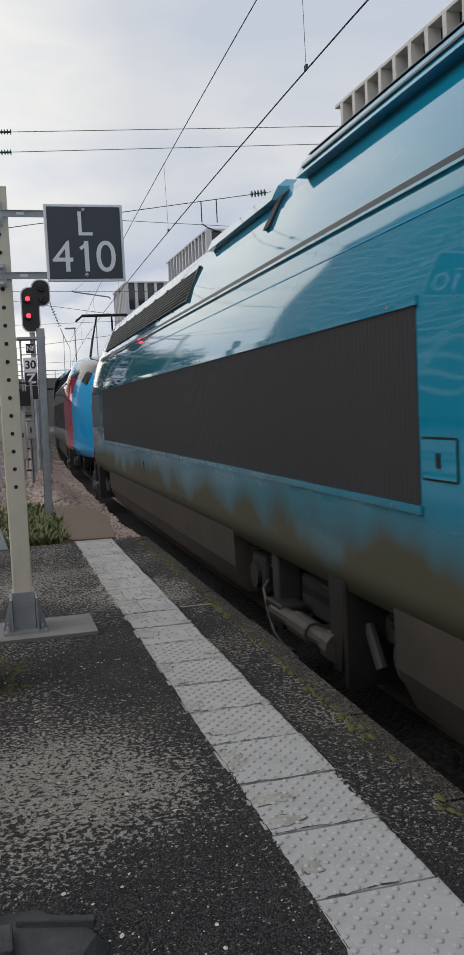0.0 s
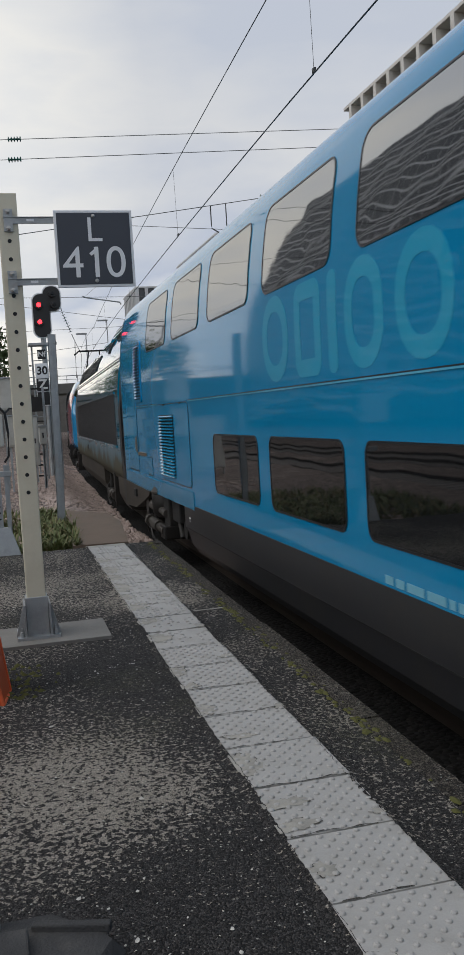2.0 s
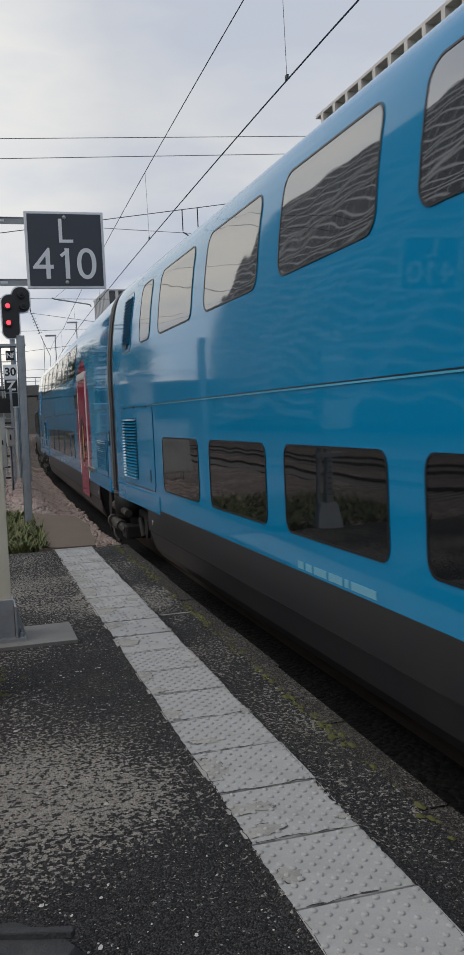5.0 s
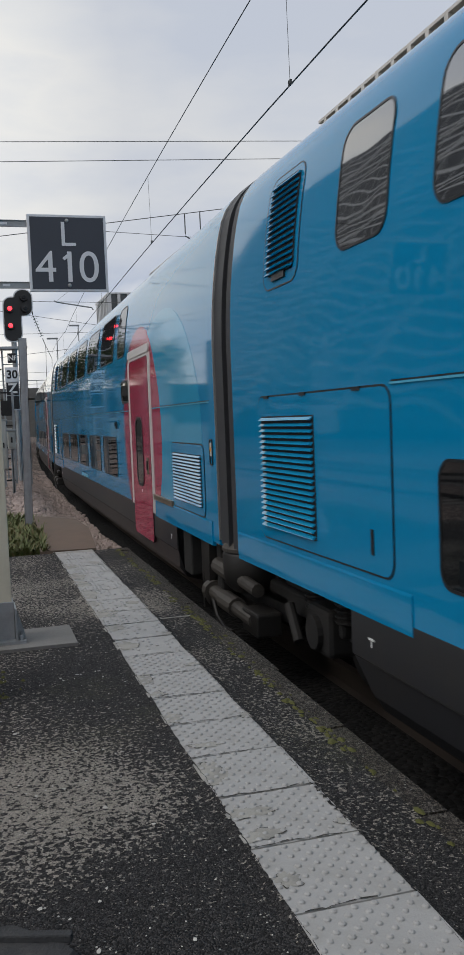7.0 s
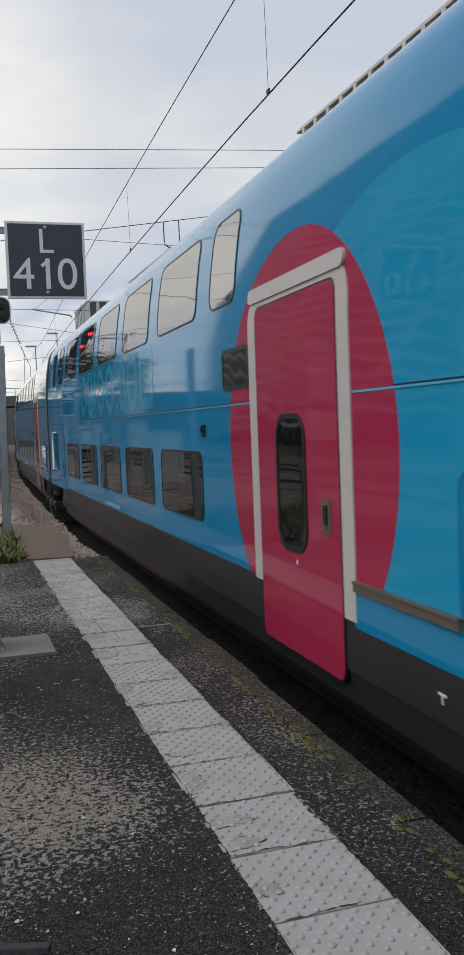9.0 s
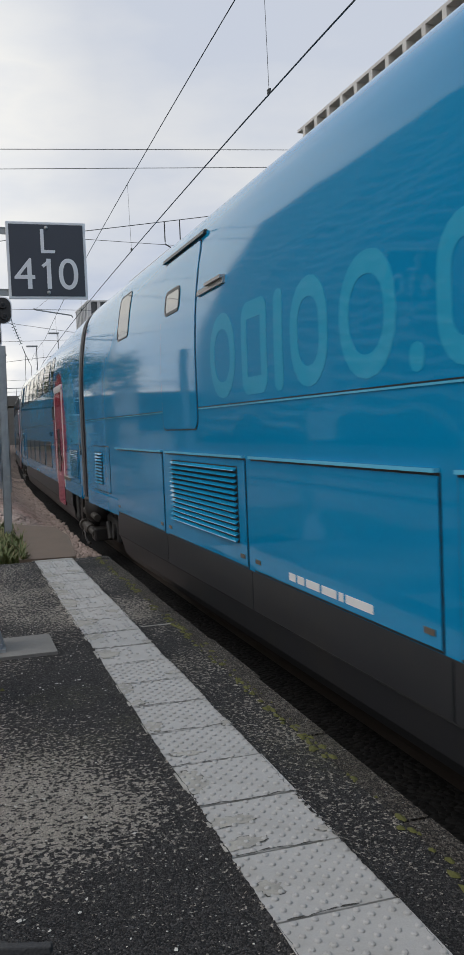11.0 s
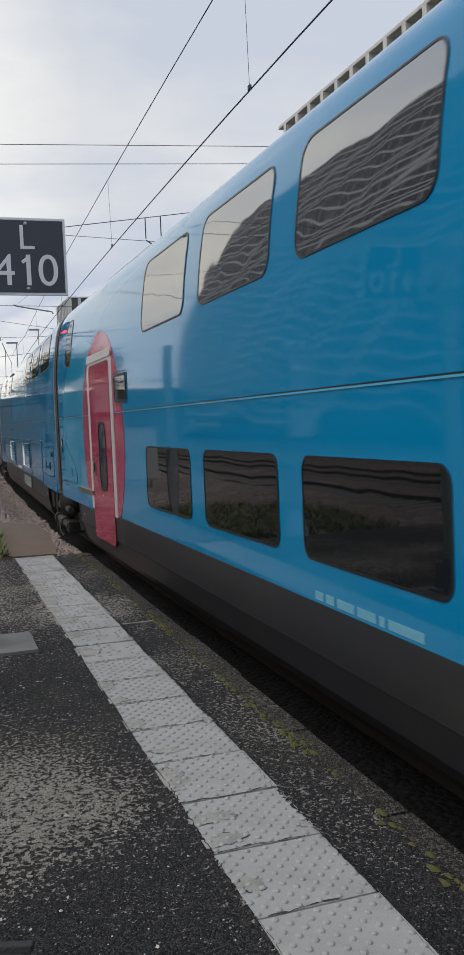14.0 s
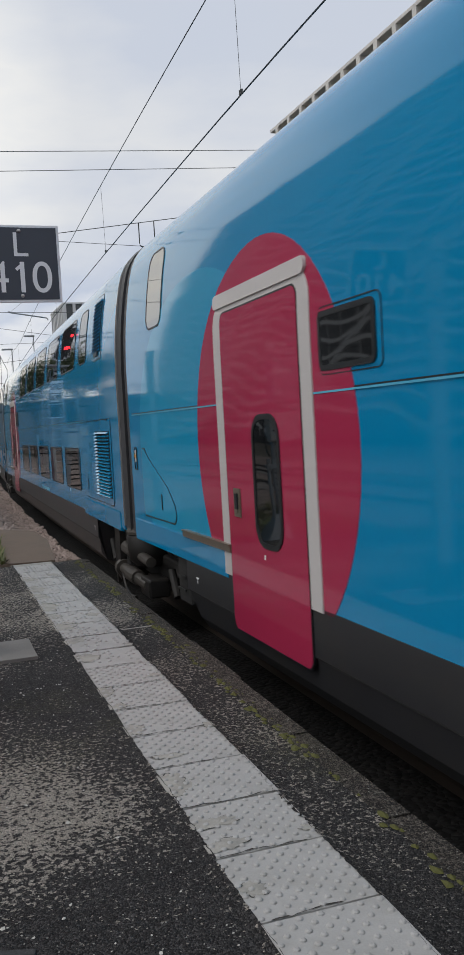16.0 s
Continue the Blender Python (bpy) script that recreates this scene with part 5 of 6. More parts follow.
def end_vents(t, L, m, start=1.20):
    """The technical end: upper vent, hinged hatch with its large louvre. m turns a distance from that end into y."""
    a, b = sorted((m(start), m(start + 0.60)))
    part("vent_panel", skin(round_levels(a - 0.03, b + 0.03, 2.48, 3.235, 0.12), COACH, 0.004), BLUE, t, smooth="skin")
    seam(t, a - 0.04, b + 0.04, 2.47, 3.245, 0.13, COACH)
    louvre(t, COACH, a + 0.03, b - 0.05, 2.56, 3.19, 15, BLUE, None, 0.06)
    part("vent_latch", bar((a + b) / 2 - 0.12, (a + b) / 2 + 0.12, 2.545, 0.05, COACH, 0.02), GASKET, t)
    a, b = sorted((m(1.0), m(3.09)))
    hatch(t, a, b, 0.73, 1.735, 0.09, COACH, BLUE, 0.008)
    a2, b2 = sorted((m(1.08), m(2.07)))
    louvre(t, COACH, a2, b2, 0.81, 1.60, 20, PALE, None, 0.01, 0.026)
    y = m(2.86)
    part("latch", bar(y - 0.015, y + 0.015, 0.90, 0.14, COACH, 0.014), GASKET, t)
    for u in (1.2, 1.9, 2.7):
        part("hinge", bar(m(u) - 0.05, m(u) + 0.05, 1.735, 0.02, COACH, 0.016), GASKET, t)


def coach_a(word):
    """Second-class coach, door at the trailing end."""
    L = COACH_L
    t = coach_base(L)
    m = lambda u: L - u
    for k in range(5):
        window(t, COACH, m(5.16 + 2.0 * k), m(3.56 + 2.0 * k), *LOWER)
        window(t, COACH, m(5.08 + 2.0 * k), m(3.54 + 2.0 * k), *UPPER, r=0.13)
    for a, b in ((2.43, 3.08), (13.50, 14.20)):
        window(t, COACH, m(b), m(a), *UPPER, r=0.13)
    end_vents(t, L, m)
    part("arc", skin(oval_levels(m(16.9), 1.45, 1.80, 1.37, 0.50), COACH, 0.002), PALE, t, "paler blue arc beside the door", smooth="skin")
    pink_door(t, L, m(16.06), m(14.71), False)
    window(t, COACH, m(14.52), m(13.88), 1.86, 2.17, 0.05, 0.03, 0.004)
    h = hatch(t, m(18.74), m(17.28), 0.70, 1.36, 0.09, COACH, BLUE, 0.008)
    louvre(t, COACH, m(18.65), m(17.37), 0.775, 1.265, 15, BLUE, None, 0.03, 0.012)
    marker_lamp(t, m(19.03))
    part("step_bar", join(bar(m(17.29), m(16.23), 0.70, 0.05, COACH, 0.03), bar(m(17.29), m(16.23), 0.728, 0.012, COACH, 0.04)), BRASS, t, "brownish metal strip")
    part("door_camera", join(bar(m(13.30), m(13.24), 1.555, 0.10, COACH, 0.025), bar(m(13.29), m(13.25), 1.57, 0.05, COACH, 0.04)), GASKET, t, "small dark camera case on the side")
    belt(t, [(m(14.54), m(3.1)), (m(19.0), m(16.22))], COACH)
    lip(t, m(3.28), m(0.40)); lip(t, m(18.97), m(16.2))
    s = skirts(t, m(17.38), m(2.54))
    jack_mark(t, m(2.8)); jack_mark(t, m(17.1))
    part("equipment_box", box(0.05, 0.35, m(17.8), m(17.45), 0.0, 0.46, 0.02), UNDER, t)
    if word:
        bars_of_letters(t, m(5.68))
    small_writing(t, m(7.76))
    return t


def coach_b():
    """First-class coach, door at the leading end."""
    L = COACH_L
    t = coach_base(L)
    m = lambda u: L - u
    for k in range(5):
        window(t, COACH, m(8.10 + 2.0 * k), m(6.49 + 2.0 * k), *LOWER)
        window(t, COACH, m(8.03 + 2.0 * k), m(6.46 + 2.0 * k), *UPPER, r=0.13)
    for a, b in ((1.22, 1.76), (16.44, 17.10)):
        window(t, COACH, m(b), m(a), *UPPER, r=0.13)
    end_vents(t, L, lambda u: u - 0.29, 1.42)
    part("arc", skin(oval_levels(m(2.65), 1.45, 1.85, 1.37, 0.50), COACH, 0.002), PALE, t, "paler blue arc beside the door", smooth="skin")
    pink_door(t, L, m(4.77), m(3.42), True)
    window(t, COACH, m(5.68), m(5.04), 1.86, 2.18, 0.05, 0.03, 0.004)
    seam(t, m(5.74), m(5.04), 1.835, 2.205, 0.05, COACH, 0.006)
    # three-cornered hatch
    lv = [(0.755, m(1.90), m(0.86)), (0.79, m(1.96), m(0.84)), (0.84, m(1.97), m(0.83)), (0.92, m(1.92), m(0.83)), (1.06, m(1.72), m(0.83)), (1.30, m(1.12), m(0.83)), (1.36, m(1.0), m(0.84)), (1.40, m(0.93), m(0.87))]
    part("hatch_seal", skin([(z - (0.014 if i == 0 else -0.014 if i == 7 else 0), a - 0.016, b + 0.014) for i, (z, a, b) in enumerate(lv)], COACH, 0.0055, 0.003), GASKET, t)
    part("corner_hatch", skin(lv, COACH, 0.008), PALE, t, "rounded three-cornered hatch")
    part("latch", bar(m(1.53) - 0.012, m(1.53) + 0.012, 0.92, 0.14, COACH, 0.014), GASKET, t)
    marker_lamp(t, m(0.57))
    part("step_bar", join(bar(m(3.43), m(2.22), 0.70, 0.05, COACH, 0.03), bar(m(3.43), m(2.22), 0.728, 0.012, COACH, 0.04)), BRASS, t, "brownish metal strip")
    belt(t, [(m(3.25), m(0.5)), (m(16.6), m(4.94))], COACH)
    lip(t, m(3.30), m(0.40)); lip(t, m(19.0), m(16.33))
    skirts(t, m(17.33), m(2.2))
    jack_mark(t, m(2.5)); jack_mark(t, m(17.1)); jack_mark(t, m(18.75), 0.50)
    part("equipment_box", join(box(0.03, 0.35, m(2.16), m(1.80), 0.05, 0.46, 0.02), bar(m(2.1), m(1.86), 0.3, 0.02, COACH, 0.0), bar(m(2.1), m(1.86), 0.18, 0.02, COACH, 0.0)), UNDER, t)
    small_writing(t, m(10.63))
    part("small_mark", bar(m(14.9), m(14.86), 0.72, 0.045, COACH, 0.004), WHITE, t)
    return t


def coach_end():
    """Coach next to the power car, with a crew door and grimy leading end."""
    L = END_L
    t = coach_base(L)
    m = lambda u: L - u
    for k in range(4):
        window(t, COACH, m(8.89 + 2.0 * k), m(7.23 + 2.0 * k), *LOWER)
    window(t, COACH, m(16.0), m(15.23), *LOWER)
    for k in range(7):
        window(t, COACH, m(4.77 + 2.0 * k), m(3.20 + 2.0 * k), *UPPER, r=0.13)
    seam(t, m(2.0), m(0.92), 0.72, 2.72, 0.03, COACH)
    part("crew_door", skin(round_levels(m(1.98), m(0.94), 0.735, 2.70, 0.03), COACH, 0.006), SOILED, t, "plain blue crew door with grime at its foot", smooth="skin")
    part("handle", join(bar(m(1.94), m(1.84), 1.16, 0.24, COACH, 0.02), bar(m(1.91), m(1.87), 1.15, 0.14, COACH, 0.03)), BRASS, t)
    part("lock", skin(oval_levels(m(1.72), 1.10, 0.025, 0.03), COACH, 0.014), STEEL, t)
    part("end_panel", skin([(0.55, m(0.90), m(0.40)), (1.7, m(0.90), m(0.40)), (2.7, m(0.90), m(0.40))], COACH, 0.004), SOILED, t, "grimy blue end panel", smooth="skin")
    louvre(t, COACH, m(2.58), m(2.02), 1.87, 2.70, 18, BLUE, BLUE, 0.03)
    hatch(t, m(6.04), m(4.0), 0.73, 1.735, 0.09, COACH, BLUE, 0.008)
    louvre(t, COACH, m(5.13), m(4.12), 0.79, 1.60, 20, PALE, None, 0.01, 0.026)
    for u in (4.5, 5.6):
        part("hinge", bar(m(u) - 0.05, m(u) + 0.05, 1.735, 0.02, COACH, 0.016), GASKET, t)
    hatch(t, m(3.28), m(2.89), 0.73, 0.98, 0.02, COACH, SOILED, 0.006)
    part("step_bar", join(bar(m(2.81), m(1.98), 1.01, 0.04, COACH, 0.012), bar(m(2.81), m(2.1), 1.035, 0.012, COACH, 0.018)), BRASS, t, "brownish metal strip")
    part("arc", skin(oval_levels(m(19.6), 1.45, 1.80, 1.37, 0.50), COACH, 0.002), PALE, t, "paler blue arc beside the door", smooth="skin")
    pink_door(t, L, m(18.92), m(17.54), False, True)
    window(t, COACH, m(17.28), m(16.66), 1.86, 2.17, 0.05, 0.03, 0.004)
    hatch(t, m(21.98), m(20.52), 0.70, 1.36, 0.09, COACH, BLUE, 0.008)
    louvre(t, COACH, m(21.89), m(20.61), 0.775, 1.265, 15, BLUE, None, 0.03, 0.012)
    marker_lamp(t, m(22.26))
    part("step_bar", join(bar(m(20.07), m(18.96), 0.70, 0.05, COACH, 0.03), bar(m(20.07), m(18.96), 0.728, 0.012, COACH, 0.04)), BRASS, t, "brownish metal strip")
    belt(t, [(m(4.0), m(2.0)), (m(17.37), m(6.06)), (m(22.3), m(19.09))], COACH)
    lip(t, m(6.1), m(0.42), material=SOILED); lip(t, m(22.24), m(19.1))
    out = [(0.38, 0.50), (3.0, 0.47), (2.9, 0.40), (2.3, 0.26), (1.5, 0.10), (0.38, 0.06)]
    gv = [(x, m(u), z) for x in (-0.027, 0.25) for u, z in out]
    part("end_skirt", (gv, [(0, 1, 2, 3, 4, 5), (11, 10, 9, 8, 7, 6), *[((i + 1) % 6, i, 6 + i, 6 + (i + 1) % 6) for i in range(6)]]), GRIME, t, "grimy brown fairing")
    part("lifting_pocket", box(-0.06, -0.02, m(1.75), m(1.55), 0.30, 0.42, 0.01), UNDER, t)
    skirts(t, m(20.62), m(5.5))
    jack_mark(t, m(5.8)); jack_mark(t, m(20.35))
    part("equipment_box", join(box(0.05, 0.35, m(4.1), m(3.7), 0.05, 0.46, 0.02), box(0.08, 0.4, m(4.7), m(4.2), 0.15, 0.46, 0.02)), UNDER, t)
    bars_of_letters(t, m(9.2))
    small_writing(t, m(11.45))
    return t


def coach_bar():
    """Buffet coach with service door, panelled lower side and louvres."""
    L = COACH_L
    t = coach_base(L)
    m = lambda u: L - u
    for a, b in ((12.48, 14.04), (14.58, 16.12), (16.68, 18.25)):
        window(t, COACH, m(b), m(a), 2.665, 3.31, r=0.13)
    window(t, COACH, m(3.95), m(3.25), 2.70, 3.25, 0.08)
    part("service_door", skin(round_levels(m(7.01), m(5.72), 1.58, 3.22, 0.10), COACH, 0.008), BLUE, t, "blue service door with a small window", smooth="skin")
    seam(t, m(7.03), m(5.70), 1.565, 3.235, 0.11, COACH)
    window(t, COACH, m(6.45), m(5.88), 2.68, 2.92, 0.08, 0.03, 0.008)
    part("door_hood", bar(m(7.1), m(5.6), 3.265, 0.035, COACH, 0.03), GASKET, t)
    part("grab_rail", join(bar(m(7.85), m(7.1), 2.73, 0.045, COACH, 0.02), bar(m(7.85), m(7.4), 2.76, 0.025, COACH, 0.045)), STEEL, t)
    hatch(t, m(2.45), m(1.05), 0.73, 1.36, 0.05, COACH, BLUE, 0.007)
    louvre(t, COACH, m(1.9), m(1.3), 0.82, 1.28, 10, PALE, None, 0.01, 0.02)
    for a, b in ((2.99, 5.60), (5.77, 8.27), (8.42, 11.03), (11.20, 13.66), (13.82, 16.38)):
        part("side_panel", skin([(0.53, m(b), m(a)), (0.9, m(b), m(a)), (1.33, m(b), m(a))], COACH, 0.010), BLUE, t)
        seam(t, m(b) - 0.012, m(a) + 0.012, 0.515, 1.345, 0.005, COACH, 0.014)
        part("panel_cap", bar(m(b), m(a), 1.355, 0.02, COACH, 0.03), LIGHTLINE, t)
        for u in (a + 0.10, b - 0.10):
            part("catch", bar(m(u) - 0.05, m(u) + 0.05, 0.60, 0.03, COACH, 0.016), BRASS, t)
    louvre(t, COACH, m(8.10), m(6.01), 0.69, 1.28, 13, PALE, None, 0.01, 0.03)
    louvre(t, COACH, m(13.48), m(11.39), 0.69, 1.28, 13, PALE, None, 0.01, 0.03)
    h = hatch(t, m(18.62), m(17.08), 0.72, 1.37, 0.09, COACH, BLUE, 0.007)
    part("knob", skin(oval_levels(m(18.4), 1.13, 0.05, 0.05), COACH, 0.03), GASKET, h)
    part("grip", ring(m(18.06), m(17.93), 0.83, 0.98, 0.02, 0.015, COACH, 0.018), GASKET, h)
    part("latch", bar(m(17.32), m(17.29), 0.90, 0.12, COACH, 0.014), GASKET, h)
    belt(t, [(m(18.95), m(7.05)), (m(5.69), m(0.5))], COACH)
    lip(t, m(2.97), m(0.40)); lip(t, m(18.97), m(16.59))
    skirts(t, m(17.36), m(2.90), 0.51)
    louvre(t, [(0.0, -0.004), (0.6, -0.004)], m(13.54), m(11.42), 0.23, 0.47, 6, GALV, None, 0.01, 0.012)
    for u in (5.68, 8.34, 11.11, 13.74):
        part("skirt_joint", bar(m(u) - 0.012, m(u) + 0.012, 0.36, 0.28, COACH, 0.006), GASKET, t)
    jack_mark(t, m(17.1))
    part("equipment_box", box(0.05, 0.35, m(17.8), m(17.45), 0.1, 0.46, 0.02), UNDER, t)
    bars_of_letters(t, m(7.47))
    small_writing(t, m(9.13), 0.59, WHITE, 0.0135)
    return t


def power_car(nose_first, bright_nose):
    """Power car; the nose is at the leading end, or at the trailing end when nose_first is False."""
    L = 22.15
    t = thing("power_car", "", "locomotive", group="power cars of the train")
    flip = (lambda y: y) if nose_first else (lambda y: L - y)
    ring_pts = [(x, z) for z, x in POWER] + [(2.9 - x, z) for z, x in reversed(POWER[:-1])]
    ys = [0.25, 1, 3, 5, 7, 9, 11, 13, 14.5, 15.4, 16.2, 17.0, 17.8, 18.6, 19.4, 20.2, 20.9, 21.4, 21.75, 21.9]
    k = len(ring_pts)
    v, f, mats = [], [], []
    for y in ys:
        q = min(max((y - 15.2) / 6.7, 0), 1)
        wf = 1 - 0.16 * q ** 1.4 - 0.50 * q ** 4.5
        top = 1 - 0.03 * q - 0.30 * q ** 2.2 - 0.27 * q ** 9
        for x, z in ring_pts:
            zz = 0.42 + (z - 0.42) * top
            w2 = wf - 0.10 * q * max(0, (z - 2.0) / 1.6)
            v.append((1.45 + (x - 1.45) * w2, flip(y), zz - (0.15 * q if z < 0.5 else 0)))
    for i in range(len(ys) - 1):
        ym = (ys[i] + ys[i + 1]) / 2
        for j in range(k):
            f.append((i * k + j, i * k + (j + 1) % k, (i + 1) * k + (j + 1) % k, (i + 1) * k + j))
            zc = ring_pts[j][1]
            mats.append(0 if ym < 15.3 else (1 if ym < 18.4 and zc < 2.75 else (3 if zc > 2.9 and 17.5 < ym < 20.0 else 2)) if bright_nose else (0 if ym < 18.0 else 1 if ym < 20.6 else 2))
    e = len(v)
    v += v[:k] + v[e - k:e]
    f += [tuple(range(e + k - 1, e - 1, -1)), tuple(range(e + k, e + 2 * k))]
    mats += [0, 2]
    b = part("body", (v, f), [TEAL, PINK, BRIGHT, TINT_LOW], t, "teal body with rounded nose, dirty below", smooth=True)
    for p, mi in zip(b.data.polygons, mats):
        p.material_index = mi
        if len(p.vertices) > 4:
            p.use_smooth = False
    s = lambda a, c: tuple(sorted((flip(a), flip(c))))
    a, c = s(0.98, 14.95)
    g = part("side_grille", skin([(1.07, a, c), (1.5, a, c), (2.05, a, c)], POWER, 0.006), PANEL, t, "long charcoal ribbed grille")
    n = 250
    ribs = [bar(y, y + 0.028, 1.56, 0.96, POWER, 0.0075) for y in np.linspace(a + 0.03, c - 0.08, n)]
    tagged(part("grille_ribs", join(*ribs), PANEL, g), "fine upright ribs", kind="stuff")
    for z in (1.045, 2.075):
        part("grille_trim", bar(a - 0.03, c + 0.03, z, 0.045, POWER, 0.018), TEAL, g)
        for y in np.arange(a + 0.3, c, 1.15):
            part("rivet", bar(y - 0.012, y + 0.012, z, 0.014, POWER, 0.022), STEEL, g)
    part("end_fairing", skin([(0.0, *s(-0.30, 0.24)), (0.5, *s(-0.26, 0.26)), (1.0, *s(-0.05, 0.30)), (1.75, *s(-0.12, 0.32)), (2.7, *s(-0.22, 0.32)), (3.3, *s(-0.30, 0.30)), (3.5, *s(-0.30, 0.1))], POWER, 0.004, 0.25), RUBBER, t, "black end fairing against the next coach")
    a, c = s(0.60, 0.94)
    hatch(t, a, c, 1.21, 1.40, 0.01, POWER, TEAL, 0.008)
    part("latch", bar((a + c) / 2 - 0.02, (a + c) / 2 + 0.02, 1.30, 0.07, POWER, 0.014), GASKET, t)
    a, c = s(0.28, 15.6)
    part("roof_gutter", bar(a, c, 2.70, 0.035, POWER, 0.012), GASKET, t, "dark roof gutter line")
    part("gutter_moulding", bar(a, c, 2.665, 0.02, POWER, 0.02), TEAL, t)
    part("fold_line", bar(a, c, 2.50, 0.010, POWER, 0.005), PALE, t)
    a, c = s(7.0, 15.0)
    louvre(t, POWER, a, c, 2.82, 3.20, 9, GASKET, None, 0.02, 0.02)
    for y in np.linspace(a, c, 9):
        part("vent_post", bar(y - 0.03, y + 0.03, 3.01, 0.40, POWER, 0.03), GASKET, t)
    # raised roof fairing and its sloping end
    a, c = s(0.3, 3.5)
    part("roof_fairing", skin([(3.30, a, c), (3.42, a, c), (3.52, a + 0.03, c - 0.12), (3.56, a + 0.06, c - 0.25)], [(3.2, 0.30), (3.42, 0.40), (3.52, 0.52), (3.58, 0.85)], 0.06, 0.9), TEAL, t, "raised roof fairing")
    for z in (3.36, 3.46):
        part("fairing_rib", bar(a, c - 0.1, z, 0.02, [(3.2, 0.24), (3.42, 0.34), (3.6, 0.5)], 0.012), GASKET, t)
    a, c = s(4.2, 6.6)
    part("roof_fairing", skin([(3.30, a, c), (3.42, a, c), (3.50, a + 0.1, c - 0.1)], [(3.2, 0.30), (3.42, 0.42), (3.52, 0.55)], 0.05, 0.7), TEAL, t, "raised roof fairing")
    a, c = s(4.05, 4.2)
    part("roof_gap", skin([(3.05, a, c), (3.30, a, c), (3.5, a, c)], POWER, 0.03), RUBBER, t)
    # side foot: grimy fairing with the bogie openings left free
    for a, c in (s(0.28, 1.4), s(4.9, 14.6)):
        sec = [(0.02, 0.46), (0.03, 0.12), (0.14, -0.12), (0.5, -0.16), (0.5, 0.46)]
        vv = [(x, y, z) for y in (a, c) for x, z in sec]
        q = len(sec)
        part("foot_fairing", (vv, [(j, (j + 1) % q, q + (j + 1) % q, q + j) for j in range(q)] + [tuple(range(q - 1, -1, -1)), tuple(range(q, 2 * q))]), GRIME, t, "grimy brown lower fairing")
    part("underframe", box(0.35, 2.55, *s(0.5, 20.0), 0.1, 0.44), UNDER, t)
    part("plate", bar(flip(10) - 0.05, flip(10) + 0.05, 0.80, 0.14, POWER, 0.01), GASKET, t)
    a = flip(19.0)
    if bright_nose:
        part("windscreen", skin([(2.2, flip(20.2) - 0.4, flip(20.2) + 0.4), (2.4, flip(20.0) - 0.4, flip(20.0) + 0.4)], [(0, 0.4), (3, 0.7)], 0.0), TINT, t)
    part("coupler", join(box(1.2, 1.7, *s(21.6, 22.1), 0.25, 0.5, 0.03), tube((1.45, flip(21.9), 0.35), (1.45, flip(22.4), 0.35), 0.12)), UNDER, t)
    part("snow_plough", box(0.6, 2.3, *s(20.6, 21.4), -0.2, 0.2, 0.05), UNDER, t)
    return t


def pantograph(car, y):
    """Raised collector on the roof: two arms a side and a two-bar head."""
    part("pantograph_arm", tube((0.9, y - 0.6, 3.5), (1.1, y + 0.7, 4.2), 0.04), UNDER, car)
    part("pantograph_arm", tube((2.0, y - 0.6, 3.5), (1.8, y + 0.7, 4.2), 0.04), UNDER, car)
    part("pantograph_arm", tube((1.1, y + 0.7, 4.2), (1.2, y - 0.4, 4.85), 0.03), UNDER, car)
    part("pantograph_arm", tube((1.8, y + 0.7, 4.2), (1.7, y - 0.4, 4.85), 0.03), UNDER, car)
    for dy in (-0.5, -0.2):
        part("collector_bar", cable([(0.5, y + dy, 4.70), (0.72, y + dy, 4.88), (2.18, y + dy, 4.88), (2.4, y + dy, 4.70)], 0.035), UNDER, car, "dark collector bar with bent horns")


WHEEL_R = 0.46


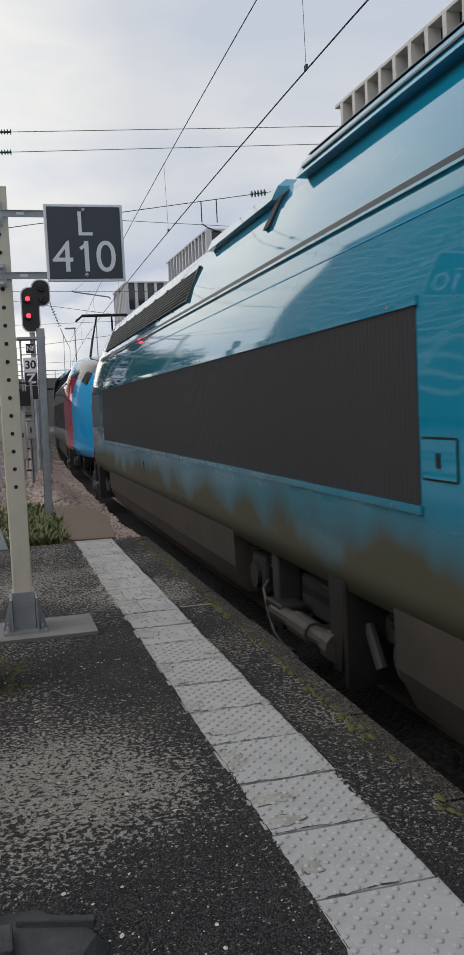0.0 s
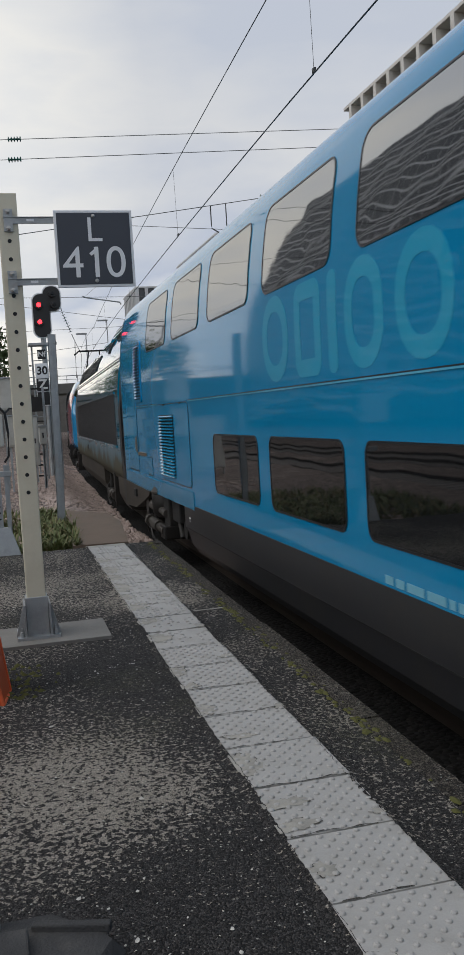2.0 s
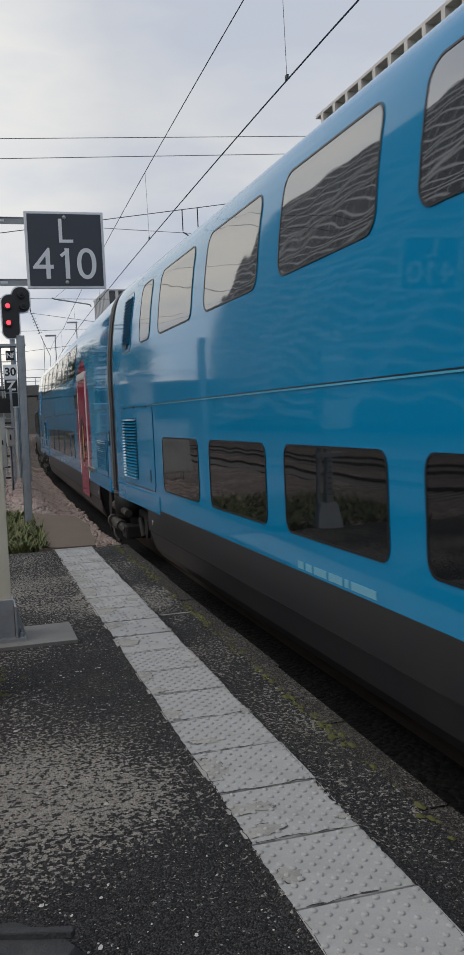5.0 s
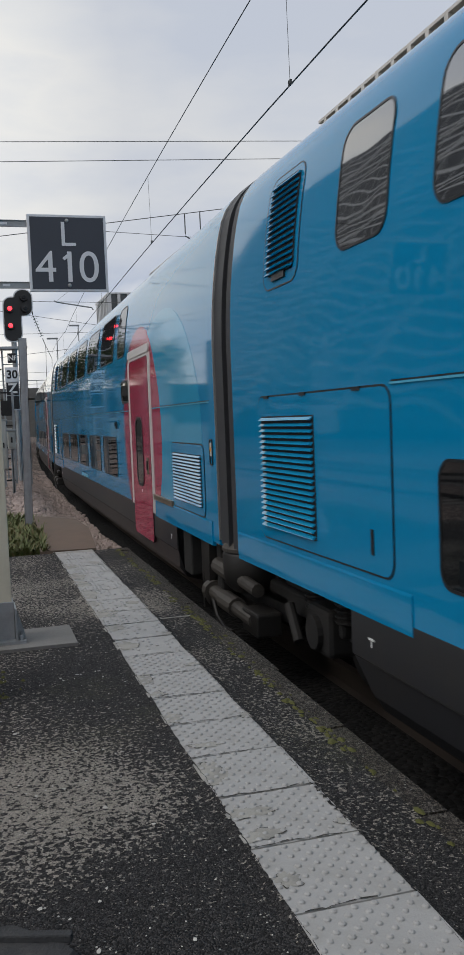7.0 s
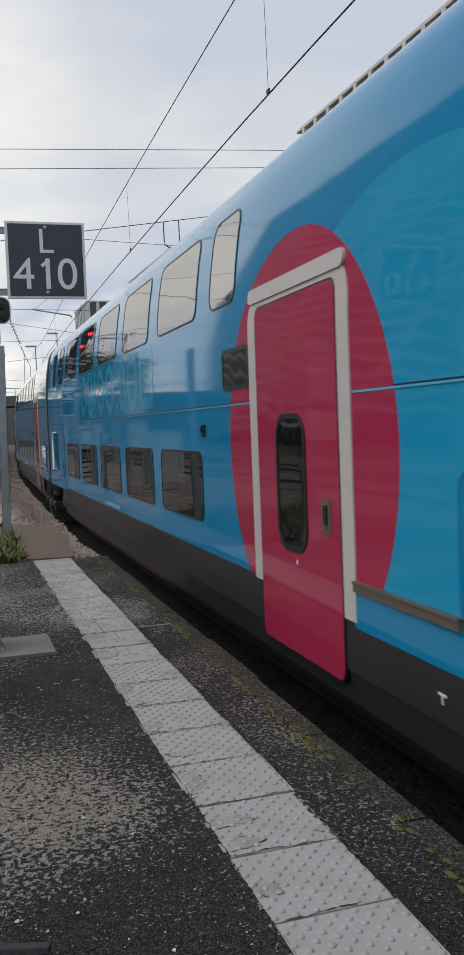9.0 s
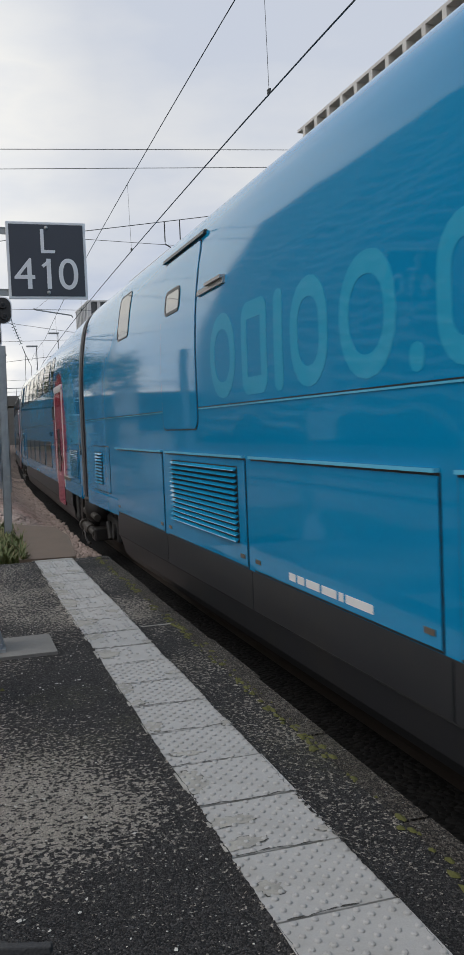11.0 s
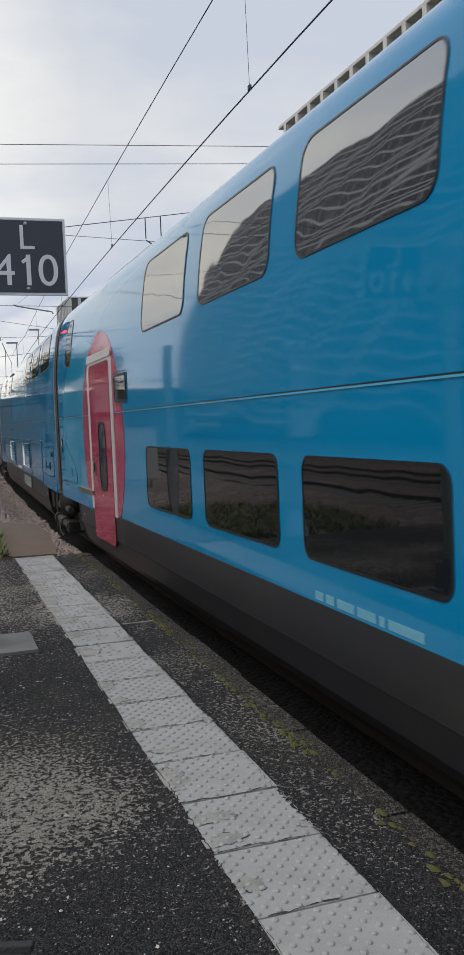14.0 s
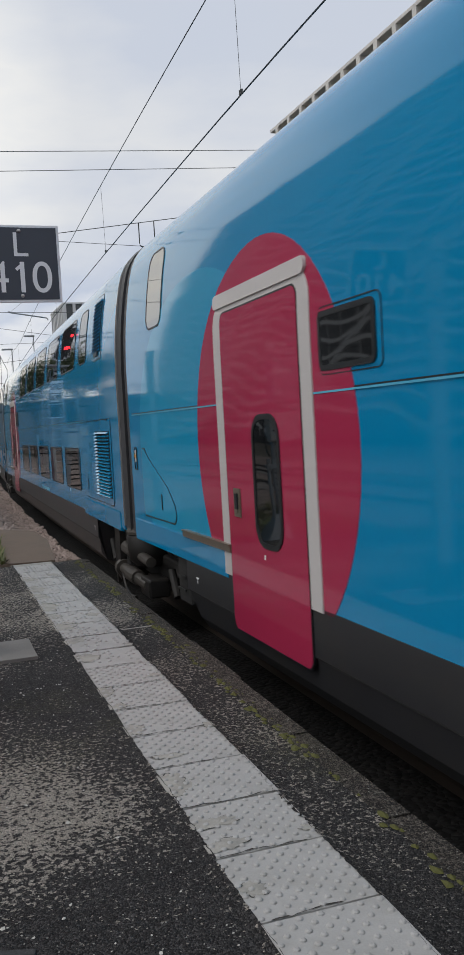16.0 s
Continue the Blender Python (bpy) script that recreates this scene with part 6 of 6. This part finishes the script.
def bogie(powered=False):
    """Bogie; origin on the trains' side line, at its middle."""
    t = thing("bogie", "grimy cast metal bogie with dusty springs and dampers", "bogie", group="bogies of the train")
    zc = RAIL_Z + WHEEL_R
    sec = []
    for x in (0.30, 2.48):
        sec.append(box(x, x + 0.12, -1.75, 1.75, zc - 0.02, zc + 0.16, 0.03))
        sec.append(box(x, x + 0.12, -0.7, 0.7, zc - 0.14, zc + 0.10, 0.03))
    sec.append(box(0.35, 2.55, -0.3, 0.3, zc - 0.1, zc + 0.2, 0.03))
    part("frame", join(*sec), UNDER, t)
    wheels = []
    for y in (-1.5, 1.5):
        prof = [(0.06, -0.10), (0.11, -0.08), (0.12, -0.05), (0.40, -0.03), (0.46, -0.055), (0.46, 0.06), (0.49, 0.065), (0.49, 0.09), (0.40, 0.09), (0.38, 0.03), (0.14, 0.05), (0.10, 0.10)]
        w = join(lathe(prof, 28, pose(0.68, 0, 0, 0, 90, 0)), lathe(prof, 28, pose(2.22, 0, 0, 0, -90, 0)), tube((0.6, 0, 0), (2.3, 0, 0), 0.09, 14),
                 *[tube((0.62, 0.26 * math.cos(a), 0.26 * math.sin(a)), (0.66, 0.26 * math.cos(a), 0.26 * math.sin(a)), 0.03, 8) for a in np.arange(0, 6.28, 1.047)])
        ob = part("wheelset", w, CAST, t, "grimy steel wheelset", smooth=False)
        ob.matrix_basis = pose(0, y, zc)
        wheels.append(ob)
        part("axle_box", join(box(0.22, 0.46, y - 0.2, y + 0.2, zc - 0.16, zc + 0.18, 0.04), tube((0.18, y, zc), (0.24, y, zc), 0.12, 14)), UNDER, t)
        for dy in (-0.28, 0.28):
            part("spring", lathe([(r, z + h) for z in np.arange(zc + 0.10, zc + 0.36, 0.04) for r, h in ((0.070, 0.0), (0.092, 0.012), (0.092, 0.024), (0.070, 0.036))], 12, Matrix.Translation((0.34, y + dy, 0))), CAST, t)
    turn = Matrix.Diagonal((1, 1 if powered else -1, 1, 1))
    if not powered:
        pot = part("air_spring", lathe([(0.05, 0.06), (0.20, 0.08), (0.275, 0.15), (0.285, 0.30), (0.285, 0.40), (0.27, 0.43)], 24, Matrix.Translation((0.27, 0.02, 0.04))), CAST, t, "dusty air spring pot", smooth=True)
        part("lid", lathe([(0.285, 0.43), (0.29, 0.46), (0.24, 0.53), (0.12, 0.60), (0.04, 0.62)], 24, Matrix.Translation((0.27, 0.02, 0.04))), DUSTY, pot, "pale dusty lid")
    if not powered:
        part("damper", moved(join(tube((0.10, 0.55, 0.22), (0.10, -0.65, 0.26), 0.055, 12), tube((0.10, -0.05, 0.24), (0.10, -0.62, 0.255), 0.078, 12)), turn), DUSTY, t, "pale dusty damper")
    part("damper", moved(join(tube((0.07, 0.55, -0.02), (0.07, -0.72, 0.0), 0.062, 12), tube((0.07, 0.05, -0.01), (0.07, -0.35, -0.01), 0.085, 12), tube((0.07, -0.68, 0.0), (0.07, -0.80, 0.0), 0.10, 12)), turn), DUSTY, t, "pale dusty damper")
    part("link_box", moved(box(0.03, 0.25, 0.30, 0.70, -0.13, 0.06, 0.02), turn), CAST, t)
    part("bracket", moved(join(([(0.04, -0.72, 0.48), (0.04, -1.02, 0.48), (0.04, -0.90, -0.12), (0.04, -0.76, -0.14), (0.10, -0.72, 0.48), (0.10, -1.02, 0.48), (0.10, -0.90, -0.12), (0.10, -0.76, -0.14)], [(0, 1, 2, 3), (7, 6, 5, 4), (0, 4, 5, 1), (2, 6, 7, 3), (0, 3, 7, 4), (1, 5, 6, 2)]), box(0.04, 0.4, -1.02, -0.96, -0.2, 0.46)), turn), CAST, t)
    part("bracket", box(0.10, 0.3, 0.55, 0.70, 0.0, 0.46, 0.02), UNDER, t)
    part("stay", join(tube((0.12, -0.6, 0.02), (0.12, 0.5, -0.05), 0.035, 8), box(0.08, 0.30, -0.45, -0.15, -0.06, 0.0, 0.01)), CAST, t)
    part("hose", cable([(0.12, 0.85, 0.15), (0.06, 0.80, 0.10), (0.04, 0.65, -0.05), (0.04, 0.5, -0.20), (0.05, 0.3, -0.26), (0.06, 0.1, -0.25)], 0.022, 8), CAST, t, "dusty hanging hose")
    for y in (-1.5, 1.5):
        part("brake_unit", box(0.40, 0.6, y - 0.52, y - 0.40, zc - 0.2, zc + 0.25, 0.02), UNDER, t)
        part("sand_pipe", tube((0.2, y + 0.5, zc + 0.1), (0.2, y + 0.32, zc - 0.14), 0.04, 10), UNDER, t)
    return t, wheels


START, SPEED = 2.84, 6.661
DRIFT = [(0, 0.19), (1, 0.188), (1.5, 0.142), (2, 0.10), (3, 0.01), (3.5, 0.0), (4, -0.034), (6.5, -0.135), (7, -0.175), (7.5, -0.178), (8.5, -0.178), (11, -0.10), (12, -0.06), (13.5, 0.023), (14.5, 0.19), (15, 0.262), (16, 0.312)]


def run(t):
    """Metres run since the start."""
    return SPEED * t + float(np.interp(t, [d[0] for d in DRIFT], [d[1] for d in DRIFT]))



def place_on_line(s_back, s_front):
    xa, xb = side(s_back), side(s_front)
    return pose(xa, s_back, 0, 0, 0, -math.degrees(math.atan2(xb - xa, s_front - s_back)))


TRAIN = []


def couple(ob, s_front, length, label):
    tagged(ob, label)
    TRAIN.append((ob, s_front - length, s_front))


pc2 = power_car(True, False)
couple(pc2, START + 22.15, 22.15, "teal high-speed power car, dirty below, moving away along the platform")
pc1 = power_car(False, True)
pantograph(pc1, 5.4)
couple(pc1, START + 44.75, 22.15, "teal power car with bright blue and crimson nose, coupled in front")
r1 = coach_end()
couple(r1, START, END_L, "blue double-deck coach with crimson door, next to the power car")
r2 = coach_a(False)
s = START - END_L
couple(r2, s, COACH_L, "blue double-deck coach with crimson door at its rear end")
r3 = coach_a(True)
couple(r3, s - COACH_L, COACH_L, "blue double-deck coach with faded turquoise lettering blocks and crimson door")
r4 = coach_bar()
couple(r4, s - 2 * COACH_L, COACH_L, "blue buffet coach with louvred side panels and a service door")
r5 = coach_b()
couple(r5, s - 3 * COACH_L, COACH_L, "blue double-deck coach with crimson door at its front end")
couple(copy_thing(r5, Matrix()), s - 4 * COACH_L, COACH_L, "blue double-deck coach with crimson door at its front end")
front = START + 44.75
couple(copy_thing(r5, Matrix()), front + COACH_L, COACH_L, "blue double-deck coach far ahead in the leading set")
couple(copy_thing(r2, Matrix()), front + 2 * COACH_L, COACH_L, "blue double-deck coach far ahead in the leading set")
couple(copy_thing(r2, Matrix()), front + 3 * COACH_L, COACH_L, "blue double-deck coach far ahead in the leading set")

BOGIES = []
b0, w0 = bogie()
b1, w1 = bogie(True)
BOGIES.append((b1, w1, START + 3.1))


def bogie_copy(src, s_mid):
    c = copy_thing(src, Matrix())
    BOGIES.append((c, [o for o in c.children if o.name.startswith("wheelset")], s_mid))


for q in (17.0, 27.5, 41.6):
    bogie_copy(b1, START + q)
BOGIES.append((b0, w0, s))
for q in (START - 3.4, s - COACH_L, s - 2 * COACH_L, s - 3 * COACH_L, s - 4 * COACH_L, s - 5 * COACH_L, front, front + COACH_L, front + 2 * COACH_L):
    bogie_copy(b0, q)


# ---- overhead line ----
def droop(a, b, sag, n=12):
    a, b = Vector(a), Vector(b)
    return [tuple(a.lerp(b, i / n) - Vector((0, 0, sag * 4 * (i / n) * (1 - i / n)))) for i in range(n + 1)]


def overhead():
    ys = list(np.arange(-12, 62, 2.0))
    cx = lambda y: side(y) + 1.45 + 0.10 * math.sin(y / 14.0) - 0.05
    cz = lambda y: 5.13 - 0.009 * max(0, y - 9)
    mz = lambda y: 6.62 - 0.030 * (y - 8) if y < 40 else 5.66 + 0.03 * (y - 40)
    t = thing("contact_line", "thin dark contact wire and messenger wire over the track", "overhead wire")
    part("contact_wire", cable([(cx(y), y, cz(y)) for y in ys], 0.0085, 6), WIRE, t)
    part("messenger_wire", cable([(cx(y) - 0.02, y, mz(y)) for y in ys], 0.0075, 6), WIRE, t)
    for y in (0.6, 9.2, 17.4, 25.6, 33.8, 42.0, 50):
        part("dropper", cable([(cx(y), y, cz(y)), (cx(y) - 0.02, y, mz(y))], 0.003, 5), WIRE, t)
        part("clip", box(cx(y) - 0.012, cx(y) + 0.012, y - 0.03, y + 0.03, cz(y), cz(y) + 0.05), WIRE, t)


overhead()


def insulator(parent, c, axis, n=5, r=0.055, pitch=0.055):
    v = Vector(axis).normalized()
    q = v.to_track_quat("Z", "Y").to_matrix().to_4x4()
    prof = []
    for i in range(n):
        z = i * pitch
        prof += [(0.018, z), (r, z + 0.012), (r * 0.9, z + 0.024), (0.018, z + 0.03)]
    part("insulator", lathe(prof, 12, Matrix.Translation(c) @ q), INSUL, parent, "dark ribbed insulator")


def cross_span(y, wires, label, ins, size=0.055):
    t = thing("cross_span", label, "span wire", group="span wires across the tracks")
    for a, b, sag, r in wires:
        part("span_wire", cable(droop(a, b, sag), r, 6), WIRE, t)
    for c, axis in ins:
        insulator(t, c, axis, 5, size, size)
    return t


cross_span(18, [((-14, 18, 6.27), (20, 18, 8.01), 0.0, 0.0065), ((-14, 18, 5.86), (20, 18, 7.68), 0.0, 0.0065)], "two dark span wires across the tracks with insulators", [((0.62, 18, 7.02), (1, 0, 0.05)), ((0.60, 18, 6.64), (1, 0, 0.05)), ((12, 18, 7.6), (1, 0, 0.05))])
cs = cross_span(28, [((-14, 28, 5.08), (24, 28, 10.53), 0.0, 0.012), ((-14, 28, 8.3), (24, 28, 6.63), 0.0, 0.008)], "sloping span wires carrying the registration arms", [((8.72, 28, 8.345), (1, 0, 0.14))], 0.11)
for x in (7.05, 7.55):
    part("hanger", tube((x, 28, 7.09 + 0.1435 * x), (x, 28, 7.45), 0.018, 6), WIRE, cs)
part("registration_arm", cable([(7.05, 28, 7.40), (7.25, 28, 7.28), (7.9, 28, 7.05)], 0.02, 6), WIRE, cs)
for yy, z0, z1 in ((45, 7.92, 7.33), (52, 11.36, 4.46), (60, 7.08, 7.95), (50, 2.91, 7.9), (70, 5.08, 6.03)):
    cross_span(yy, [((-31.7, yy, z0 - 11.7 * (z1 - z0) / 46), (26, yy, z1), 0.0, 0.012)], "far dark span wire across the tracks", [])


def far_mast(x, y, h, arm, label):
    t = thing("catenary_mast", label, "catenary mast", group="catenary masts")
    part("column", tube((x, y, -0.8), (x, y, h), 0.11, 8, 0.09), GALV, t)
    part("arm", cable([(x, y, h - 0.4), (x + arm, y, h - 0.1)], 0.05, 6), GALV, t)
    part("stay", cable([(x, y, h), (x + arm, y, h - 0.1)], 0.02, 5), WIRE, t)
    insulator(t, (x + arm * 0.6, y, h - 1.0), (0.4, 0, -1), 6, 0.09, 0.09)
    part("drop_arm", cable([(x + arm * 0.5, y, h - 0.25), (x + arm * 0.55, y, h - 1.0)], 0.03, 5), WIRE, t)


far_mast(-3.0, 44, 7.6, 3.0, "grey catenary mast with bracket and insulators")
arm = thing("registration_arm", "long grey registration arm hung from a span wire", "catenary arm")
part("arm_tube", cable([(5.86, 57.7, 9.36), (6.0, 57.7, 9.28), (8.2, 57.7, 8.93), (8.28, 57.7, 8.78)], 0.045, 6), GALV, arm)
part("hanger", cable([(5.95, 57.7, 9.3), (5.95, 52, 9.0), (5.95, 45, 8.6)], 0.008, 5), WIRE, arm)
hang = thing("insulator_string", "dark insulator string hanging from a span wire", "insulator")
part("rod", cable([(3.75, 50, 8.6), (3.9, 50, 7.55)], 0.025, 5), WIRE, hang)
insulator(hang, (3.92, 50, 7.5), (0.36, 0, -1), 8, 0.12, 0.16)
part("tail", cable([(4.35, 50, 6.3), (4.5, 50, 5.9), (4.45, 50, 3.9)], 0.02, 5), WIRE, hang)
part("tail", cable([(4.5, 50, 5.9), (4.8, 50, 5.2), (4.75, 50, 3.9)], 0.015, 5), WIRE, hang)


def near_mast():
    t = thing("lattice_mast", "grey catenary mast on the far platform edge", "catenary mast", group="catenary masts")
    x, y = -2.2, 4.5
    for dx in (-0.13, 0.13):
        part("leg", box(x + dx - 0.03, x + dx + 0.03, y - 0.05, y + 0.05, 0.05, 8.0), GALV, t)
    for i in range(22):
        part("lacing", cable([(x - 0.13, y, 0.3 + i * 0.34), (x + 0.13, y, 0.64 + i * 0.34)], 0.015, 5), GALV, t)
    part("foot", box(x - 0.3, x + 0.3, y - 0.3, y + 0.3, 0.02, 0.32, 0.03), CONCRETE, t)


near_mast()


def lamp_post(x, y, h):
    t = thing("lamp_post", "slender grey street lamp in the distance", "street lamp", group="far street lamps")
    part("pole", tube((x, y, -0.8), (x, y, h), 0.07, 8, 0.04), GALV, t)
    part("lamp_head", box(x - 0.9, x + 0.1, y - 0.15, y + 0.15, h, h + 0.14, 0.03), GALV, t)


lamp_post(11.1, 88, 11.0)
lamp_post(8.6, 84, 9.4)


# ---- buildings ----
def fin_building(name, label, x0, x1, y0, y1, h, pitch, floors, depth, wall_mat, glass_rows=True):
    """Offices with deep upright fins and glazing between them, floor by floor, on the track side and the front."""
    t = thing(name, label, "office building", group="buildings beyond the railway")
    part("core", box(x0 + depth, x1, y0 + depth, y1 - depth, -0.8, h - 0.25), PANE, t, "dark glazing behind the fins")
    part("parapet", box(x0, x1 + 0.2, y0, y1, h - 0.22, h, 0.03), wall_mat, t)
    fh = (h - 0.9) / floors
    for i in range(floors):
        z = fh * i
        part("floor_band", box(x0 + 0.12, x1, y0 + 0.12, y1 - 0.12, z - 0.35, z + 0.15), wall_mat, t)
    ys = np.arange(y0, y1 - 0.2, pitch)
    for y in ys:
        part("fin", box(x0, x0 + depth + 0.1, y, y + 0.42, -0.8, h - 0.2), wall_mat, t)
        part("mullion", box(x0 + depth - 0.12, x0 + depth + 0.05, y + 0.42 + (pitch - 0.42) * 0.45, y + 0.42 + (pitch - 0.42) * 0.6, -0.8, h - 0.2), wall_mat, t)
    for x in np.arange(x0 + pitch, x1, pitch):
        for y in (y0, y1 - depth):
            part("fin", box(x, x + 0.42, y, y + depth, -0.8, h - 0.2), wall_mat, t)


fin_building("office_building", "pale concrete office building with deep upright window fins", 25.2, 44, 22, 60.3, 22.3, 2.05, 7, 0.8, FACADE)
fin_building("office_building", "white slatted building with a pale roof edge", 23.0, 40, 90, 110.5, 19.8, 1.6, 6, 0.5, CLAD)
fin_building("office_building", "light grey building with upright slats far along the line", 20.5, 34, 128, 140.5, 20.0, 1.4, 6, 0.4, CLAD)


def wave_building():
    """The tall dark block across the tracks, with pale bands that wave along its face."""
    t = thing("dark_office_block", "tall dark glazed block with pale wavy bands on its facade", "office building", group="buildings beyond the railway")
    t.matrix_basis = pose(-31.5, 131, 0)
    W, H = 86.0, 45.0
    part("core", box(-28, 0, -W, 0, -0.8, H), mat_block, t)
    for i in range(34):
        z = 1.5 + i * 1.28
        ys = np.arange(-W, 0.1, 1.0)
        v = []
        for y in ys:
            zz = z + 1.1 * math.sin(y / 5.5 + i * 0.35) + 0.6 * math.sin(y / 2.3 + i * 1.1)
            o = 0.10
            v += [(o, y, zz), (o, y, zz + 0.34), (0, y, zz), (0, y, zz + 0.34)]
        f = []
        for k in range(len(ys) - 1):
            a, b = 4 * k, 4 * k + 4
            f += [(a, b, b + 1, a + 1), (a + 1, b + 1, b + 3, a + 3), (a, a + 2, b + 2, b)]
        part("wavy_band", (v, f), BANDS, t)
    for y in np.arange(-W + 1.0, 0, 2.6):
        part("mullion", box(0, 0.05, y, y + 0.12, 0.0, H), BANDS, t)


mat_block = mat("dark_facade", (0.014, 0.015, 0.017), 0.35, var=0.5, scale=0.5, fine=1.3, bump=0.0)
wave_building()


def bridge():
    t = thing("road_bridge", "grey concrete road bridge with a railing over the tracks", "bridge")
    y = 128
    part("deck", box(-60, 70, y, y + 10, 5.4, 6.8), CONCRETE, t)
    part("abutment", box(-26, -14, y, y + 10, -0.8, 5.4), CONCRETE, t)
    part("abutment", box(26, 40, y, y + 10, -0.8, 5.4), CONCRETE, t)
    part("far_wall", box(-70, 80, y + 30, y + 31, -0.8, 6.5), CONCRETE, t)
    part("rail_top", box(-60, 70, y, y + 0.1, 7.80, 7.9), GALV, t)
    part("rail_mid", box(-60, 70, y, y + 0.06, 7.30, 7.36), GALV, t)
    for x in np.arange(-20, 30, 1.5):
        part("rail_post", box(x, x + 0.08, y, y + 0.08, 6.8, 7.85), GALV, t)


bridge()


def tree(x, y, h, seed):
    r = random.Random(seed)
    t = thing("tree", "dark green leafy tree beside the line", "tree", group="trees beside the line")
    limbs = [tube((x, y, -0.8), (x + r.uniform(-0.3, 0.3), y, h * 0.55), 0.22, 8, 0.13)]
    tips = []
    for i in range(9):
        a = r.uniform(0, 6.28)
        z0 = h * r.uniform(0.3, 0.55)
        e = (x + math.cos(a) * h * 0.28 * r.uniform(0.5, 1), y + math.sin(a) * h * 0.28 * r.uniform(0.5, 1), z0 + h * r.uniform(0.2, 0.42))
        limbs.append(tube((x, y, z0), e, 0.09, 6, 0.03))
        tips.append(e)
    part("trunk", join(*limbs), BARK, t)
    vs, fs = [], []
    for i in range(2600):
        c = r.choice(tips)
        p = Vector((c[0] + r.gauss(0, h * 0.085), c[1] + r.gauss(0, h * 0.085), c[2] + r.gauss(0, h * 0.075)))
        q = Euler((r.uniform(0, 6.28), r.uniform(0, 6.28), r.uniform(0, 6.28))).to_matrix()
        k = len(vs)
        s = r.uniform(0.10, 0.22)
        vs += [tuple(p + q @ Vector(w)) for w in ((-s, 0, 0), (0, -s * 0.5, 0), (s, 0, 0), (0, s * 0.5, 0))]
        fs.append((k, k + 1, k + 2, k + 3))
    tagged(part("crown", (vs, fs), LEAF, t), kind="stuff")


tree(-0.8, 62, 8.0, 1)
tree(-3.4, 58, 8.8, 2)
tree(-6.5, 66, 8.4, 3)


# ---- motion ----
def motions():
    times = [k / 2 for k in range(33)]
    for ob, back, lead in TRAIN:
        walk(ob, [(t, place_on_line(back + run(t), lead + run(t))) for t in times])
    zc = RAIL_Z + WHEEL_R
    for ob, wheels, mid in BOGIES:
        walk(ob, [(t, place_on_line(mid + run(t) - 1.5, mid + run(t) + 1.5) @ Matrix.Translation((0, 1.5, 0))) for t in times])
        for n, wset in enumerate(sorted(wheels, key=lambda o: o.location.y)):
            yy = (-1.5, 1.5)[n]
            walk(wset, [(k / 10, pose(0, yy, zc, -math.degrees(run(k / 10) / WHEEL_R))) for k in range(161)])


motions()
